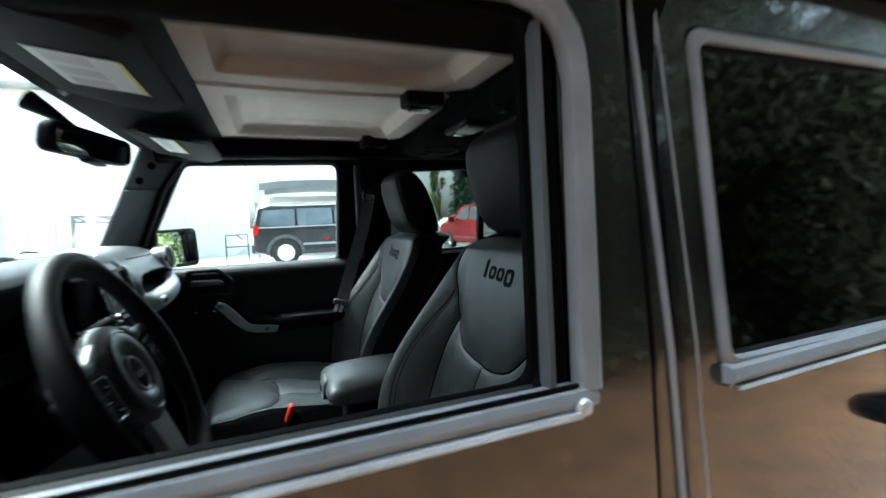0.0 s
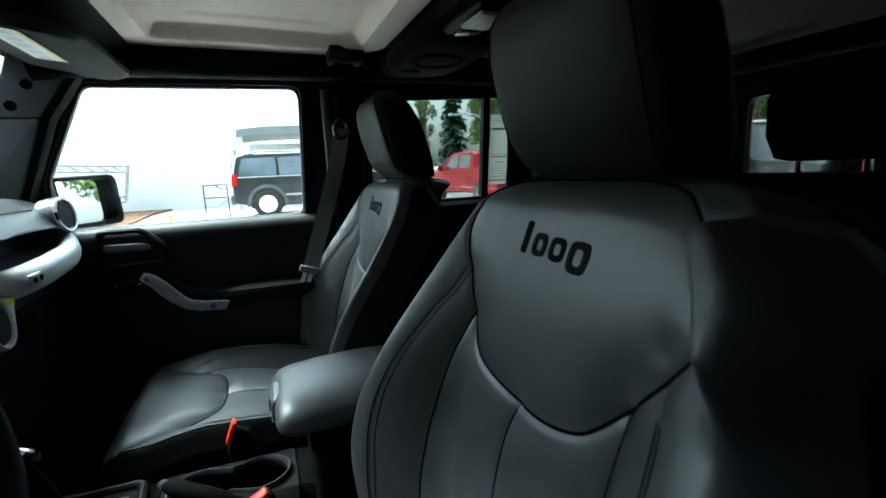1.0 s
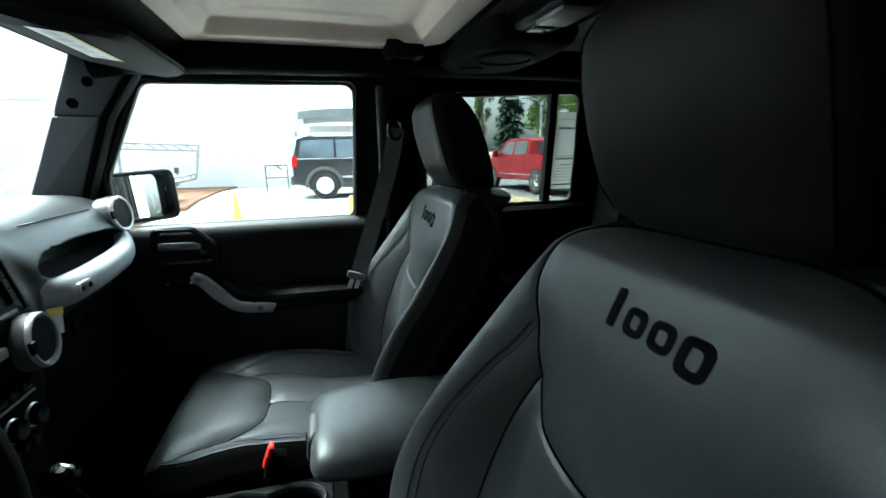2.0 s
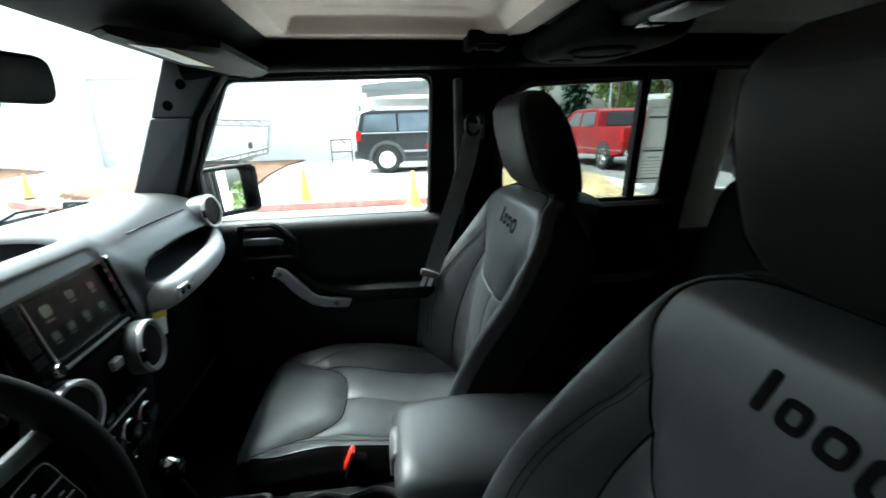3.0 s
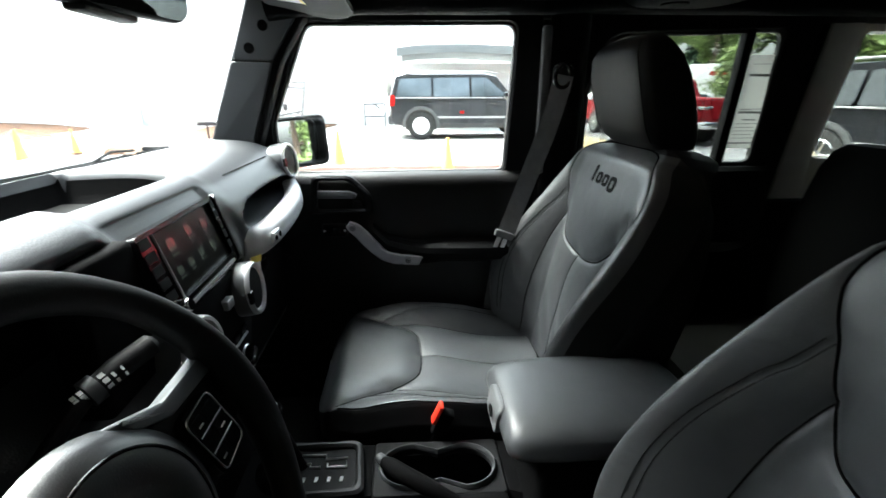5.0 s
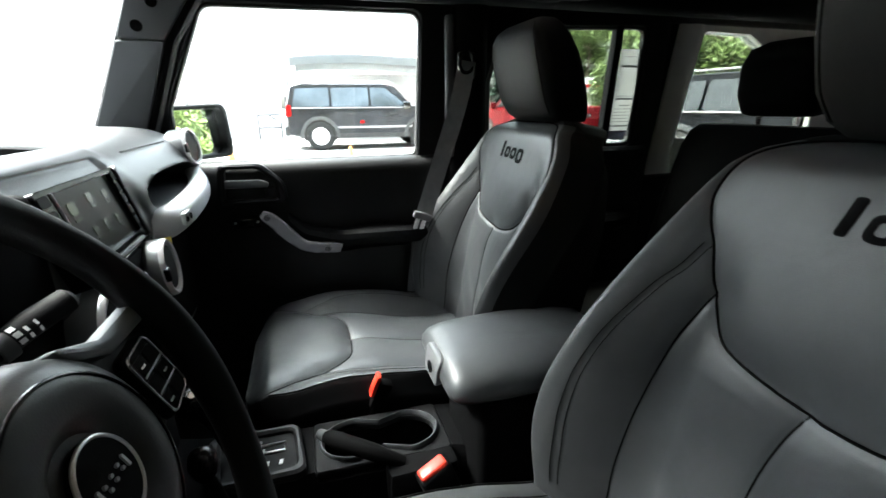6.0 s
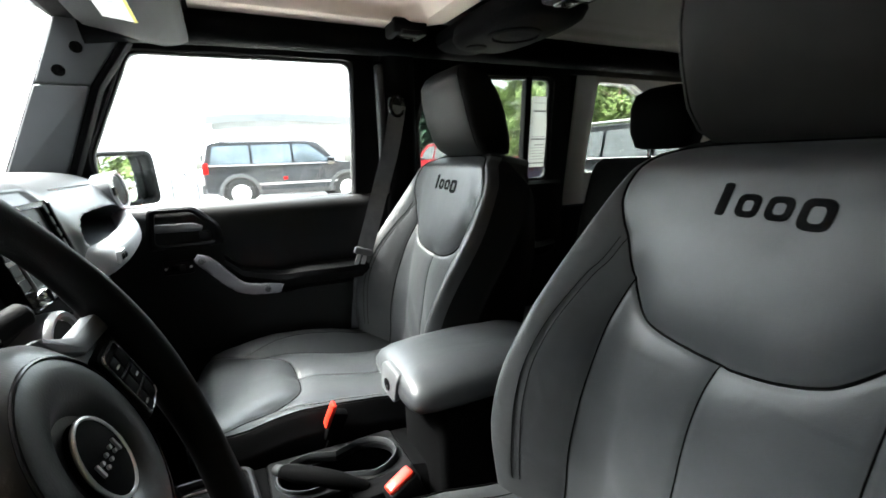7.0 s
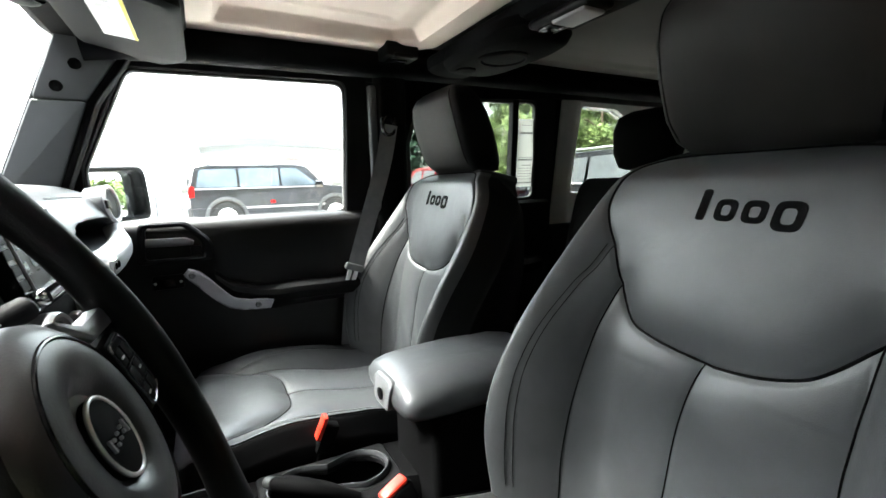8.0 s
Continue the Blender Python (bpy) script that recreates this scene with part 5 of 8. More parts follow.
# thin lid line and sensor dot on the passenger side
tube("lid_seam", [(-0.6365, 0.30, 1.3585), (-0.6365, 0.45, 1.3585), (-0.6365, 0.56, 1.3585)], 0.0016, GLOSS_BLACK, dash, 6)
# passenger grab bar
bar_pts = spline([(-0.612, 0.242, 1.236), (-0.588, 0.282, 1.236), (-0.578, 0.34, 1.238), (-0.576, 0.435, 1.242), (-0.580, 0.54, 1.249), (-0.594, 0.602, 1.264), (-0.616, 0.628, 1.292)], 6)
rings = []
for i, p in enumerate(bar_pts):
    t = i / (len(bar_pts) - 1)
    rings.append([p + Vector((0.022 * math.cos(a) * (0.9 + 0.2 * math.sin(math.pi * t)), 0, 0.029 * math.sin(a))) for a in np.linspace(0, 2 * math.pi, 17)[:-1]])
# the bar is brightened by its colour, not by a lamp
grab = loft("grab_bar", rings, LIT_GRAB, dash, "padded passenger grab bar")
box("bar_tag", (-0.562, 0.285, 1.228), (-0.554, 0.325, 1.250), SILVER, grab, 0.002, label="small silver plate on the bar")
for y in (0.292, 0.318):
    lathe("tag_bolt", [(0.006, 0), (0.006, 0.002), (0.003, 0.003)], pose(-0.554, y, 1.239, 0, 90), GLOSS_BLACK, grab, 10)
# glove box black includes the footwell's shade
lower = box("glove_box", (-0.668, 0.24, 0.93), (-0.648, 0.66, 1.155), DEEP, dash, 0.012)
box("glove_latch", (-0.650, 0.42, 1.105), (-0.640, 0.49, 1.135), GLOSS_BLACK, lower, 0.004)


def air_vent(at, r, yaw=0.0, pitch=0.0):
    """A round air outlet facing the cabin with a satin ring."""
    m = Matrix.Translation(at) @ Matrix.Rotation(radians(yaw), 4, "Z") @ Matrix.Rotation(radians(90 - pitch), 4, "Y")
    v = thing("air_vent", "round dashboard air vent with a satin silver ring", "air vent", group="air vents")
    lathe("barrel", [(r * 0.96, -0.035), (r * 1.0, -0.012), (r * 0.99, 0.002), (r * 0.90, 0.003), (r * 0.80, -0.03)], m, DARK_SILVER, v, 48)
    lathe("ring", [(r * 0.985, 0.001), (r * 0.975, 0.006), (r * 0.93, 0.009), (r * 0.83, 0.008), (r * 0.80, 0.002)], m, VENT_RING, v, 48, label="satin silver ring")
    lathe("core", [(r * 0.84, -0.03), (r * 0.78, 0.002), (r * 0.74, 0.005), (r * 0.3, 0.006), (0.0, 0.006)], m, PLASTIC, v, 40)
    bm = bmesh.new()
    add_box(bm, (-0.010, -0.006, -0.002), (0.010, 0.006, 0.004), 0.001, 1, m @ Matrix.Translation((-0.0, -r * 0.9, 0.007)))
    part("tab", bm, GLOSS_BLACK, v)
    return v


air_vent((-0.600, 0.622, 1.340), 0.045, -8, 8)
air_vent((-0.560, 0.152, 1.196), 0.045, 4, 6)
air_vent((-0.566, -0.030, 1.193), 0.045, -4, 6)
air_vent((-0.598, -0.615, 1.338), 0.046, 25, 8)

# touch screen radio
radio = thing("radio", "dark touch screen radio set in the dashboard", "radio")
RM = Matrix.Translation((-0.594, 0.063, 1.298)) @ Matrix.Rotation(radians(2), 4, "Z") @ Matrix.Rotation(radians(-15), 4, "Y")
to_r = lambda a, b, c: RM @ Vector((c, a, b))
fr_out = rounded([(-0.114, -0.058), (-0.114, 0.052), (0.114, 0.052), (0.114, -0.058)], 0.006)
fr_in = rounded([(-0.076, -0.042), (-0.076, 0.045), (0.094, 0.045), (0.094, -0.042)], 0.004)
holed("bezel", fr_out, fr_in, -0.022, to_r, GLOSS_BLACK, radio, "gloss black surround", lip=0.002)
prism("display", fr_in, 0.002, lambda a, b, c: to_r(a, b, c - 0.006), SCREEN, radio, label="dim screen with pale grey icons")
for a, b, s in ((-0.043, 0.022, 0.010), (0.010, 0.026, 0.008), (0.058, 0.022, 0.007), (-0.05, -0.012, 0.007), (-0.018, -0.012, 0.007), (0.018, -0.010, 0.007), (0.058, -0.012, 0.007)):
    loop = rounded([(a - s, b - s * 0.8), (a - s, b + s * 0.8), (a + s, b + s * 0.8), (a + s, b - s * 0.8)], s * 0.6)
    prism("icon", loop, 0.0008, lambda p, q, c: to_r(p, q, c - 0.0038), ICON, radio)
    prism("icon_label", [(a - s * 0.9, b - s * 1.5), (a - s * 0.9, b - s * 1.2), (a + s * 0.9, b - s * 1.2), (a + s * 0.9, b - s * 1.5)], 0.0008, lambda p, q, c: to_r(p, q, c - 0.0038), ICON, radio)
prism("side_strip", [(-0.079, -0.044), (-0.079, 0.046), (-0.0765, 0.046), (-0.0765, -0.044)], 0.002, lambda a, b, c: to_r(a, b, c), SILVER_PLASTIC, radio)
lathe("volume_knob", [(0.009, 0), (0.009, 0.010), (0.0075, 0.013), (0.0, 0.013)], RM @ Matrix.Translation((0, -0.092, -0.046)) @ Matrix.Rotation(radians(90), 4, "Y"), CHROME, radio, 20)
for q in range(5):
    bm = bmesh.new()
    add_box(bm, (0.0, -0.110, 0.034 - 0.017 * q), (0.0014, -0.088, 0.046 - 0.017 * q), 0.0006, 1, RM)
    part("side_key", bm, PLASTIC, radio)
    bm = bmesh.new()
    add_box(bm, (0.0, 0.098, 0.034 - 0.017 * q), (0.0007, 0.110, 0.046 - 0.017 * q), 0.0003, 1, RM)
    part("side_key", bm, PLASTIC, radio)
prism("silver_edge", [(0.1145, -0.054), (0.1145, 0.048), (0.120, 0.052), (0.120, -0.058)], 0.012, lambda a, b, c: to_r(a, b, c - 0.008), GREY_PLASTIC, radio, bevel=0.002)
prism("slot_trim", [(-0.07, -0.055), (-0.07, -0.051), (0.09, -0.051), (0.09, -0.055)], 0.003, lambda a, b, c: to_r(a, b, c), SILVER_PLASTIC, radio)

# centre stack below the radio
stack = thing("centre_stack", "black control panel with knobs below the radio", "control panel")
rings = []
for z, x, h in ((1.236, -0.580, 0.116), (1.20, -0.574, 0.116), (1.12, -0.578, 0.108), (1.02, -0.590, 0.10), (0.93, -0.60, 0.098), (0.87, -0.60, 0.10)):
    rings.append([(-0.70, 0.08 - h, z), (x - 0.02, 0.08 - h, z), (x - 0.004, 0.08 - h + 0.006, z), (x, 0.08 - h + 0.02, z), (x, 0.08 + h - 0.02, z), (x - 0.004, 0.08 + h - 0.006, z), (x - 0.02, 0.08 + h, z), (-0.70, 0.08 + h, z)])
# panel is coloured for the shade below the radio
loft("panel", rings, DEEP, stack)
for y, z, r in ((0.035, 1.086, 0.017), (0.085, 1.082, 0.017), (0.135, 1.080, 0.017)):
    k = lathe("climate_knob", [(r, 0), (r, 0.010), (r * 0.86, 0.018), (r * 0.7, 0.019), (0, 0.019)], pose(-0.584, y, z, 0, 90), GLOSS_BLACK, stack, 28)
    lathe("knob_ring", [(r * 1.08, 0), (r * 1.12, 0.004), (r * 1.02, 0.006)], pose(-0.584, y, z, 0, 90), SILVER, k, 28)
box("hazard_key", (-0.580, 0.068, 1.196), (-0.566, 0.092, 1.212), SILVER_PLASTIC, stack, 0.003, label="pale rocker key between the vents")
for q in range(4):
    box("switch_key", (-0.584, 0.030 + 0.028 * q, 1.128), (-0.572, 0.052 + 0.028 * q, 1.142), GLOSS_BLACK, stack, 0.002)
box("key_trim", (-0.582, 0.02, 1.118), (-0.575, 0.145, 1.121), SILVER_PLASTIC, stack, 0.001)
for q in range(5):
    box("window_switch", (-0.592, 0.022 + 0.025 * q, 1.030), (-0.578, 0.042 + 0.025 * q, 1.050), GLOSS_BLACK, stack, 0.003)
tag = thing("hang_tag", "yellow and white paper tag below the radio", "paper tag")
obj("paper", [(-0.585, 0.228, 1.222), (-0.578, 0.262, 1.216), (-0.585, 0.268, 1.165), (-0.592, 0.236, 1.170)], [(0, 1, 2, 3)], PAPER, tag)
obj("yellow_band", [(-0.5835, 0.228, 1.2225), (-0.5765, 0.262, 1.2165), (-0.578, 0.263, 1.203), (-0.585, 0.230, 1.209)], [(0, 1, 2, 3)], YELLOW, tag)

# ---- steering wheel ----
WC = Vector((-0.476, -0.325, 1.222))
WN = Vector((math.cos(radians(24)), 0, math.sin(radians(24))))
WM = Matrix.Translation(WC) @ Matrix(((0, -math.sin(radians(24)), WN.x, 0), (1, 0, 0, 0), (0, math.cos(radians(24)), WN.z, 0), (0, 0, 0, 1)))
wheel = thing("steering_wheel", "black leather steering wheel with silver spokes", "steering wheel")
R = 0.182
verts, faces = [], []
nr, nt_ = 72, 14
for i in range(nr):
    a = 2 * math.pi * i / nr
    rr = 0.0155 + 0.0018 * math.cos(4 * a)
    for k in range(nt_):
        b = 2 * math.pi * k / nt_
        verts.append(WM @ Vector(((R + rr * math.cos(b)) * math.cos(a), (R + rr * math.cos(b)) * math.sin(a), rr * 1.15 * math.sin(b))))
for i in range(nr):
    for k in range(nt_):
        faces.append((i * nt_ + k, ((i + 1) % nr) * nt_ + k, ((i + 1) % nr) * nt_ + (k + 1) % nt_, i * nt_ + (k + 1) % nt_))
obj("rim", verts, faces, SHADE_VINYL, wheel)
lathe("hub", [(0.0, -0.055), (0.06, -0.05), (0.085, -0.035), (0.091, -0.020), (0.085, -0.006), (0.073, 0.002), (0.060, 0.0045), (0.046, 0.004), (0.038, -0.001), (0.032, -0.006), (0.0, -0.006)], WM @ Matrix.Translation((0.006, -0.004, 0)) @ Matrix.Diagonal((1.0, 0.95, 1, 1)), AIRBAG, wheel, 48)
tubepts = [WM @ Vector((0.069 * math.cos(a) + 0.006, 0.066 * math.sin(a) - 0.004, 0.0026)) for a in np.linspace(0, 2 * math.pi, 49)]
tube("hub_seam", tubepts, 0.0016, GLOSS_BLACK, wheel, 8)
EM = WM @ Matrix.Translation((0.010, -0.009, -0.015))
emb = lathe("emblem", [(0.028, 0.008), (0.028, 0.0135), (0.0255, 0.0145), (0.0, 0.0145)], EM, DEEP, wheel, 40)
tube("emblem_ring", [EM @ Vector((0.0275 * math.cos(a), 0.0275 * math.sin(a), 0.014)) for a in np.linspace(0, 2 * math.pi, 49)], 0.0015, SILVER, emb, 10)
for x0, x1, y0, y1 in ((-0.018, -0.0155, -0.004, 0.005), (-0.0115, -0.0085, 0.0, 0.0025), (-0.0095, -0.0065, -0.0045, -0.0022), (-0.0025, 0.0005, 0.0, 0.0025), (-0.001, 0.002, -0.0045, -0.0022), (0.0065, 0.0095, 0.0, 0.0025), (0.0085, 0.0115, -0.0045, -0.0022), (0.0150, 0.0172, -0.007, 0.0025)):
    prism("emblem_block", rounded([(x0, y0), (x0, y1), (x1, y1), (x1, y0)], 0.001, 3), 0.0015, lambda a, b, c: EM @ Vector((a, b, 0.0145 + c)), SILVER, emb)


def pod_at(a, b, c):
    """A place on the key pods, which sit close to the hub and a little below the rim."""
    return WM @ Vector((math.copysign(0.089 + (abs(a) - 0.093) * 0.86, a), b * 0.95, c - 0.009))


def spoke(name, pts, mat, z0, z1, parent=None):
    return prism(name, rounded(pts, 0.012), z1 - z0, lambda a, b, c: WM @ Vector((a, b, z0 + c)), mat, parent or wheel, bevel=0.004)


for sg in (1, -1):
    spoke("side_spoke", [(0.06 * sg, 0.045), (0.178 * sg, 0.030), (0.182 * sg, -0.020), (0.06 * sg, -0.045)], PLASTIC, -0.030, -0.008)
    spoke("spoke_trim", [(0.052 * sg, 0.069), (0.100 * sg, 0.050), (0.180 * sg, 0.050), (0.183 * sg, 0.030), (0.10 * sg, 0.034), (0.066 * sg, 0.050)], SPOKE_SILVER, -0.022, -0.004)
    pod = prism("key_pod", rounded([(0.093 * sg, 0.030), (0.152 * sg, 0.032), (0.160 * sg, -0.036), (0.100 * sg, -0.040)], 0.012), 0.020, lambda a, b, c: pod_at(a, b, c - 0.012), DEEP, wheel, bevel=0.004)
    frame_out = rounded([(0.097 * sg, 0.027), (0.151 * sg, 0.029), (0.157 * sg, -0.034), (0.104 * sg, -0.038)], 0.010)
    frame_mid = (0.127 * sg, -0.004)
    holed("pod_frame", frame_out, [(frame_mid[0] + (a - frame_mid[0]) * 0.92, frame_mid[1] + (b - frame_mid[1]) * 0.93) for a, b in frame_out], 0.003, lambda a, b, c: pod_at(a, b, 0.0070 + c), KEY_CHROME, pod, lip=0.0008)
    for yy in (0.0035, -0.0155):
        prism("key_divider", [(0.104 * sg, yy), (0.104 * sg, yy + 0.0022), (0.150 * sg, yy + 0.0022), (0.150 * sg, yy)], 0.0026, lambda a, b, c: pod_at(a, b, 0.0076 + c), KEY_CHROME, pod)
    for q in range(3):
        for w in (0, 1):
            x0 = (0.104 + 0.024 * w) * sg
            x1 = (0.124 + 0.024 * w) * sg
            y1 = 0.020 - 0.019 * q
            prism("key", rounded([(x0, y1 - 0.015), (x0, y1), (x1, y1), (x1, y1 - 0.015)], 0.003, 3), 0.0018, lambda a, b, c: pod_at(a, b, 0.0078 + c), DEEP, pod, bevel=0.0006)
            if (q + w) % 2:
                continue
            prism("key_mark", [(x0 + 0.006 * sg, y1 - 0.009), (x0 + 0.006 * sg, y1 - 0.0075), (x1 - 0.006 * sg, y1 - 0.0075), (x1 - 0.006 * sg, y1 - 0.009)], 0.0006, lambda a, b, c: pod_at(a, b, 0.0096 + c), PALE_INK, pod)
spoke("lower_spoke", [(-0.040, -0.06), (-0.030, -0.18), (0.030, -0.18), (0.040, -0.06)], SILVER_PLASTIC, -0.026, -0.008)
tube("column", [WC + WN * -0.045, WC + WN * -0.14, WC + WN * -0.22], [0.055, 0.065, 0.075], PLASTIC, wheel, 24)

# stalk on the column
stalk = thing("wiper_stalk", "black column stalk with white markings", "control stalk")
sp = [Vector((-0.604, -0.285, 1.198)), Vector((-0.594, -0.222, 1.231)), Vector((-0.587, -0.188, 1.2485)), Vector((-0.574, -0.164, 1.2575)), Vector((-0.556, -0.136, 1.266))]
tube("stem", sp[:3], [0.0065, 0.0075, 0.0085], PLASTIC, stalk, 18)
ax = (sp[4] - sp[2]).normalized()
tube("collar", [sp[2] - ax * 0.001, sp[2] + ax * 0.010], [0.0135, 0.0135], GREY_PLASTIC, stalk, 20)
tube("barrel", [sp[2] + ax * 0.010, sp[3], sp[4], sp[4] + ax * 0.004], [0.0105, 0.0115, 0.0112, 0.007], CONSOLE, stalk, 20)
face = Vector((0.62, -0.58, 0.52))
face = (face - ax * face.dot(ax)).normalized()
for t, l, r in ((-0.010, 0.004, 0.0090), (-0.004, 0.004, 0.0091), (0.015, 0.005, 0.0114), (0.022, 0.0025, 0.0117), (0.030, 0.002, 0.0117)):
    for q, ang in enumerate((-28, 4, 38)):
        d = Matrix.Rotation(radians(ang), 3, ax) @ face
        s2 = ax.cross(d)
        c = sp[2] + ax * t + d * r
        if q == 0 and t > 0.018:
            continue
        bm = bmesh.new()
        vs = [bm.verts.new(c + ax * i * l * 0.5 + s2 * j * 0.0023) for i, j in ((-1, -1), (1, -1), (1, 1), (-1, 1))]
        bm.faces.new(vs)
        part("marking", bm, WHITE_INK, stalk)
key = thing("ignition_key", "small chrome ignition lock beside the wheel", "ignition lock")
lathe("lock_barrel", [(0.017, 0), (0.017, 0.012), (0.013, 0.016), (0.0, 0.016)], pose(-0.555, -0.165, 1.135, 0, 80), SILVER, key, 24)
box("key_blade", (-0.540, -0.168, 1.118), (-0.515, -0.162, 1.150), CHROME, key, 0.002)

# black surround beside the radio
box("cluster_surround", (-0.640, -0.150, 1.185), (-0.600, -0.0535, 1.350), DEEP, dash, 0.008, 3)

# gauges behind the wheel
clu = thing("gauge_cluster", "black gauge cluster with dark dials under the hood", "gauges")
box("cluster_body", (-0.715, -0.53, 1.20), (-0.690, -0.14, 1.36), GLOSS_BLACK, clu, 0.01)
for y in (-0.43, -0.24):
    tube("dial_ring", [(-0.686, y + 0.062 * math.cos(a), 1.285 + 0.062 * math.sin(a)) for a in np.linspace(0, 2 * math.pi, 33)], 0.003, SILVER_PLASTIC, clu, 8)

# ---- centre console ----
cons = thing("centre_console", "black plastic centre console with cup holders", "console")
rings = []
# x, near side, edge of the raised part, far side, top, depth of the brake trough, depth of the cup wells
for x, y0, e, y1, z, s, d in ((-0.64, -0.03, -0.004, 0.185, 0.875, 0.03, 0.0), (-0.56, -0.035, -0.008, 0.182, 0.858, 0.03, 0.0), (-0.455, -0.038, 0.004, 0.176, 0.849, 0.04, 0.0), (-0.425, -0.04, 0.032, 0.174, 0.847, 0.08, 0.0), (-0.378, -0.04, 0.040, 0.172, 0.845, 0.085, 0.0), (-0.374, -0.04, 0.040, 0.172, 0.845, 0.085, 0.09), (-0.140, -0.045, 0.038, 0.172, 0.838, 0.085, 0.09), (-0.136, -0.045, 0.038, 0.172, 0.838, 0.085, 0.0), (0.16, -0.06, -0.03, 0.17, 0.80, 0.03, 0.0)):
    r = 0.012 if d else 0.0
    rings.append([(x, y0 - 0.015, FLOOR_Z), (x, y0, z - s - 0.02), (x, y0 + 0.010, z - s - 0.003), (x, e - 0.012, z - s), (x, e - 0.004, z - 0.018), (x, e + 0.005, z - r), (x, e + 0.010, z - d), (x, y1 - 0.034, z - d), (x, y1 - 0.030, z - r), (x, y1 - 0.012, z - r), (x, y1, z - 0.03), (x, y1 + 0.012, FLOOR_Z)])
# body colour includes the shade between the seats
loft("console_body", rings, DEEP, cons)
gate_out = rounded([(-0.535, 0.030), (-0.555, 0.155), (-0.400, 0.158), (-0.388, 0.036)], 0.02)
gate_in = rounded([(-0.520, 0.044), (-0.534, 0.142), (-0.412, 0.144), (-0.404, 0.050)], 0.014)
holed("gate_surround", gate_out, gate_in, 0.022, lambda a, b, c: (a, b, 0.845 + c - 0.04 * (a + 0.46)), PANEL_GREY, cons, "raised shifter surround", lip=0.005)
prism("gate_plate", gate_in, 0.004, lambda a, b, c: (a, b, 0.853 + c - 0.04 * (a + 0.46)), CONSOLE, cons)
for line in (((-0.515, 0.128), (-0.465, 0.128), (-0.465, 0.118), (-0.425, 0.120), (-0.425, 0.100), (-0.460, 0.100), (-0.460, 0.108)), ((-0.515, 0.108), (-0.490, 0.108), (-0.490, 0.100), (-0.472, 0.100))):
    tube("gate_line", [(a, b, 0.859 - 0.04 * (a + 0.46)) for a, b in line], 0.0018, SILVER, cons, 6)
for q in range(4):
    a = -0.497 + 0.022 * q
    prism("gear_mark", [(a - 0.003, 0.069), (a - 0.002, 0.079), (a + 0.0035, 0.079), (a + 0.0025, 0.069)], 0.001, lambda p, r, c: (p, r, 0.857 + c - 0.04 * (p + 0.46)), WHITE_INK, cons)
# double cup holder with its raised rim
CUP = [(p.x, p.y) for p in [Vector((-0.300 + 0.060 * math.cos(a), 0.101 + 0.046 * math.sin(a))) for a in np.linspace(math.pi * 0.5, math.pi * 1.5, 16)] + [Vector((-0.256, 0.069))] + [Vector((-0.212 + 0.056 * math.cos(a), 0.097 + 0.046 * math.sin(a))) for a in np.linspace(-math.pi * 0.5, math.pi * 0.5, 16)] + [Vector((-0.256, 0.130))]]
cc = (sum(p[0] for p in CUP) / len(CUP), sum(p[1] for p in CUP) / len(CUP))
wide = [(cc[0] + (a - cc[0]) * 1.09, cc[1] + (b - cc[1]) * 1.15) for a, b in CUP]
holed("cup_rim", wide, CUP, 0.016, lambda a, b, c: (a, b, 0.836 + c), GREY_PLASTIC, cons, "charcoal cup holder rim", lip=0.006, n=64)
holed("cup_panel", rounded([(-0.377, 0.038), (-0.377, 0.164), (-0.137, 0.164), (-0.137, 0.036)], 0.008), CUP, 0.014, lambda a, b, c: (a, b, 0.830 + c - 0.03 * (a + 0.256)), CONSOLE, cons, lip=0.003, n=64)
# shifter
shift = thing("gear_lever", "black gear lever with a chrome topped knob", "gear lever")
tube("lever", [(-0.505, 0.105, 0.855), (-0.53, 0.115, 0.92), (-0.552, 0.119, 0.955)], [0.010, 0.009, 0.010], DEEP, shift, 14)
rings = []
for z, a, b in ((0.946, 0.013, 0.013), (0.955, 0.022, 0.021), (0.970, 0.027, 0.025), (0.983, 0.024, 0.022), (0.990, 0.013, 0.012)):
    rings.append(super_ring(-0.557, 0.120, z, a, b, 2.4, 24))
kn = loft("knob", rings, GLOSS_BLACK, shift, angle=60)
lathe("knob_cap", [(0.016, 0), (0.016, 0.004), (0.012, 0.007), (0.0, 0.008)], pose(-0.556, 0.120, 0.987, 0, 20), CHROME, kn, 24)
# transfer lever
tl = thing("transfer_lever", "short black transfer case lever beside the shifter", "lever")
tube("lever", [(-0.495, 0.010, 0.800), (-0.52, 0.0, 0.93)], [0.009, 0.008], PLASTIC, tl, 14)
rings = [super_ring(-0.522, 0.0, z, a, a * 0.9, 2.4, 22) for z, a in ((0.92, 0.010), (0.932, 0.017), (0.95, 0.020), (0.965, 0.017), (0.972, 0.008))]
loft("knob", rings, GLOSS_BLACK, tl, angle=60)
# hand brake
hb = thing("parking_brake", "black parking brake lever with a pale end button", "brake lever")
tube("grip", spline([(-0.354, 0.078, 0.884), (-0.320, 0.047, 0.886), (-0.276, 0.027, 0.872), (-0.231, 0.018, 0.848)], 5), [0.010, 0.0125, 0.014, 0.0145, 0.0145, 0.0145, 0.0145, 0.0145, 0.0145, 0.0145, 0.014, 0.013, 0.012, 0.011, 0.0105, 0.010], DEEP, hb, 16)
tube("end_button", [(-0.364, 0.092, 0.881), (-0.354, 0.078, 0.884)], [0.009, 0.010], GREY_PLASTIC, hb, 14)
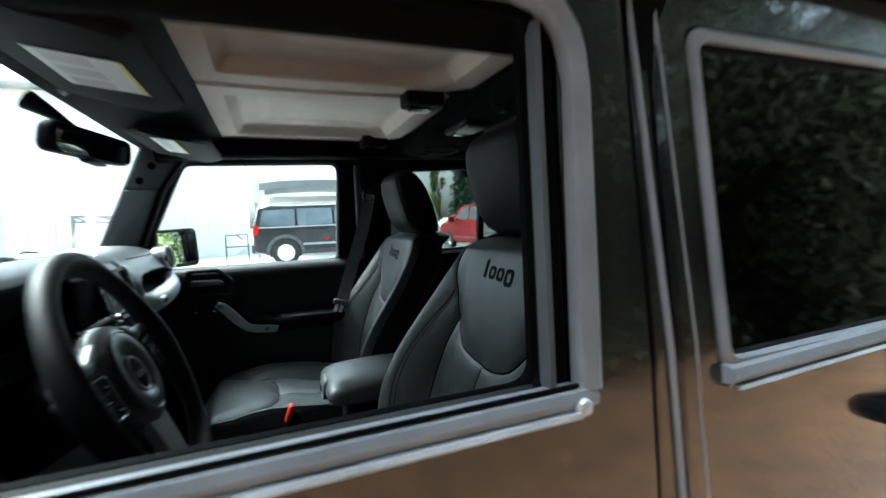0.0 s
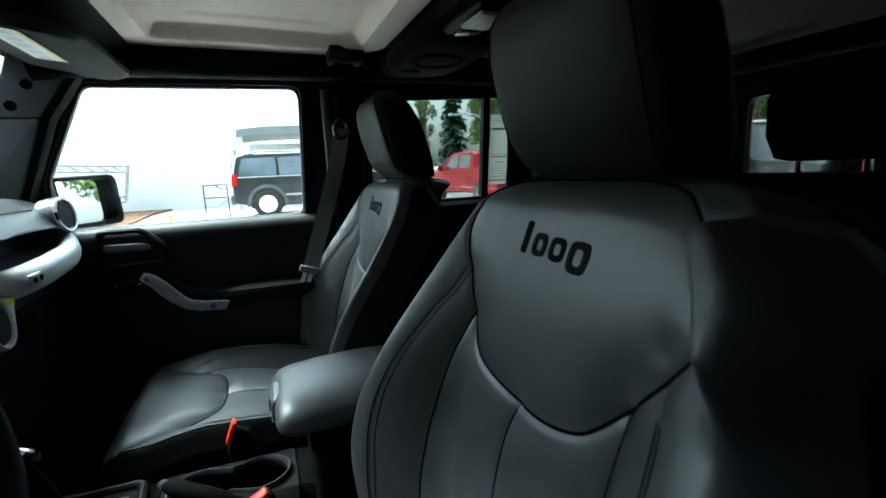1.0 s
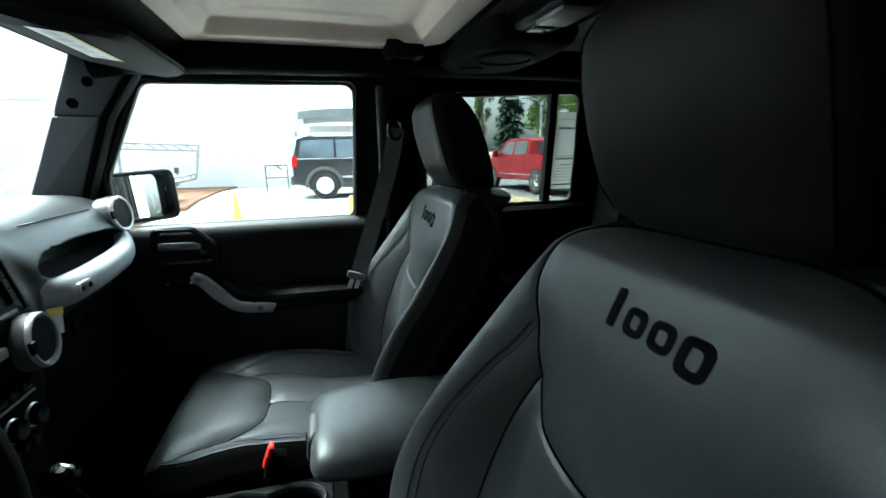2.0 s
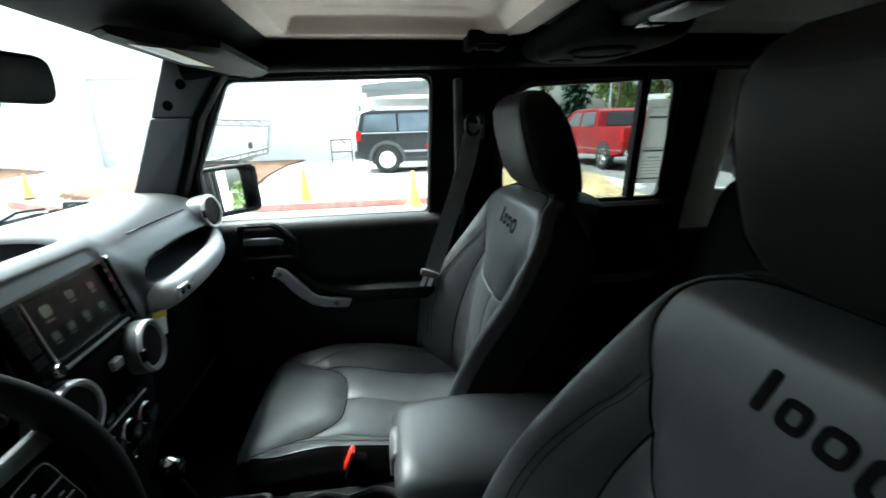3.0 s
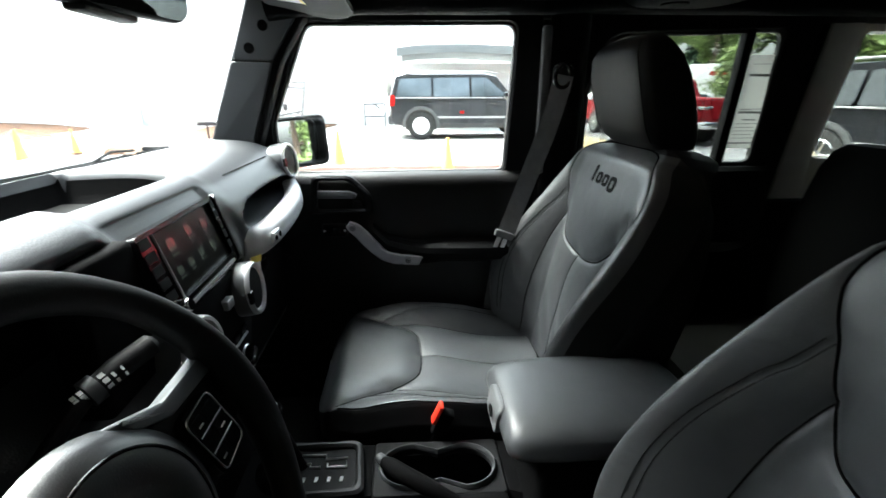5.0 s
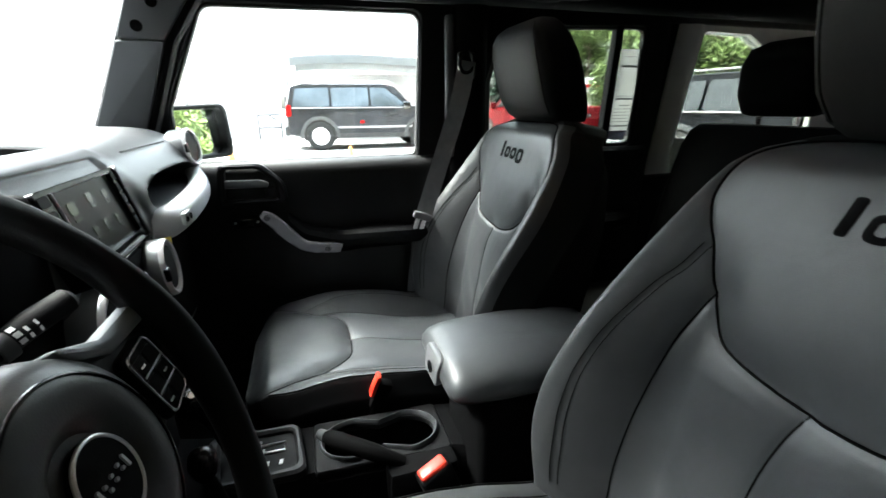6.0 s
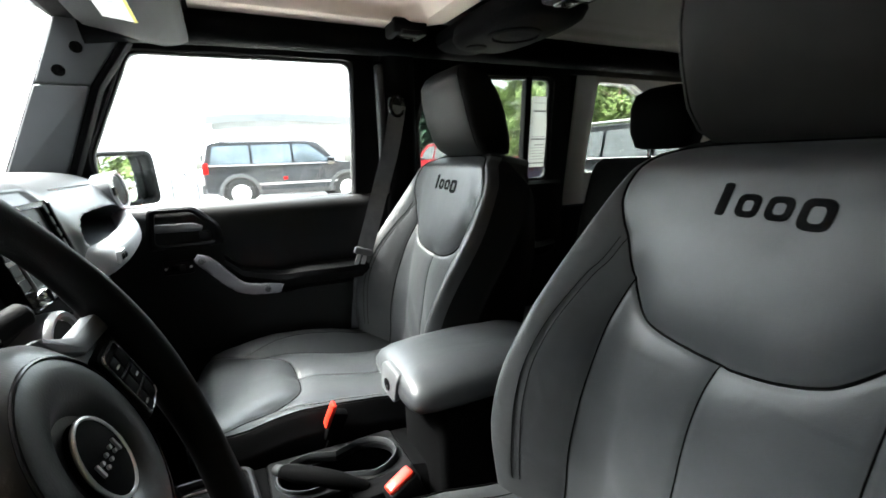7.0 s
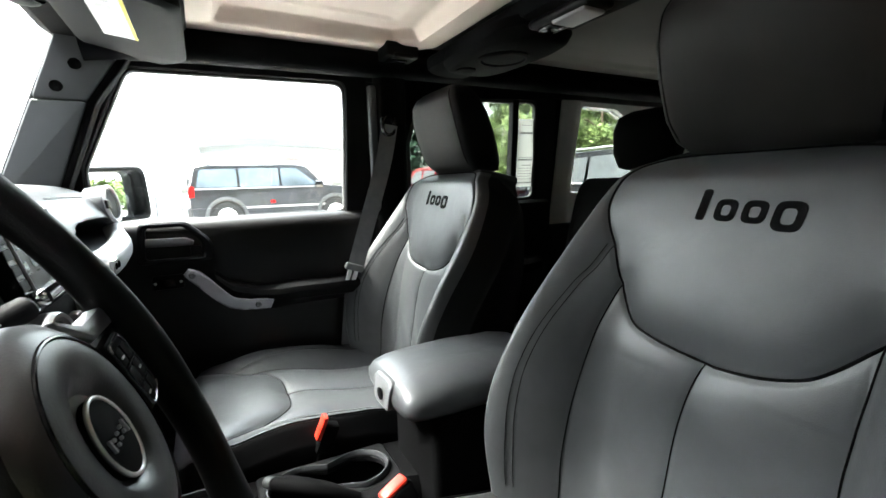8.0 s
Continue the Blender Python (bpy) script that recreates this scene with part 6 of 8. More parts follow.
box("boot", (-0.261, -0.010, 0.745), (-0.138, 0.036, 0.850), DEEP, hb, 0.012)
# arm rest bin and lid
bin_ = thing("armrest_bin", "black storage bin between the front seats with padded lid", "armrest")
# bin body is painted as dark as the shade beneath the lid
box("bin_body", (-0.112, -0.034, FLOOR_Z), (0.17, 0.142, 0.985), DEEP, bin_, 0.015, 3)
rings = []
for x, z0, z1, y0, y1 in ((-0.166, 1.004, 1.014, -0.030, 0.130), (-0.162, 0.990, 1.028, -0.042, 0.141), (-0.150, 0.980, 1.039, -0.050, 0.149), (-0.128, 0.977, 1.045, -0.054, 0.153), (-0.08, 0.974, 1.049, -0.056, 0.155), (0.0, 0.974, 1.050, -0.056, 0.156), (0.10, 0.974, 1.047, -0.055, 0.155), (0.150, 0.976, 1.036, -0.050, 0.150), (0.172, 0.984, 1.018, -0.042, 0.140), (0.178, 0.995, 1.005, -0.03, 0.13)):
    zc, yc, hz, hy = (z0 + z1) / 2, (y0 + y1) / 2, (z1 - z0) / 2, (y1 - y0) / 2
    rings.append([(x, yc + hy * math.copysign(abs(math.cos(a)) ** 0.5, math.cos(a)) * (1 - 0.14 * max(0.0, math.sin(a)) * (math.cos(a) < 0)), zc + hz * math.copysign(abs(math.sin(a)) ** 0.62, math.sin(a))) for a in np.linspace(0, 2 * math.pi, 45)[:-1]])
lid = loft("lid", rings, LEATHER_PANEL, bin_, "padded dark grey lid", angle=60)
prism("latch", rounded([(0.020, 0.982), (0.010, 1.034), (0.090, 1.034), (0.084, 0.982)], 0.014), 0.012, lambda a, b, c: (-0.1725 + c + 9.0 * max(0.0, b - 1.004) ** 2, a, b), LATCH_GREY, lid, bevel=0.003)
lathe("lock", [(0.011, 0), (0.011, 0.002), (0.007, 0.003), (0.0065, 0.001), (0, 0.001)], pose(-0.1718, 0.052, 1.004, 0, -90), GLOSS_BLACK, lid, 18)
# belt buckles
bk = thing("belt_buckle", "seat belt buckle with a red release button", "belt buckle", group="belt buckles", at=(-0.205, -0.085, 0.915), turn=(0, 0, 0))
bmx = Matrix.Rotation(radians(-20), 4, "Y") @ Matrix.Rotation(radians(12), 4, "Z")
bm = bmesh.new()
add_box(bm, (-0.026, -0.015, -0.060), (0.026, 0.015, 0.010), 0.006, 3, bmx)
part("housing", bm, PLASTIC, bk)
bm = bmesh.new()
add_box(bm, (-0.022, -0.012, 0.006), (0.022, 0.010, 0.016), 0.004, 3, bmx)
part("release_button", bm, RED, bk, "bright red release button")
bm = bmesh.new()
add_box(bm, (-0.012, -0.006, -0.36), (0.012, 0.006, -0.05), 0.003, 1, bmx)
part("stem", bm, PLASTIC, bk)
bp = thing("belt_buckle", "seat belt buckle seen edge on with a red button", "belt buckle", group="belt buckles", at=(-0.243, 0.168, 0.912))
bpm = Matrix.Rotation(radians(10), 4, "X") @ Matrix.Rotation(radians(20), 4, "Y")
for nm, lo, hi, mt, lb in (("housing", (-0.004, -0.010, -0.062), (0.026, 0.012, 0.000), DEEP, ""), ("release_button", (-0.013, -0.011, -0.034), (-0.003, 0.010, 0.018), RED, "bright red release button"), ("stem", (0.005, -0.006, -0.34), (0.030, 0.006, -0.06), PLASTIC, "")):
    bm = bmesh.new()
    add_box(bm, lo, hi, 0.004, 2, bpm)
    part(nm, bm, mt, bp, lb)

# ---- visors and inner mirror ----
def visor(yc, label, x0l, x1l, y0l, y1l):
    v = thing("sun_visor", label, "sun visor", group="sun visors")
    rings = []
    for t in np.linspace(0, 1, 15):
        y = yc - 0.205 + 0.41 * t
        e = abs(2 * t - 1)
        q = 1 - 0.35 * max(0.0, (e - 0.82) / 0.18) ** 2
        x0, x1 = -0.615 + 0.10 * (1 - q), -0.412 - 0.10 * (1 - q)
        rings.append([(x0, y, 1.700), (x0 + 0.01, y, 1.692), ((x0 + x1) / 2, y, 1.676), (x1 - 0.016, y, 1.668), (x1, y, 1.676), (x1, y, 1.688), (x1 - 0.016, y, 1.694), ((x0 + x1) / 2, y, 1.698), (x0 + 0.01, y, 1.706)])
    pad = loft("visor_pad", rings, VISOR, v)
    ya, yb = yc + y0l, yc + y1l
    zl = lambda x: 1.6830 - (x + 0.582) * 0.13
    lab = obj("warning_label", [(x0l, ya, zl(x0l)), (x0l, yb, zl(x0l)), (x1l, yb, zl(x1l)), (x1l, ya, zl(x1l))], [(0, 1, 2, 3)], PAPER, v, "white and yellow warning label", smooth=False)
    obj("label_band", [(x1l - 0.006, ya, zl(x1l) + 0.0007), (x1l - 0.006, yb, zl(x1l) + 0.0007), (x1l, yb, zl(x1l) - 0.0006), (x1l, ya, zl(x1l) - 0.0006)], [(0, 1, 2, 3)], YELLOW, lab, smooth=False)
    nq = max(2, int((yb - ya) / 0.043))
    xa, xb = x0l + 0.012, x0l + (x1l - x0l) * 0.62
    for q in range(nq):
        y0 = ya + (yb - ya) * (q + 0.15) / nq
        y1 = y0 + (yb - ya) * 0.7 / nq
        obj("print_bar", [(xa, y0, zl(xa) - 0.0006), (xa, y1, zl(xa) - 0.0006), (xb, y1, zl(xb) - 0.0006), (xb, y0, zl(xb) - 0.0006)], [(0, 1, 2, 3)], PALE_INK, lab, smooth=False)
    tube("visor_rod", [(-0.605, yc + 0.19, 1.70), (-0.625, yc + 0.235, 1.705), (-0.635, yc + 0.25, 1.72)], 0.006, PLASTIC, v, 10)
    return v


visor(0.455, "charcoal passenger sun visor with a warning label", -0.550, -0.494, -0.195, 0.035)
visor(-0.275, "charcoal driver sun visor with a warning label", -0.560, -0.450, -0.09, 0.075)
rv = thing("inner_mirror", "black framed rear view mirror on a stalk", "mirror")
RV = Matrix.Translation((-0.572, -0.045, 1.596)) @ Matrix.Rotation(radians(-14), 4, "Z") @ Matrix.Rotation(radians(6), 4, "Y")
shape = rounded([(-0.128, -0.022), (-0.122, 0.034), (0.107, 0.034), (0.112, -0.022)], 0.020)
prism("housing", shape, -0.034, lambda a, b, c: RV @ Vector((c, a, b)), PLASTIC, rv, bevel=0.010, seg=3)
prism("mirror_glass", [(a * 0.93, b * 0.86) for a, b in shape], 0.002, lambda a, b, c: RV @ Vector((c + 0.0005, a, b)), MIRROR, rv)
box("display_strip", (-0.602, -0.07, 1.5695), (-0.580, 0.015, 1.579), PLASTIC, rv, 0.004)
tube("stalk", [(-0.600, -0.04, 1.61), (-0.64, -0.035, 1.66), (-0.685, -0.035, 1.69)], [0.014, 0.010, 0.02], PLASTIC, rv, 12)

# wiper outside the glass
wip = thing("wiper", "black windshield wiper resting at the base of the glass", "wiper")
tube("arm", [(-0.95, 0.00, 1.362), (-0.915, 0.30, 1.372), (-0.905, 0.50, 1.372)], 0.0040, DEEP, wip, 8)
tube("blade", [(-0.905, 0.12, 1.378), (-0.900, 0.40, 1.370), (-0.900, 0.60, 1.371), (-0.900, 0.70, 1.364)], 0.0035, DEEP, wip, 8)
tube("link", [(-0.905, 0.335, 1.366), (-0.900, 0.426, 1.389), (-0.900, 0.503, 1.383)], 0.0028, DEEP, wip, 8)
for y in (0.475, 0.53, 0.60, 0.64):
    box("claw", (-0.906, y - 0.012, 1.370), (-0.896, y + 0.012, 1.377), DEEP, wip, 0.002)
cowl = tagged(box("cowl", (-1.25, -0.72, 1.20), (-0.905, 0.72, 1.350), PAINT, bevel=0.02), "glossy black cowl below the windshield", "cowl", kind="structure")


# ---- outside: beds, kerbs, lawn ----
BARK = material("brown_bark_mulch", (0.080, 0.035, 0.013), 0.95, grain=0.03, grain_scale=22, bump=0.9, vary=0.45, vary_scale=5, second=(0.145, 0.068, 0.027))
# red is paled in the colour for the glare outside
KERB_RED = material("glare_pale_red_kerb", (0.44, 0.21, 0.18), 0.7, vary=0.25, vary_scale=6, grain=0.004, grain_scale=40, bump=0.4)
BARK_PALE = material("pale_dry_bark", (0.085, 0.034, 0.011), 0.95, grain=0.03, grain_scale=22, bump=0.9, vary=0.4, vary_scale=5, second=(0.115, 0.052, 0.020))
CONCRETE = material("pale_concrete", (0.42, 0.41, 0.39), 0.9, vary=0.15, vary_scale=3, grain=0.004, grain_scale=50, bump=0.4)
DRY_GRASS = material("dry_yellow_grass", (0.30, 0.225, 0.115), 0.95, vary=0.3, vary_scale=3, grain=0.03, grain_scale=40, bump=0.8, second=(0.44, 0.34, 0.19))
ROAD = material("grey_road_asphalt", (0.12, 0.12, 0.125), 0.85, vary=0.2, vary_scale=1.2, grain=0.006, grain_scale=60, bump=0.5)
WHITE_WALL = material("white_metal_siding", (0.80, 0.80, 0.79), 0.55, vary=0.04, vary_scale=2)
PALE_BLUE = material("pale_blue_grey_door", (0.62, 0.67, 0.69), 0.5, vary=0.05, vary_scale=2)
# orange is lightened to carry the same veil of glare
ORANGE = material("orange_cone_plastic", (0.82, 0.38, 0.10), 0.5, vary=0.12, vary_scale=6)
STEEL = material("galvanised_steel", (0.35, 0.36, 0.37), 0.45, metal=0.6, vary=0.2, vary_scale=5)
# steel lifted towards white, glare painted in
GREY_STEEL = material("glare_pale_steel", (0.26, 0.26, 0.27), 0.55, metal=0.2, vary=0.25, vary_scale=5)
DARK_STEEL = material("dark_painted_steel", (0.05, 0.05, 0.055), 0.5, vary=0.2, vary_scale=6)
CANVAS = material("grey_canopy_fabric", (0.20, 0.21, 0.21), 0.8, vary=0.1, vary_scale=2)
TYRE = material("tyre_rubber", (0.018, 0.018, 0.018), 0.8, vary=0.25, vary_scale=12, grain=0.003, grain_scale=60, bump=0.3)
RED_PAINT = material("red_car_paint", (0.20, 0.004, 0.008), 0.35, spec=0.15, coat=0.25, vary=0.1, vary_scale=2)
NAVY_PAINT = material("dark_navy_car_paint", (0.012, 0.014, 0.022), 0.3, coat=1.0, vary=0.15, vary_scale=2)
GREY_PAINT = material("dark_silver_car_paint", (0.008, 0.0085, 0.011), 0.35, spec=0.2, coat=0.25, vary=0.1, vary_scale=2)
SILVER_PAINT = material("silver_car_paint", (0.45, 0.46, 0.47), 0.35, coat=1.0, vary=0.06, vary_scale=2)
WHITE_PAINT = material("white_car_paint", (0.75, 0.75, 0.75), 0.35, coat=1.0, vary=0.04, vary_scale=2)
CAR_GLASS = material("car_glass", (0.05, 0.055, 0.06), 0.06, metal=0.35, vary=0.2, vary_scale=3)
# paler copy of the car glass, with sky glare in its colour
WAGON_GLASS = material("glare_lifted_wagon_glass", (0.095, 0.115, 0.13), 0.08, metal=0.5, vary=0.2, vary_scale=3)
LAMP_RED = material("red_lamp_lens", (0.40, 0.010, 0.010), 0.15, vary=0.1)
BARK_TRUNK = material("tree_bark", (0.10, 0.07, 0.05), 0.95, vary=0.3, vary_scale=8, grain=0.03, grain_scale=18, bump=0.8)
LEAF = material("green_leaves", (0.105, 0.150, 0.040), 0.55, vary=0.3, vary_scale=1.5, island=0.45, spec=0.3)
LEAF_DARK = material("dark_green_leaves", (0.020, 0.026, 0.009), 0.6, vary=0.3, vary_scale=1.5, island=0.5, spec=0.3)
NEEDLE = material("dark_conifer_needles", (0.022, 0.05, 0.03), 0.65, vary=0.3, vary_scale=2, island=0.45, spec=0.25)


def sheet_on_ground(name, outline, lift, mat, label, category, grid=26, rough=0.0):
    xs_ = [p[0] for p in outline]
    ys_ = [p[1] for p in outline]
    X, Y = np.meshgrid(np.linspace(min(xs_), max(xs_), grid), np.linspace(min(ys_), max(ys_), grid))
    keep = inside(X, Y, outline)
    rnd = random.Random(5)
    verts = [(X[j, i], Y[j, i], ground_z(X[j, i], Y[j, i]) + lift + rough * rnd.random()) for j in range(grid) for i in range(grid)]
    faces = []
    for j in range(grid - 1):
        for i in range(grid - 1):
            if keep[j, i] or keep[j + 1, i + 1] or keep[j, i + 1] or keep[j + 1, i]:
                faces.append((j * grid + i, j * grid + i + 1, (j + 1) * grid + i + 1, (j + 1) * grid + i))
    # the rim sinks into the ground
    uses = np.bincount(np.array(faces).ravel(), minlength=len(verts))
    verts = [(x, y, z if uses[k] == 4 else z - lift - rough - 0.03) for k, (x, y, z) in enumerate(verts)]
    return tagged(obj(name, verts, faces, mat), label, category, kind="structure")


sheet_on_ground("bark_bed", [(-6.9, 9.8), (-5.4, 9.2), (-3.6, 9.4), (-2.9, 10.2), (-3.1, 12.0), (-3.25, 15.4), (-3.0, 17.9), (-7.4, 17.9), (-7.25, 13.7), (-7.1, 11.2)], 0.045, BARK_PALE, "brown bark mulch bed beyond the kerb", "planting bed", 110, 0.025)
sheet_on_ground("bark_bed", [(-34, 17.9), (-34, 17.0), (-22, 16.8), (-16.9, 15.6), (-13.8, 13.5), (-11.4, 11.6), (-9.9, 10.4), (-10.3, 11.4), (-10.6, 12.9), (-11.3, 14.6), (-11.5, 16.6), (-13.6, 17.9)], 0.05, BARK_PALE, "brown bark mulch strip along the white building", "planting bed", 110, 0.02)
sheet_on_ground("bark_slope", [(-14, -20), (22, -20), (22, -1.35), (-14, -1.35)], 0.04, BARK, "brown bark mulch ground beside the parked car", "planting bed", 60, 0.05)
sheet_on_ground("dry_lawn", [(2.4, 8.0), (5.2, 7.2), (5.6, 10.8), (4.2, 11.6), (2.6, 10.4)], 0.06, DRY_GRASS, "strip of dry yellow grass beside the road", "lawn", 26, 0.04)
road = tagged(box("road", (5.6, -1.0, 0.0), (13.0, 70.0, 0.012), ROAD, bevel=0.0), "grey asphalt lane with parked trucks", "road", kind="structure")


def kerb(pts, mat, label):
    k = thing("kerb", label, "kerb", kind="structure")
    rings = []
    for i, p in enumerate(pts):
        a, b = Vector(pts[max(i - 1, 0)]), Vector(pts[min(i + 1, len(pts) - 1)])
        d = (b - a).normalized()
        nrm = Vector((-d.y, d.x))
        z = ground_z(*p)
        row = []
        for o, h in ((-0.08, -0.05), (-0.075, 0.13), (-0.06, 0.15), (0.06, 0.15), (0.08, 0.13), (0.08, -0.05)):
            q = Vector(p) + nrm * o
            row.append((q.x, q.y, z + h))
        rings.append(row)
    loft("kerb_stone", rings, mat, k)


kerb([(x, 8.45) for x in np.linspace(-2.6, 2.3, 12)], KERB_RED, "red painted kerb across the lot")
kerb([(-2.6, 8.45), (-4.2, 8.62), (-5.6, 8.85)], CONCRETE, "pale concrete kerb round the planting bed")
kerb([(-5.65, 8.86), (-6.2, 9.0), (-6.9, 9.2), (-7.6, 9.45)], KERB_RED, "short red painted kerb near the cones")
kerb([(-11.75, 11.15), (-13.7, 12.55), (-18.0, 15.5), (-24, 16.6)], CONCRETE, "pale concrete kerb along the bark strip")
kerb([(-10.2, 10.05), (-10.9, 10.55), (-11.7, 11.1)], KERB_RED, "red painted end of the bark strip's kerb")


def cone(h=0.71):
    c = thing("traffic_cone", "orange plastic traffic cone on a square base", "traffic cone", group="traffic cones")
    box("base", (-0.18, -0.18, 0), (0.18, 0.18, 0.035), ORANGE, c, 0.012)
    lathe("cone_body", [(0.135, 0.035), (0.13, 0.05), (0.028, h), (0.022, h + 0.005), (0.016, h)], pose(0, 0, 0), ORANGE, c, 24)
    return c


c0 = cone()
c0.location = (0.52, 8.2, 0)
for x, y, s in ((-1.72, 9.05, 1.0), (-7.95, 8.98, 1.15), (-7.5, 9.85, 0.7), (4.0, 2.6, 1.0), (6.4, 2.9, 1.0)):
    cp = copy_thing(c0, pose(x, y, ground_z(x, y), 0, 0, 20 * x))
    cp.scale = (s, s, s)
tape = thing("barrier_tape", "yellow barrier tape strung between the cones", "barrier tape")
for a, b in (((-7.95, 8.98, 0.86), (-10.1, 10.5, 0.52)), ((-7.95, 8.98, 0.86), (-8.3, 11.6, 0.50))):
    p0, p1 = Vector(a), Vector(b)
    ribbon("tape", [p0.lerp(p1, t) - Vector((0, 0, 0.25 * t * (1 - t))) for t in np.linspace(0, 1, 9)], 0.06, YELLOW, tape, (90, 90))

# ---- white building ----
bld = thing("building", "long white metal sided building with a pale roller door", "building")
bld_y = 18.0
bx0, bx1, bh = -34.0, -1.6, 6.4
DX0, DX1, DZ = -10.45, -8.55, 3.55
box("wall", (bx0, bld_y, 0), (DX0, bld_y + 0.2, bh), WHITE_WALL, bld, 0.01)
box("wall", (DX1, bld_y, 0), (bx1, bld_y + 0.2, bh), WHITE_WALL, bld, 0.01)
box("wall", (DX0, bld_y, DZ), (DX1, bld_y + 0.2, bh), WHITE_WALL, bld, 0.01)
box("wall", (bx1 - 0.2, bld_y + 0.2, 0), (bx1, bld_y + 16, bh), WHITE_WALL, bld, 0.01)
box("roof", (bx0 - 0.3, bld_y - 0.4, bh), (bx1 + 0.4, bld_y + 16.4, bh + 0.18), STEEL, bld, 0.02)
dr = box("roller_door", (DX0, bld_y + 0.10, 0.3), (DX1, bld_y + 0.16, DZ), PALE_BLUE, bld, 0.005)
for q in range(9):
    box("door_slat", (DX0 + 0.02, bld_y + 0.085, 0.52 + 0.33 * q), (DX1 - 0.02, bld_y + 0.115, 0.83 + 0.33 * q), PALE_BLUE, dr, 0.012)
box("door_trim", (DX0 - 0.1, bld_y - 0.03, 0.3), (DX0, bld_y + 0.12, DZ + 0.1), WHITE_WALL, bld, 0.01)
box("door_trim", (DX1, bld_y - 0.03, 0.3), (DX1 + 0.1, bld_y + 0.12, DZ + 0.1), WHITE_WALL, bld, 0.01)
for q in range(40):
    x = bx0 + 0.4 + q * 0.8
    if DX0 - 0.15 < x < DX1 + 0.15:
        continue
    box("siding_rib", (x - 0.03, bld_y - 0.025, 0.4), (x + 0.03, bld_y + 0.01, bh), WHITE_WALL, bld, 0.01)
box("base_course", (bx0, bld_y - 0.06, 0.3), (DX0 - 0.12, bld_y, 0.95), WHITE_WALL, bld, 0.01)
ac = thing("fence_panel", "pale slatted screen beside the building", "screen")
for q in range(14):
    box("slat", (-21.5 + 0.22 * q, 16.6, 0.45), (-21.36 + 0.22 * q, 16.65, 1.9), WHITE_WALL, ac, 0.01)
box("rail", (-21.6, 16.65, 1.70), (-18.35, 16.70, 1.80), WHITE_WALL, ac, 0.01)
box("rail", (-21.6, 16.65, 0.65), (-18.35, 16.70, 0.75), WHITE_WALL, ac, 0.01)

# canopy behind the black car
can = thing("canopy", "low grey canopy roof on slim posts", "canopy")
rings = [[(x, 14.0, 2.66 + s), (x, 14.0, 2.82 + s), (x, 15.0, 3.0 + s), (x, 16.0, 3.06 + s), (x, 18.0, 2.84 + s), (x, 18.0, 2.68 + s), (x, 16.0, 2.90 + s), (x, 15.0, 2.84 + s)] for x, s in ((-0.5, 0.02), (0.2, 0.10), (1.5, 0.14), (3.2, 0.08), (4.8, -0.04))]
loft("roof", rings, CANVAS, can)
loft("fascia", [[(x, 13.95, 2.58 + s), (x, 13.95, 2.76 + s), (x, 13.99, 2.76 + s), (x, 13.99, 2.58 + s)] for x, s in ((-0.5, 0.02), (0.2, 0.10), (1.5, 0.14), (3.2, 0.08), (4.8, -0.04))], CANVAS, can)
for x in (-0.4, 4.3):
    for y in (14.1, 17.9):
        box("post", (x - 0.05, y - 0.05, 0.3), (x + 0.05, y + 0.05, 2.62), WHITE_WALL, can, 0.005)
box("back_wall", (-0.2, 17.0, 0.3), (4.2, 17.08, 2.6), WHITE_WALL, can, 0.01)
sign = thing("sign_post", "blue grey sign on a thin post by the building", "sign")
box("post", (-0.66, 14.45, 0.4), (-0.58, 14.53, 3.0), STEEL, sign, 0.01)
box("panel", (-0.78, 14.40, 2.25), (-0.46, 14.44, 3.0), PALE_BLUE, sign, 0.01)
box("panel", (-0.76, 14.40, 1.35), (-0.48, 14.44, 1.75), DARK_STEEL, sign, 0.01)

# trailer with an upright frame
tr = thing("utility_trailer", "open steel trailer with a raised end frame", "trailer")
for a, b, r in (((-4.5, 11.4, 1.88), (-2.77, 11.4, 1.80), 0.030), ((-4.5, 11.42, 1.74), (-2.80, 11.42, 1.66), 0.024), ((-2.77, 11.4, 1.81), (-2.91, 11.4, 1.02), 0.034), ((-2.90, 11.4, 1.13), (-4.6, 11.4, 0.80), 0.034), ((-2.91, 11.42, 1.01), (-4.6, 11.42, 0.68), 0.034), ((-4.45, 11.4, 1.88), (-4.5, 11.4, 0.72), 0.034)):
    tube("rail", [a, b], r, GREY_STEEL, tr, 8)
for q in range(9):
    t = q / 8
    tube("rung", [(-3.0 - 1.5 * t, 11.38, 1.11 - 0.29 * t), (-3.02 - 1.5 * t, 11.38, 0.99 - 0.29 * t)], 0.024, GREY_STEEL, tr, 6)
for q in range(6):
    t = q / 6
    tube("brace", [(-4.45 + 1.62 * t, 11.4, 1.87 - 0.075 * t), (-4.20 + 1.62 * t, 11.42, 1.73 - 0.075 * t)], 0.018, GREY_STEEL, tr, 6)
box("marker_plate", (-3.36, 11.36, 1.14), (-3.26, 11.39, 1.28), DARK_STEEL, tr, 0.005)
tube("marker_post", [(-3.31, 11.4, 1.02), (-3.31, 11.4, 1.2)], 0.015, DARK_STEEL, tr, 6)
box("bed", (-5.6, 11.2, 0.78), (-3.6, 12.6, 0.88), DARK_STEEL, tr, 0.01)
for x, y in ((-5.3, 11.4), (-5.3, 12.4), (-3.8, 11.4), (-3.8, 12.4)):
    tube("leg", [(x, y, 0.80), (x, y, ground_z(x, y) - 0.03)], 0.03, DARK_STEEL, tr, 8)
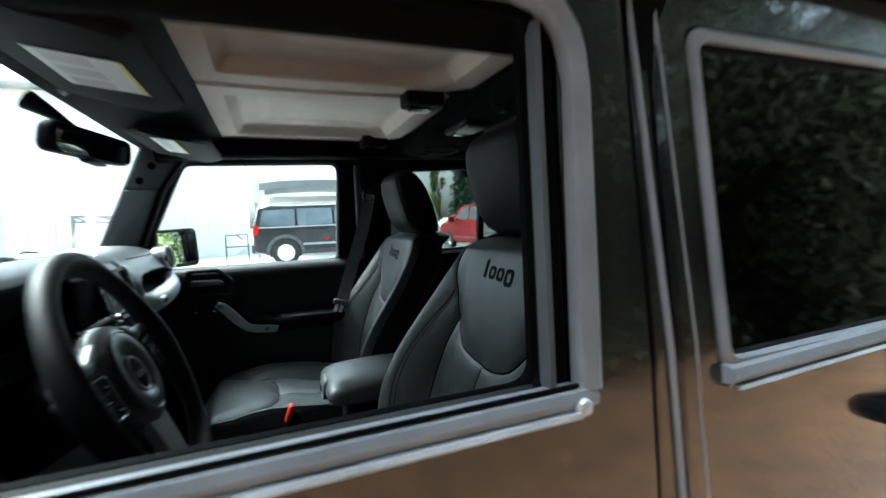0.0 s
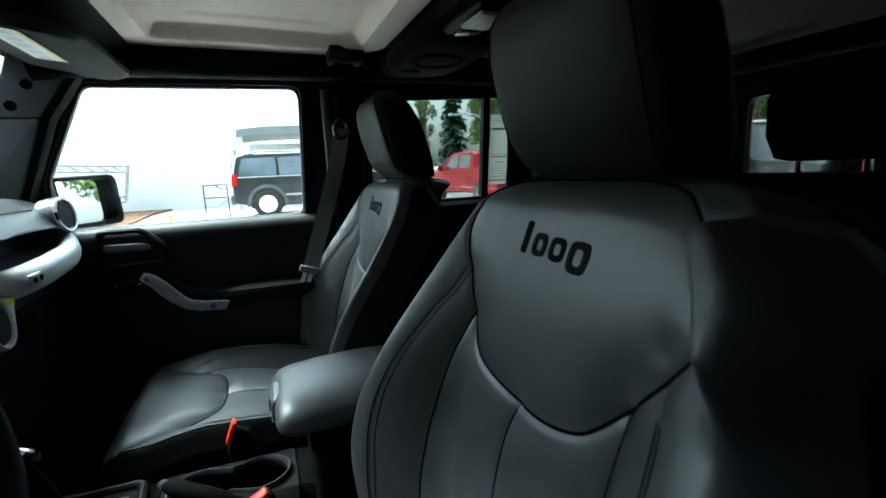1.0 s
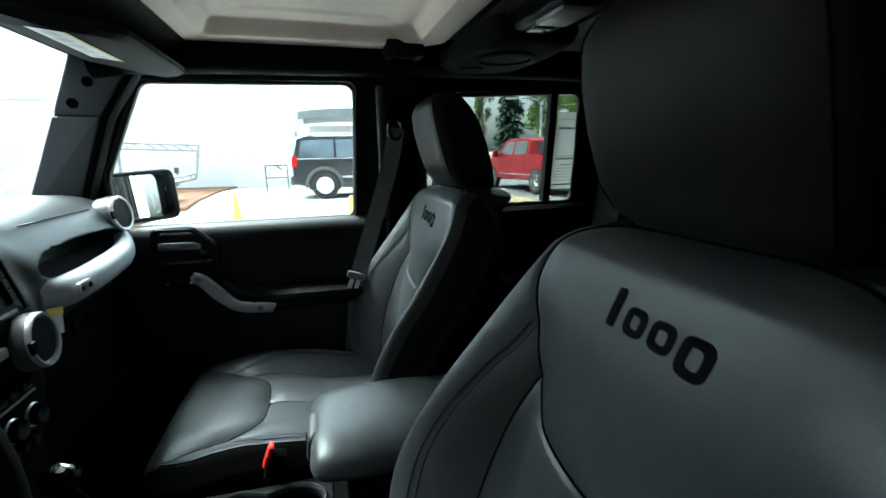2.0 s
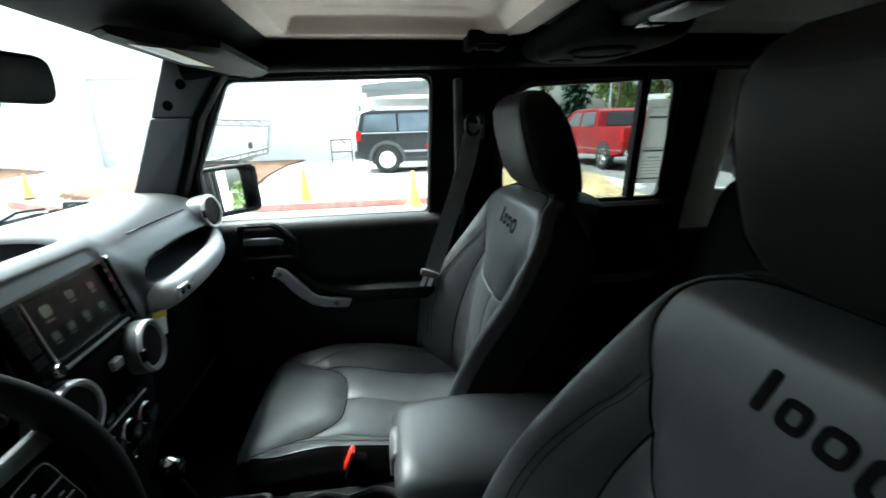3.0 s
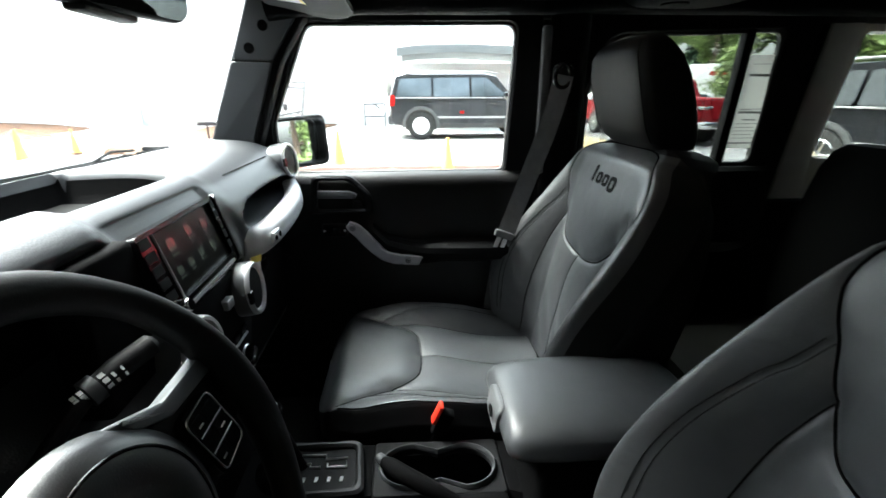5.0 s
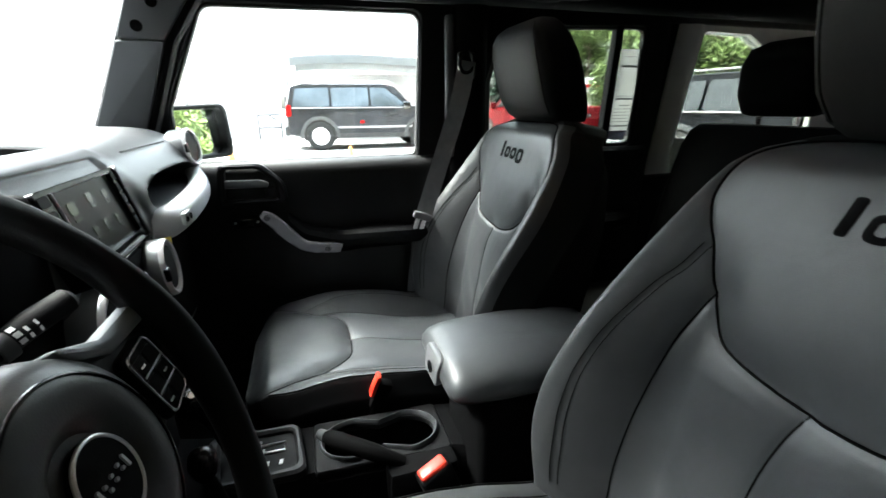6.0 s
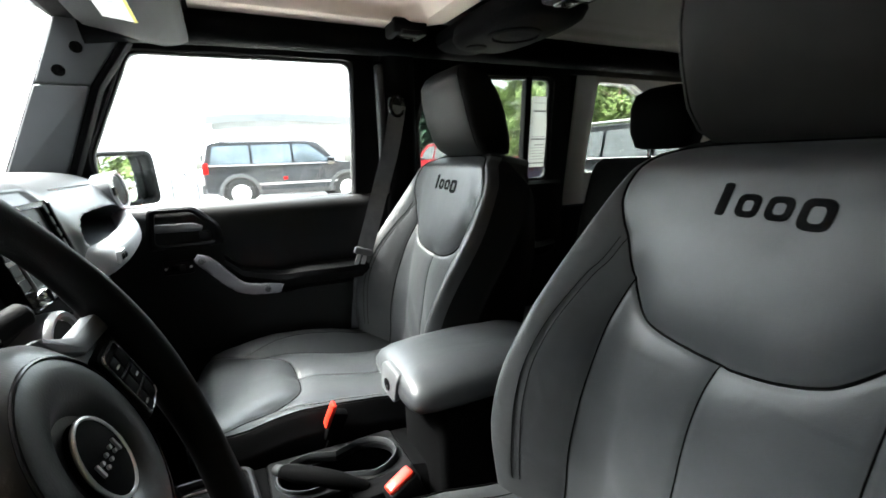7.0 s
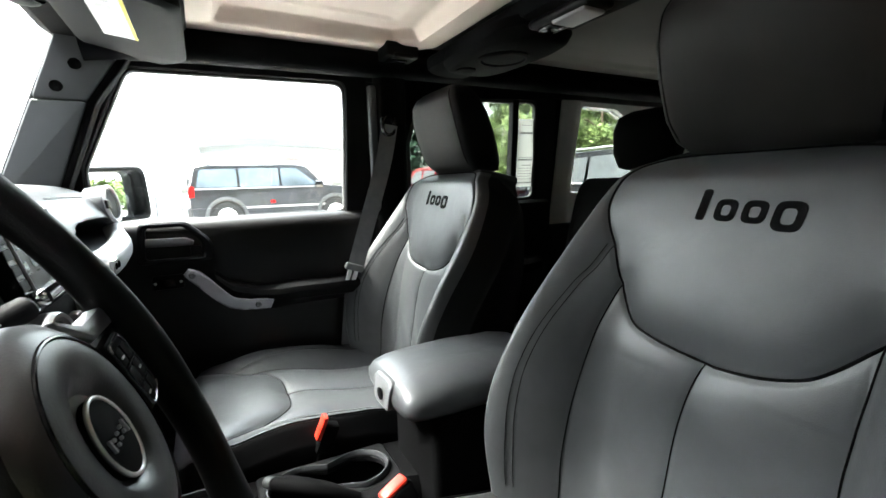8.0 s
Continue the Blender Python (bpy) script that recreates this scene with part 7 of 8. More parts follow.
rk = thing("bike_rack", "small dark steel rack frame near the parked car", "rack")
for a, b in (((-1.43, 12.5, 0.36), (-1.43, 12.5, 1.25)), ((-1.43, 12.5, 1.25), (-0.86, 12.5, 1.26)), ((-0.86, 12.5, 1.26), (-0.86, 12.5, 0.36)), ((-1.43, 12.5, 0.92), (-0.86, 12.5, 0.92)), ((-1.15, 12.5, 1.25), (-0.98, 12.5, 1.12))):
    tube("bar", [a, b], 0.018, DARK_STEEL, rk, 8)


# ---- vehicles ----
def wheel_parts(parent, x, y, r, side, rim_mat, spokes=5):
    m = Matrix.Translation((x, y, r)) @ Matrix.Rotation(radians(90 * side), 4, "X")
    ty = lathe("tyre", [(r * 0.60, -0.11), (r * 0.88, -0.115), (r * 0.97, -0.10), (r, -0.06), (r, 0.06), (r * 0.97, 0.10), (r * 0.88, 0.115), (r * 0.63, 0.105), (r * 0.60, 0.09)], m, TYRE, parent, 36)
    rim = lathe("rim", [(r * 0.62, 0.02), (r * 0.63, 0.10), (r * 0.60, 0.108), (r * 0.56, 0.10), (r * 0.54, 0.055), (0.0, 0.05)], m, rim_mat, parent, 36)
    if not spokes:
        disc = lathe("wheel_cover", [(r * 0.60, 0.06), (r * 0.59, 0.102), (r * 0.48, 0.112), (r * 0.40, 0.098), (r * 0.2, 0.105), (0.0, 0.112)], m, rim_mat, rim, 36)
        for k in range(7):
            a = 2 * math.pi * k / 7
            lathe("slot", [(0.045 * r, 0.095), (0.045 * r, 0.1095), (0.0, 0.1095)], m @ Matrix.Translation((0.44 * r * math.cos(a), 0.44 * r * math.sin(a), 0)), TYRE, disc, 10)
    for k in range(spokes):
        bm = bmesh.new()
        add_box(bm, (0.05 * r, -0.075 * r, 0.035), (0.56 * r, 0.075 * r, 0.098), 0.02, 1, m @ Matrix.Rotation(2 * math.pi * k / spokes, 4, "Z"))
        part("spoke", bm, rim_mat, rim)
    lathe("hub_cap", [(0.16 * r, 0.03), (0.15 * r, 0.10), (0.0, 0.105)], m, rim_mat, rim, 16)
    return ty


def vehicle(name, label, cat, length, width, side_pts, glass_sets, paint, axles, r, rim_mat, belt, roof_in, extras=None, spokes=5, group="parked vehicles", glass=None):
    """A vehicle whose nose points along +x; side_pts is its side outline, glass_sets the side window outlines."""
    v = thing(name, label, cat, group=group)
    half = width / 2
    # wheel arches cut into the lower edge of the outline
    loop = []
    for p in side_pts:
        loop.append(p)
    loop = rounded(loop, 0.06, 3)

    def across(z):
        return half * (1 - 0.03 * max(0.0, (0.6 - z)) ) - max(0.0, z - belt) * roof_in

    bm = bmesh.new()
    cols = []
    for s in (-1, -0.94, 0.94, 1):
        inset = 0.03 if abs(s) == 1 else 0.0
        cx, cz = sum(p[0] for p in loop) / len(loop), sum(p[1] for p in loop) / len(loop)
        cols.append([bm.verts.new((cx + (a - cx) * (1 - inset * 0.6), (1 if s > 0 else -1) * (across(b) * abs(s) if abs(s) < 1 else across(b)), cz + (b - cz) * (1 - inset))) for a, b in loop])
    n = len(loop)
    for a, b in zip(cols, cols[1:]):
        for i in range(n):
            bm.faces.new((a[i], a[(i + 1) % n], b[(i + 1) % n], b[i]))
    bm.faces.new(cols[0][::-1])
    bm.faces.new(cols[-1])
    part("body", bm, paint, v, angle=28)
    for sgn in (1, -1):
        for g in glass_sets:
            gl = rounded(g, 0.05, 3)
            prism("side_window", gl, 0.012, lambda a, b, c, q=sgn: (a, q * (across(b) + 0.004 + c * 0.5 - 0.004), b), glass or CAR_GLASS, v)
        for ax_ in axles:
            arch = [(ax_ + (r * 1.16) * math.cos(t), r + (r * 1.16) * math.sin(t)) for t in np.linspace(-0.25, math.pi + 0.25, 20)]
            prism("wheel_arch", arch, 0.012, lambda a, b, c, q=sgn: (a, q * (across(b) - 0.002 + c), b), TYRE, v)
            wheel_parts(v, ax_, sgn * (half - 0.07), r, -sgn, rim_mat, spokes)
    if extras:
        extras(v, half, across)
    return v


def door_lines(v, across, xs_, z0, z1, handles, hz):
    for sgn in (1, -1):
        for x in xs_:
            prism("door_gap", [(x - 0.006, z0), (x - 0.006, z1), (x + 0.006, z1), (x + 0.006, z0)], 0.004, lambda a, b, c, q=sgn: (a, q * (across(b) + c), b), RUBBER, v)
        for x in handles:
            prism("door_handle", rounded([(x - 0.10, hz), (x - 0.10, hz + 0.045), (x + 0.10, hz + 0.045), (x + 0.10, hz)], 0.02), 0.035, lambda a, b, c, q=sgn: (a, q * (across(b) + c), b), paint_now, v, bevel=0.006)


# black station wagon style off-roader beyond the passenger window
# black paint lifted to grey to stand for glare over the wagon
SUV_PAINT = material("black_wagon_paint", (0.045, 0.047, 0.052), 0.25, coat=1.0, vary=0.2, vary_scale=2)
paint_now = SUV_PAINT


def suv_extras(v, half, across):
    door_lines(v, across, (-0.75, 0.35, 1.32), 0.42, 1.02, (-0.55, 0.52), 0.90)
    for sgn in (1, -1):
        prism("side_moulding", [(-0.95, 0.545), (-0.95, 0.60), (1.25, 0.60), (1.25, 0.545)], 0.02, lambda a, b, c, q=sgn: (a, q * (across(b) + c), b), SILVER_PLASTIC, v, bevel=0.004)
        prism("sill_cladding", [(-0.95, 0.30), (-0.95, 0.42), (1.0, 0.42), (1.0, 0.30)], 0.025, lambda a, b, c, q=sgn: (a, q * (across(b) + c), b), GREY_PLASTIC, v, bevel=0.006)
        prism("belt_strip", [(-2.04, 1.045), (-2.04, 1.075), (0.98, 1.075), (1.0, 1.045)], 0.014, lambda a, b, c, q=sgn: (a, q * (across(b) + c), b), SILVER_PLASTIC, v, bevel=0.003)
        prism("tail_lamp", rounded([(-2.20, 0.86), (-2.17, 1.13), (-2.05, 1.13), (-2.06, 0.86)], 0.02), 0.03, lambda a, b, c, q=sgn: (a, q * (across(b) + c - 0.005), b), LAMP_RED, v)
        tube("roof_rail", [(-1.75, sgn * (half - 0.22), 1.66), (-1.5, sgn * (half - 0.22), 1.71), (0.4, sgn * (half - 0.22), 1.71), (0.65, sgn * (half - 0.24), 1.66)], 0.02, SILVER_PLASTIC, v, 8)
        prism("wheel_flare", [(-1.38 + 0.50 * math.cos(t), 0.36 + 0.50 * math.sin(t)) for t in np.linspace(-0.1, math.pi + 0.1, 16)] + [(-1.38 + 0.41 * math.cos(t), 0.36 + 0.41 * math.sin(t)) for t in np.linspace(math.pi + 0.1, -0.1, 16)], 0.04, lambda a, b, c, q=sgn: (a, q * (across(b) + c), b), PILLAR_GREY, v, bevel=0.006)
        prism("wheel_flare", [(1.32 + 0.50 * math.cos(t), 0.36 + 0.50 * math.sin(t)) for t in np.linspace(-0.1, math.pi + 0.1, 16)] + [(1.32 + 0.41 * math.cos(t), 0.36 + 0.41 * math.sin(t)) for t in np.linspace(math.pi + 0.1, -0.1, 16)], 0.04, lambda a, b, c, q=sgn: (a, q * (across(b) + c), b), PILLAR_GREY, v, bevel=0.006)
        box("door_mirror", (0.78, sgn * (half + 0.02), 1.02), (0.98, sgn * (half + 0.2), 1.20), PAINT, v, 0.03)
        prism("fuel_mark", rounded([(-0.35, 0.66), (-0.35, 0.74), (-0.23, 0.74), (-0.23, 0.66)], 0.03), 0.006, lambda a, b, c, q=sgn: (a, q * (across(b) + c), b), LAMP_RED, v)
    box("rear_bumper", (-2.25, -half + 0.03, 0.38), (-2.02, half - 0.03, 0.62), GREY_PLASTIC, v, 0.04)
    box("front_bumper", (1.95, -half + 0.03, 0.38), (2.2, half - 0.03, 0.62), GREY_PLASTIC, v, 0.04)
    prism("rear_glass", [(-0.62, 1.08), (-0.55, 1.48), (0.55, 1.48), (0.62, 1.08)], 0.01, lambda a, b, c: (-2.185 + (b - 1.08) * 0.30 - c, a, b), CAR_GLASS, v)
    prism("windscreen", [(-0.68, 1.08), (-0.60, 1.50), (0.60, 1.50), (0.68, 1.08)], 0.01, lambda a, b, c: (1.02 - (b - 1.08) * 0.95 + c + 0.02, a, b), CAR_GLASS, v)


WAGON_SIDE = [(-2.18, 0.40), (-2.20, 1.02), (-2.06, 1.60), (-1.85, 1.655), (0.35, 1.665), (0.62, 1.60), (1.05, 1.10), (2.0, 1.00), (2.16, 0.85), (2.16, 0.40), (1.6, 0.30), (-1.7, 0.30)]
WAGON_WINDOWS = [[(-2.02, 1.09), (-1.92, 1.53), (-1.10, 1.55), (-1.10, 1.09)], [(-1.04, 1.09), (-1.04, 1.55), (-0.10, 1.56), (-0.10, 1.09)], [(-0.04, 1.09), (-0.04, 1.56), (0.36, 1.55), (0.90, 1.10)]]
suv = vehicle("parked_car", "black boxy off-road wagon with roof rails", "car", 4.4, 1.76, WAGON_SIDE, WAGON_WINDOWS, SUV_PAINT, (-1.38, 1.32), 0.36, WHITE_PAINT, 1.06, 0.30, suv_extras, 0, glass=WAGON_GLASS)
suv.matrix_basis = pose(1.52, 12.4, 0.36, 0, 0, -1.5)


def pickup_extras(paint):
    def ex(v, half, across):
        for sgn in (1, -1):
            prism("tail_lamp", rounded([(-2.92, 0.86), (-2.92, 1.22), (-2.72, 1.22), (-2.76, 0.86)], 0.03), 0.03, lambda a, b, c, q=sgn: (a, q * (across(b) + c - 0.01), b), LAMP_RED, v)
            box("tail_lamp_end", (-2.945, sgn * (half - 0.20), 0.86), (-2.90, sgn * (half - 0.03), 1.22), LAMP_RED, v, 0.015)
            prism("door_gap", [(-0.90, 0.5), (-0.90, 1.20), (-0.885, 1.20), (-0.885, 0.5)], 0.004, lambda a, b, c, q=sgn: (a, q * (across(b) + c), b), RUBBER, v)
            prism("door_gap", [(0.14, 0.5), (0.14, 1.20), (0.155, 1.20), (0.155, 0.5)], 0.004, lambda a, b, c, q=sgn: (a, q * (across(b) + c), b), RUBBER, v)
            for x in (-0.68, 0.32):
                prism("door_handle", rounded([(x - 0.11, 1.06), (x - 0.11, 1.11), (x + 0.11, 1.11), (x + 0.11, 1.06)], 0.02), 0.04, lambda a, b, c, q=sgn: (a, q * (across(b) + c), b), paint, v, bevel=0.008)
            prism("sill_line", [(-2.8, 0.60), (-2.8, 0.625), (1.2, 0.625), (1.2, 0.60)], 0.012, lambda a, b, c, q=sgn: (a, q * (across(b) + c), b), SILVER_PLASTIC, v, bevel=0.003)
            box("door_mirror", (1.12, sgn * (half + 0.03), 1.20), (1.28, sgn * (half + 0.26), 1.45), paint, v, 0.04)
            box("head_lamp", (2.72, sgn * (half - 0.38), 0.92), (2.86, sgn * (half - 0.05), 1.12), LENS, v, 0.03)
        box("tailgate", (-2.955, -half + 0.22, 0.72), (-2.925, half - 0.22, 1.25), paint, v, 0.015)
        box("tail_trim", (-2.965, -0.25, 0.98), (-2.95, 0.25, 1.06), CHROME, v, 0.004)
        box("rear_bumper", (-3.06, -half + 0.05, 0.46), (-2.88, half - 0.05, 0.66), CHROME, v, 0.03)
        box("front_bumper", (2.75, -half + 0.05, 0.46), (2.98, half - 0.05, 0.72), CHROME, v, 0.04)
        box("grille", (2.84, -0.55, 0.78), (2.90, 0.55, 1.14), CHROME, v, 0.02)
        tube("exhaust_tip", [(-2.95, 0.55, 0.42), (-3.10, 0.55, 0.42)], 0.045, CHROME, v, 14)
        prism("rear_glass", [(-0.66, 1.33), (-0.56, 1.74), (0.56, 1.74), (0.66, 1.33)], 0.01, lambda a, b, c: (-1.280 + (b - 1.33) * 0.255 - c, a, b), CAR_GLASS, v)
        prism("windscreen", [(-0.74, 1.25), (-0.62, 1.76), (0.62, 1.76), (0.74, 1.25)], 0.01, lambda a, b, c: (1.40 - (b - 1.25) * 1.05 + c + 0.02, a, b), CAR_GLASS, v)
    return ex


PICK_SIDE = [(-2.93, 0.55), (-2.93, 1.28), (-1.28, 1.29), (-1.16, 1.76), (-0.95, 1.86), (0.62, 1.87), (0.92, 1.78), (1.45, 1.24), (2.70, 1.16), (2.86, 1.0), (2.86, 0.50), (2.2, 0.42), (-2.4, 0.42)]
PICK_GLASS = [[(-1.06, 1.30), (-0.95, 1.74), (-0.10, 1.76), (-0.10, 1.30)], [(0.02, 1.30), (0.02, 1.76), (0.62, 1.75), (1.14, 1.28)]]
red_truck = vehicle("pickup_truck", "red crew cab pickup truck with chrome wheels", "truck", 5.8, 1.98, PICK_SIDE, PICK_GLASS, RED_PAINT, (-1.78, 1.80), 0.40, CHROME, 1.25, 0.28, pickup_extras(RED_PAINT))
red_truck.matrix_basis = pose(8.42, 15.45, 0.012, 0, 0, 90.3) @ Matrix.Scale(1.08, 4)
paint_now = GREY_PAINT
dark_suv = vehicle("parked_car", "tall black off-road wagon with polished wheels", "car", 4.4, 1.76, WAGON_SIDE, WAGON_WINDOWS, GREY_PAINT, (-1.38, 1.32), 0.37, CHROME, 1.06, 0.24, suv_extras, 5)
dark_suv.matrix_basis = pose(8.40, 5.43, 0.012, 0, 0, -83) @ Matrix.Scale(1.2, 4)


def small_extras(v, half, across):
    for sgn in (1, -1):
        prism("tail_lamp", rounded([(-2.12, 0.78), (-2.12, 0.98), (-1.92, 0.98), (-1.95, 0.78)], 0.03), 0.02, lambda a, b, c, q=sgn: (a, q * (across(b) + c - 0.01), b), LAMP_RED, v)
        for x in (-0.6, 0.35):
            prism("door_handle", rounded([(x - 0.1, 0.88), (x - 0.1, 0.92), (x + 0.1, 0.92), (x + 0.1, 0.88)], 0.015), 0.03, lambda a, b, c, q=sgn: (a, q * (across(b) + c), b), CHROME, v, bevel=0.005)
    prism("windscreen", [(-0.66, 1.0), (-0.56, 1.46), (0.56, 1.46), (0.66, 1.0)], 0.01, lambda a, b, c: (1.18 - (b - 1.0) * 1.35 + c + 0.03, a, b), CAR_GLASS, v)
    prism("rear_glass", [(-0.62, 1.05), (-0.54, 1.45), (0.54, 1.45), (0.62, 1.05)], 0.01, lambda a, b, c: (-2.03 + (b - 1.05) * 0.55 - c, a, b), CAR_GLASS, v)


CROSS_SIDE = [(-2.12, 0.40), (-2.16, 0.95), (-1.95, 1.40), (-1.5, 1.62), (0.2, 1.64), (0.6, 1.52), (1.2, 1.02), (2.0, 0.88), (2.15, 0.70), (2.15, 0.40), (1.6, 0.28), (-1.6, 0.28)]
CROSS_GLASS = [[(-1.85, 1.06), (-1.60, 1.46), (-0.95, 1.52), (-0.95, 1.04)], [(-0.86, 1.04), (-0.86, 1.52), (-0.05, 1.53), (-0.05, 1.03)], [(0.04, 1.03), (0.04, 1.53), (0.48, 1.45), (0.98, 1.05)]]
silver = vehicle("parked_car", "silver crossover car parked across the road", "car", 4.3, 1.8, CROSS_SIDE, CROSS_GLASS, SILVER_PAINT, (-1.35, 1.35), 0.34, SILVER_PAINT, 1.0, 0.30, small_extras)
silver.matrix_basis = pose(15.8, 12.6, 0.35, 0, 0, 60)
for x, y, rz in ((11.0, 24.0, 170), (14.5, 25.5, 168), (8.2, 27.0, 175), (19.5, 20.0, 120)):
    cp = copy_thing(silver, pose(x, y, 0, 0, 0, rz))
    cp["label"] = "silver crossover car parked in the far row"
white = vehicle("parked_car", "white crossover car parked across the road", "car", 4.3, 1.8, CROSS_SIDE, CROSS_GLASS, WHITE_PAINT, (-1.35, 1.35), 0.34, SILVER_PAINT, 1.0, 0.30, small_extras)
white.matrix_basis = pose(12.6, 29.5, 0, 0, 0, 175)
for x, y, rz in ((17.5, 28.5, 165), (6.0, 31.0, 180), (18.5, 15.5, 80)):
    copy_thing(white, pose(x, y, 0, 0, 0, rz))
sedan = vehicle("parked_car", "dark navy car parked behind the red truck", "car", 4.3, 1.8, CROSS_SIDE, CROSS_GLASS, NAVY_PAINT, (-1.35, 1.35), 0.34, SILVER_PAINT, 1.0, 0.30, small_extras)
sedan.matrix_basis = pose(10.8, 12.1, 0.012, 0, 0, 97)
bt = thing("box_truck", "white box truck with a red mark on its side", "truck", group="parked vehicles")
box("cargo_box", (-3.0, -1.2, 0.95), (2.2, 1.2, 3.5), WHITE_PAINT, bt, 0.04)
rings = []
for x, z in ((2.25, 2.55), (3.1, 2.5), (3.75, 1.75), (4.3, 1.65), (4.4, 1.2)):
    rings.append([(x, -1.0, 0.6), (x, 1.0, 0.6), (x, 0.95, z), (x, -0.95, z)])
loft("cab", rings, WHITE_PAINT, bt)
for sgn in (1, -1):
    prism("side_mark", rounded([(-0.9, 2.72), (-0.8, 3.0), (0.9, 3.02), (0.9, 2.74)], 0.12), 0.01, lambda a, b, c, q=sgn: (a, q * (1.2 + c), b), LAMP_RED, bt)
    prism("side_mark", rounded([(-1.9, 1.4), (-1.9, 2.1), (-0.9, 2.1), (-0.9, 1.4)], 0.15), 0.01, lambda a, b, c, q=sgn: (a, q * (1.2 + c), b), PALE_BLUE, bt)
    for ax_ in (-1.8, 3.2):
        wheel_parts(bt, ax_, sgn * 0.98, 0.45, -sgn, SILVER_PAINT, 6)
bt.matrix_basis = pose(22.5, 31.5, 0, 0, 0, 150)

# street lamp
lampp = thing("street_lamp", "tall grey street lamp with a curved arm", "street lamp")
tube("pole", [(13.2, 24.0, 0), (13.2, 24.0, 4.2)], [0.10, 0.07], STEEL, lampp, 10)
tube("arm", spline([(13.2, 24.0, 4.1), (12.9, 24.0, 4.5), (12.2, 24.0, 4.62), (11.4, 24.0, 4.6)], 5), 0.05, STEEL, lampp, 8)
box("lamp_head", (10.9, 23.9, 4.52), (11.5, 24.1, 4.64), STEEL, lampp, 0.03)


# ---- trees ----
def leaf_cloud(rnd, blobs, count, size, flat=1.0):
    verts, faces = [], []
    weights = [b[3] * b[4] for b in blobs]
    tot = sum(weights)
    for (bx, by, bz, br, bh), w in zip(blobs, weights):
        for _ in range(int(count * w / tot)):
            d = Vector((rnd.gauss(0, 1), rnd.gauss(0, 1), rnd.gauss(0, 1))).normalized()
            k = rnd.random() ** 0.45
            c = Vector((bx + d.x * br * k, by + d.y * br * k, bz + d.z * bh * k))
            s = size * (0.6 + 0.8 * rnd.random())
            a = Vector((rnd.gauss(0, 1), rnd.gauss(0, 1), rnd.gauss(0, 1) * flat)).normalized()
            b = a.orthogonal().normalized()
            b = (b + Vector((rnd.random() - 0.5, rnd.random() - 0.5, rnd.random() - 0.5))).normalized()
            i = len(verts)
            verts += [c - a * s, c + b * s * 0.5, c + a * s, c - b * s * 0.5]
            faces.append((i, i + 1, i + 2, i + 3))
    return verts, faces


def cloud_mesh(name, verts, faces, mat, parent):
    me = bpy.data.meshes.new(name)
    me.from_pydata([tuple(v) for v in verts], [], faces)
    me.materials.append(mat)
    ob = new(name, me)
    ob.parent = parent
    return ob


def broad_tree(seed, h, spread, mat, label, count=4200, size=0.13, low=0.3):
    rnd = random.Random(seed)
    t = thing("tree", label, "tree", group="trees")
    tube("trunk", spline([(0, 0, -0.1), (0.05, 0.03, h * 0.25), (-0.04, 0.05, h * 0.5), (0.05, 0, h * 0.85)], 5), [0.2 * h / 7 * (1 - 0.85 * i / 15) for i in range(16)], BARK_TRUNK, t, 10)
    blobs = []
    for k in range(16):
        a, z = rnd.random() * 2 * math.pi, h * (low + (0.95 - low) * rnd.random())
        rr = spread * (0.35 + 0.6 * rnd.random()) * (1 - 0.5 * max(0, z / h - 0.5))
        q = Vector((math.cos(a) * rr, math.sin(a) * rr, z))
        blobs.append((q.x, q.y, q.z, spread * (0.28 + 0.2 * rnd.random()), h * (0.07 + 0.06 * rnd.random())))
        if k < 9:
            tube("limb", [(0, 0, max(z - 0.9, h * 0.18)), (q.x * 0.5, q.y * 0.5, z - 0.35), tuple(q)], [0.06 * h / 7, 0.04 * h / 7, 0.012], BARK_TRUNK, t, 6)
    cloud_mesh("crown", *leaf_cloud(rnd, blobs, count, size), mat, t)
    return t


def conifer(seed, h, label):
    rnd = random.Random(seed)
    t = thing("tree", label, "tree", group="trees")
    tube("trunk", [(0, 0, -0.1), (0, 0, h)], [0.03 * h, 0.02], BARK_TRUNK, t, 10)
    verts, faces = [], []
    for k in range(int(h * 34)):
        z = h * (0.08 + 0.9 * k / (h * 34))
        reach = 0.24 * h * (1 - z / h) ** 0.85 * (0.75 + 0.4 * rnd.random())
        a = rnd.random() * 2 * math.pi
        for j in range(26):
            f = (j + 1) / 26
            c = Vector((math.cos(a) * reach * f + rnd.gauss(0, 0.09), math.sin(a) * reach * f + rnd.gauss(0, 0.09), z - 0.22 * reach * f + rnd.gauss(0, 0.06)))
            d = Vector((math.cos(a + rnd.gauss(0, 0.7)), math.sin(a + rnd.gauss(0, 0.7)), -0.3 + rnd.gauss(0, 0.2))).normalized()
            s = d.cross(Vector((0, 0, 1))).normalized()
            l, w = 0.30, 0.15
            i = len(verts)
            verts += [c - d * l, c + s * w, c + d * l, c - s * w]
            faces.append((i, i + 1, i + 2, i + 3))
    cloud_mesh("crown", verts, faces, NEEDLE, t)
    return t


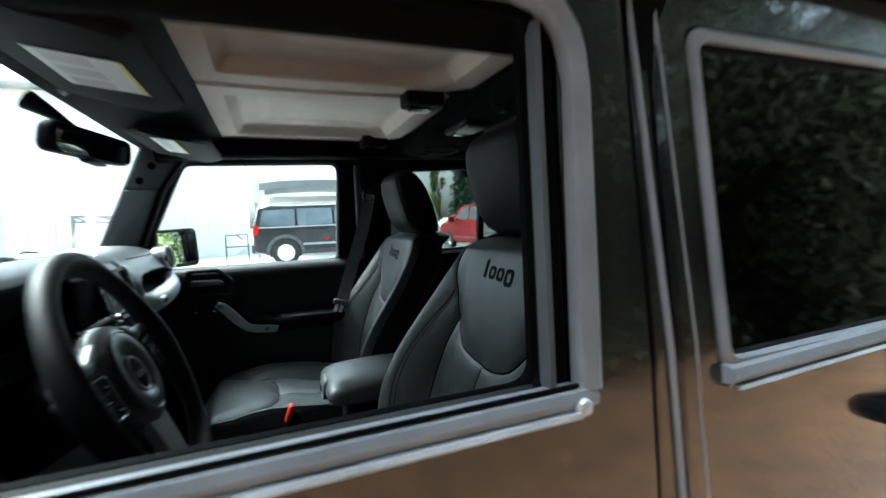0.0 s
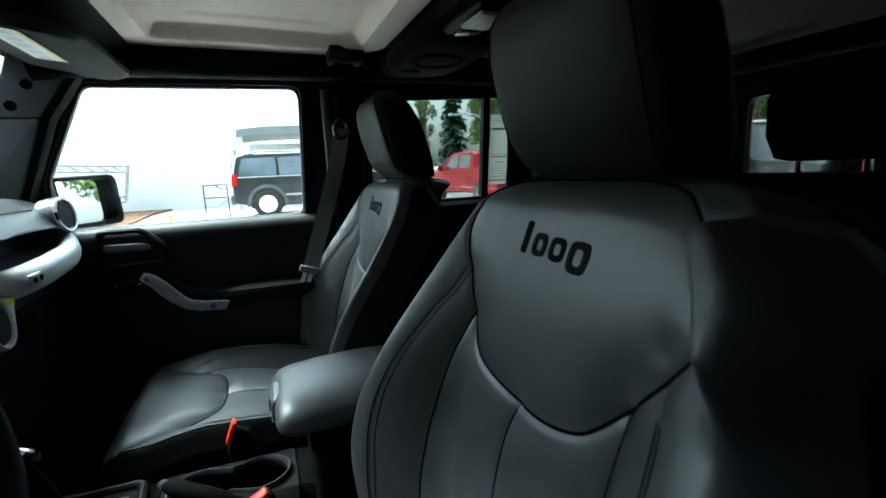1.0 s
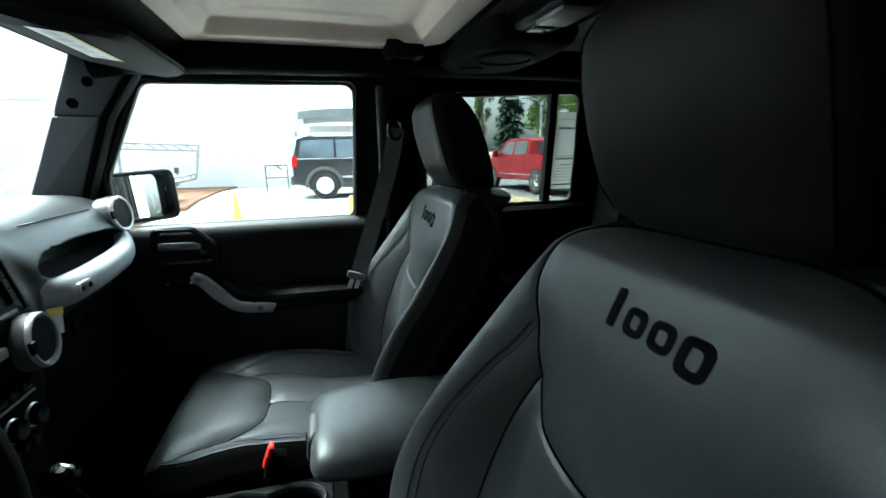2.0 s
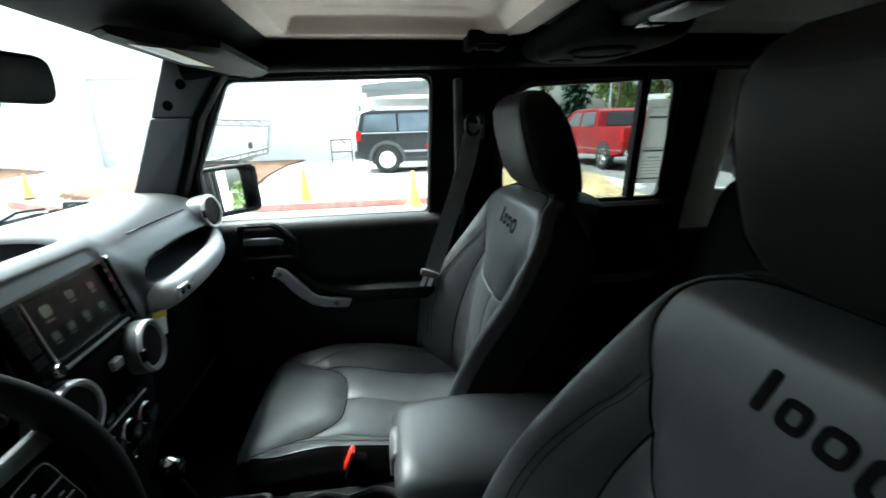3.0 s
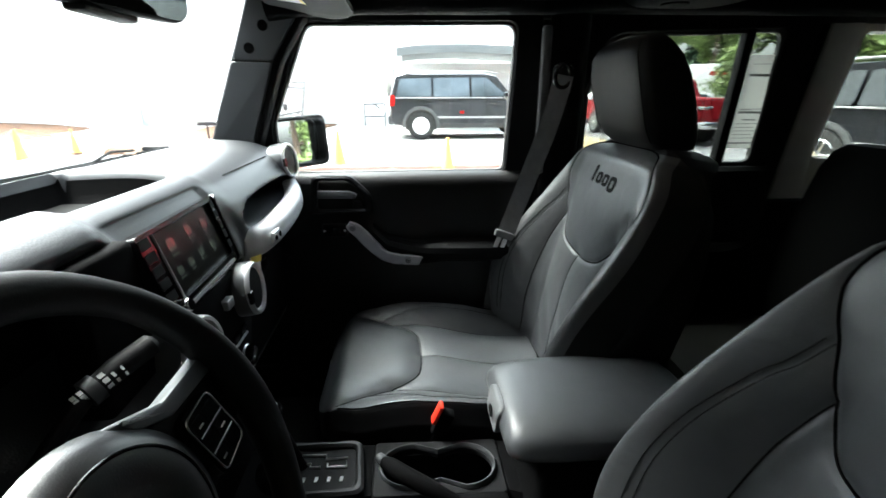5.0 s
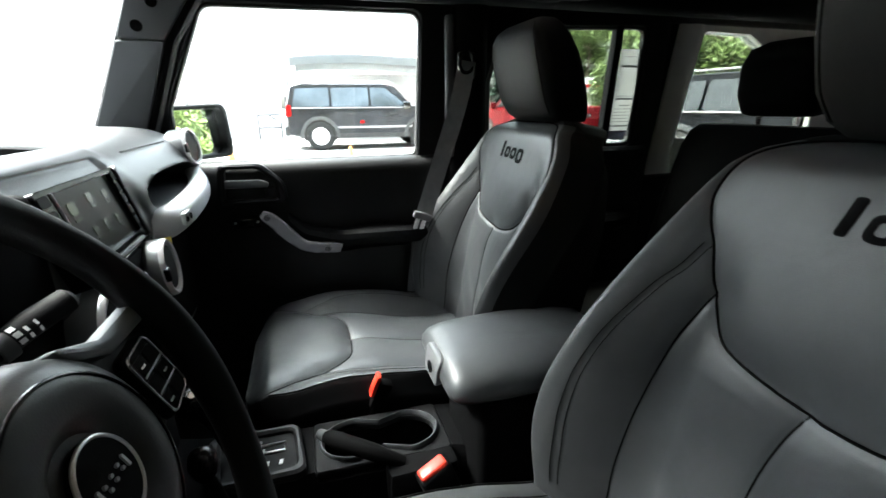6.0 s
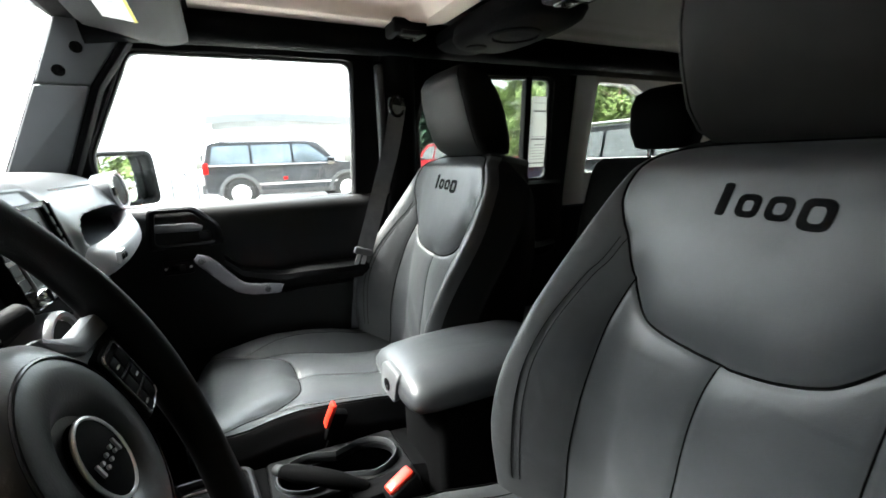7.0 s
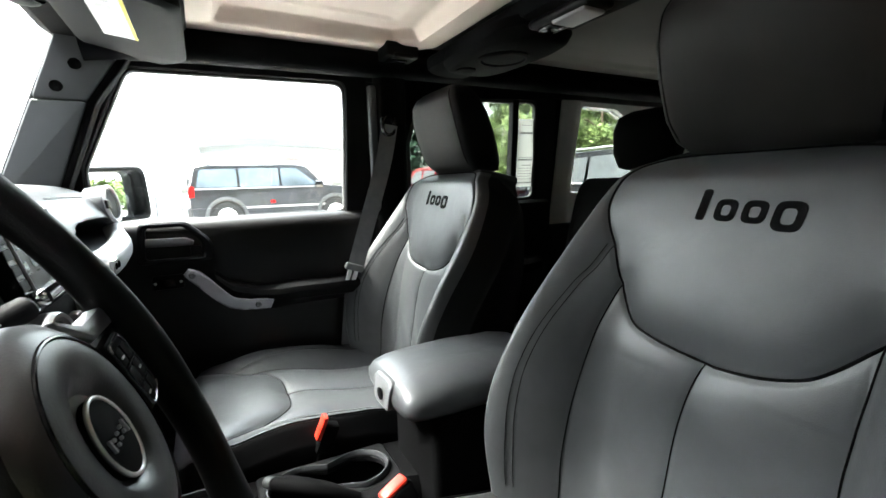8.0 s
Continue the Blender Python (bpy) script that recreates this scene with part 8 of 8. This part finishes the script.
rnd = random.Random(11)
ta = broad_tree(1, 7.5, 2.6, LEAF, "broad green deciduous tree behind the road", 7000, 0.15, 0.12)
ta.matrix_basis = pose(19.5, 17.0, 0)
tb = broad_tree(2, 8.5, 2.4, LEAF, "tall light green deciduous tree behind the road", 7000, 0.15, 0.1)
tb.matrix_basis = pose(21.0, 22.0, 0)
for k, (x, y) in enumerate(((22.5, 30.0), (24.5, 26.5), (26, 20.5), (25.5, 15.5), (24.5, 11.5), (26.0, 7.0), (25.5, 2.0), (28.5, 24.0), (29.5, 12.0), (27.5, -3.0), (23.0, 33.5), (30.0, 4.0), (26.0, -8.0), (28.0, 17.5), (31.5, 29), (26.5, 46.0))):
    cp = copy_thing(ta if k % 2 else tb, pose(x, y, 0, 0, 0, 47 * k))
    s = 0.9 + 0.35 * rnd.random()
    cp.scale = (s, s, s * (0.95 + 0.2 * rnd.random()))
pop = broad_tree(4, 8.0, 0.9, LEAF, "slim columnar green tree against the sky", 2600, 0.14, 0.08)
pop.matrix_basis = pose(14.3, 36.5, 0)
co = conifer(6, 10.5, "tall dark green conifer behind the parked cars")
co.matrix_basis = pose(15.6, 33.6, 0) @ Matrix.Diagonal((0.72, 0.72, 1.0, 1.0))
copy_thing(tb, pose(21.6, 38.0, 0, 0, 0, 150)).scale = (1.0, 1.0, 1.2)
copy_thing(co, pose(26.5, 41.0, 0, 0, 0, 150))
# dark trees and shrubs beside the driver's door, and unseen trees added ahead
da = broad_tree(8, 8.5, 2.6, LEAF_DARK, "dark green tree beside the bark, or added ahead to block light", 60000, 0.045, 0.05)
da.matrix_basis = pose(1.6, -6.3, 0)
# the last nine stand unseen ahead, added to block low front light
for k, (x, y) in enumerate(((-0.4, -7.6), (3.2, -7.0), (-3.0, -8.0), (6.2, -7.6), (9.2, -8.2), (12.5, -8.8), (-1.6, -6.8), (4.6, -6.2), (7.6, -6.9), (-4.8, -7.2), (10.8, -6.4), (-8.2, -7.0), (3.0, -8.8), (-0.2, -9.2), (6.4, -9.4), (14.0, -7.5), (-12.0, -8.5), (-6.2, -5.4), (-3.2, -5.6), (0.8, -5.4), (5.6, -5.5), (-9.5, -5.2), (-12.5, -4.2), (-13.0, -1.0), (-12.6, 2.0), (-15.0, -3.0), (-15.5, 1.0), (-11.2, -6.6), (-13.0, 4.6), (-16.5, 5.5), (-10.6, 0.4))):
    cp = copy_thing(da, pose(x, y, 0, 0, 0, 61 * k))
    s = 0.9 + 0.3 * rnd.random()
    # stretched upward to cut sky light from the driver's side
    cp.scale = (s, s, s * 1.3)


def shrub(seed, r, mat, label):
    rs = random.Random(seed)
    t = thing("shrub", label, "shrub", group="shrubs")
    blobs = []
    for k in range(9):
        a = rs.random() * 2 * math.pi
        q = rs.random() ** 0.5 * r * 0.8
        blobs.append((math.cos(a) * q, math.sin(a) * q, r * (0.35 + 0.5 * rs.random()), r * 0.42, r * 0.38))
        tube("stem", [(0, 0, -0.05), (math.cos(a) * q * 0.6, math.sin(a) * q * 0.6, r * 0.5)], [0.03, 0.01], BARK_TRUNK, t, 6)
    cloud_mesh("foliage", *leaf_cloud(rs, blobs, 2600, 0.07), mat, t)
    return t


sa = shrub(3, 1.0, LEAF, "bright green leafy shrub at the lot edge")
sa.matrix_basis = pose(10.5, 1.2, 0)
for k, (x, y) in enumerate(((12.2, 2.6), (13.5, 0.4), (14.2, 3.6), (12.0, -1.2), (16.0, 1.8), (17.0, 5.0), (15.2, -1.6))):
    cp = copy_thing(sa, pose(x, y, 0, 0, 0, 50 * k))
    s = 0.9 + 0.5 * rnd.random()
    cp.scale = (s, s, s)
sb = shrub(5, 1.1, LEAF_DARK, "dark green shrub under the trees")
sb.matrix_basis = pose(0.4, -4.6, 0)
for k, (x, y) in enumerate(((2.3, -4.9), (-2.0, -5.0), (4.2, -4.7), (6.4, -5.0), (-4.6, -5.3), (8.8, -4.8), (11.4, -5.2), (-7.4, -5.4))):
    cp = copy_thing(sb, pose(x, y, 0, 0, 0, 77 * k))
    s = 0.8 + 0.5 * rnd.random()
    cp.scale = (s, s, s)


# body of the car that the cabin belongs to: hood, wings and wheels
body = thing("car_body", "glossy black off-road car front end on four wheels", "car")
rings = []
for x, z, hw in ((-2.28, 1.02, 0.52), (-2.24, 1.09, 0.55), (-1.9, 1.13, 0.58), (-1.4, 1.16, 0.62), (-1.02, 1.18, 0.66)):
    rings.append([(x, -hw, 0.62), (x, -hw, z - 0.05), (x, -hw + 0.05, z), (x, 0.0, z + 0.015), (x, hw - 0.05, z), (x, hw, z - 0.05), (x, hw, 0.62)])
loft("hood", rings, PAINT, body)
for sgn in (1, -1):
    prism("front_wing", rounded([(-2.30, 0.80), (-2.26, 0.96), (-1.50, 0.98), (-1.30, 0.66), (-1.38, 0.66), (-1.62, 0.90), (-2.12, 0.88)], 0.03), 0.26, lambda a, b, c, q=sgn: (a, q * (0.56 + c), b), PLASTIC, body, bevel=0.02)
    for x in (-1.78, 1.25):
        wheel_parts(body, x, sgn * 0.72, 0.41, -sgn, SILVER_PAINT, 5)
box("front_bumper", (-2.46, -0.74, 0.52), (-2.27, 0.74, 0.70), PLASTIC, body, 0.03)
SPARE = pose(2.10, 0.0, 1.13, 0, 90)
spare = lathe("spare_tyre", [(0.24, -0.11), (0.36, -0.115), (0.395, -0.10), (0.405, -0.05), (0.405, 0.05), (0.395, 0.10), (0.36, 0.115), (0.25, 0.105), (0.24, 0.08)], SPARE, TYRE, body, 40)
lathe("spare_rim", [(0.245, -0.08), (0.245, 0.06), (0.20, 0.05), (0.0, 0.045)], SPARE, SILVER_PAINT, spare, 32)
box("spare_bracket", (1.965, -0.12, 0.98), (2.10, 0.12, 1.28), DEEP, body, 0.02)
box("chassis", (-2.25, -0.45, 0.40), (1.90, 0.45, 0.555), DEEP, body, 0.02)
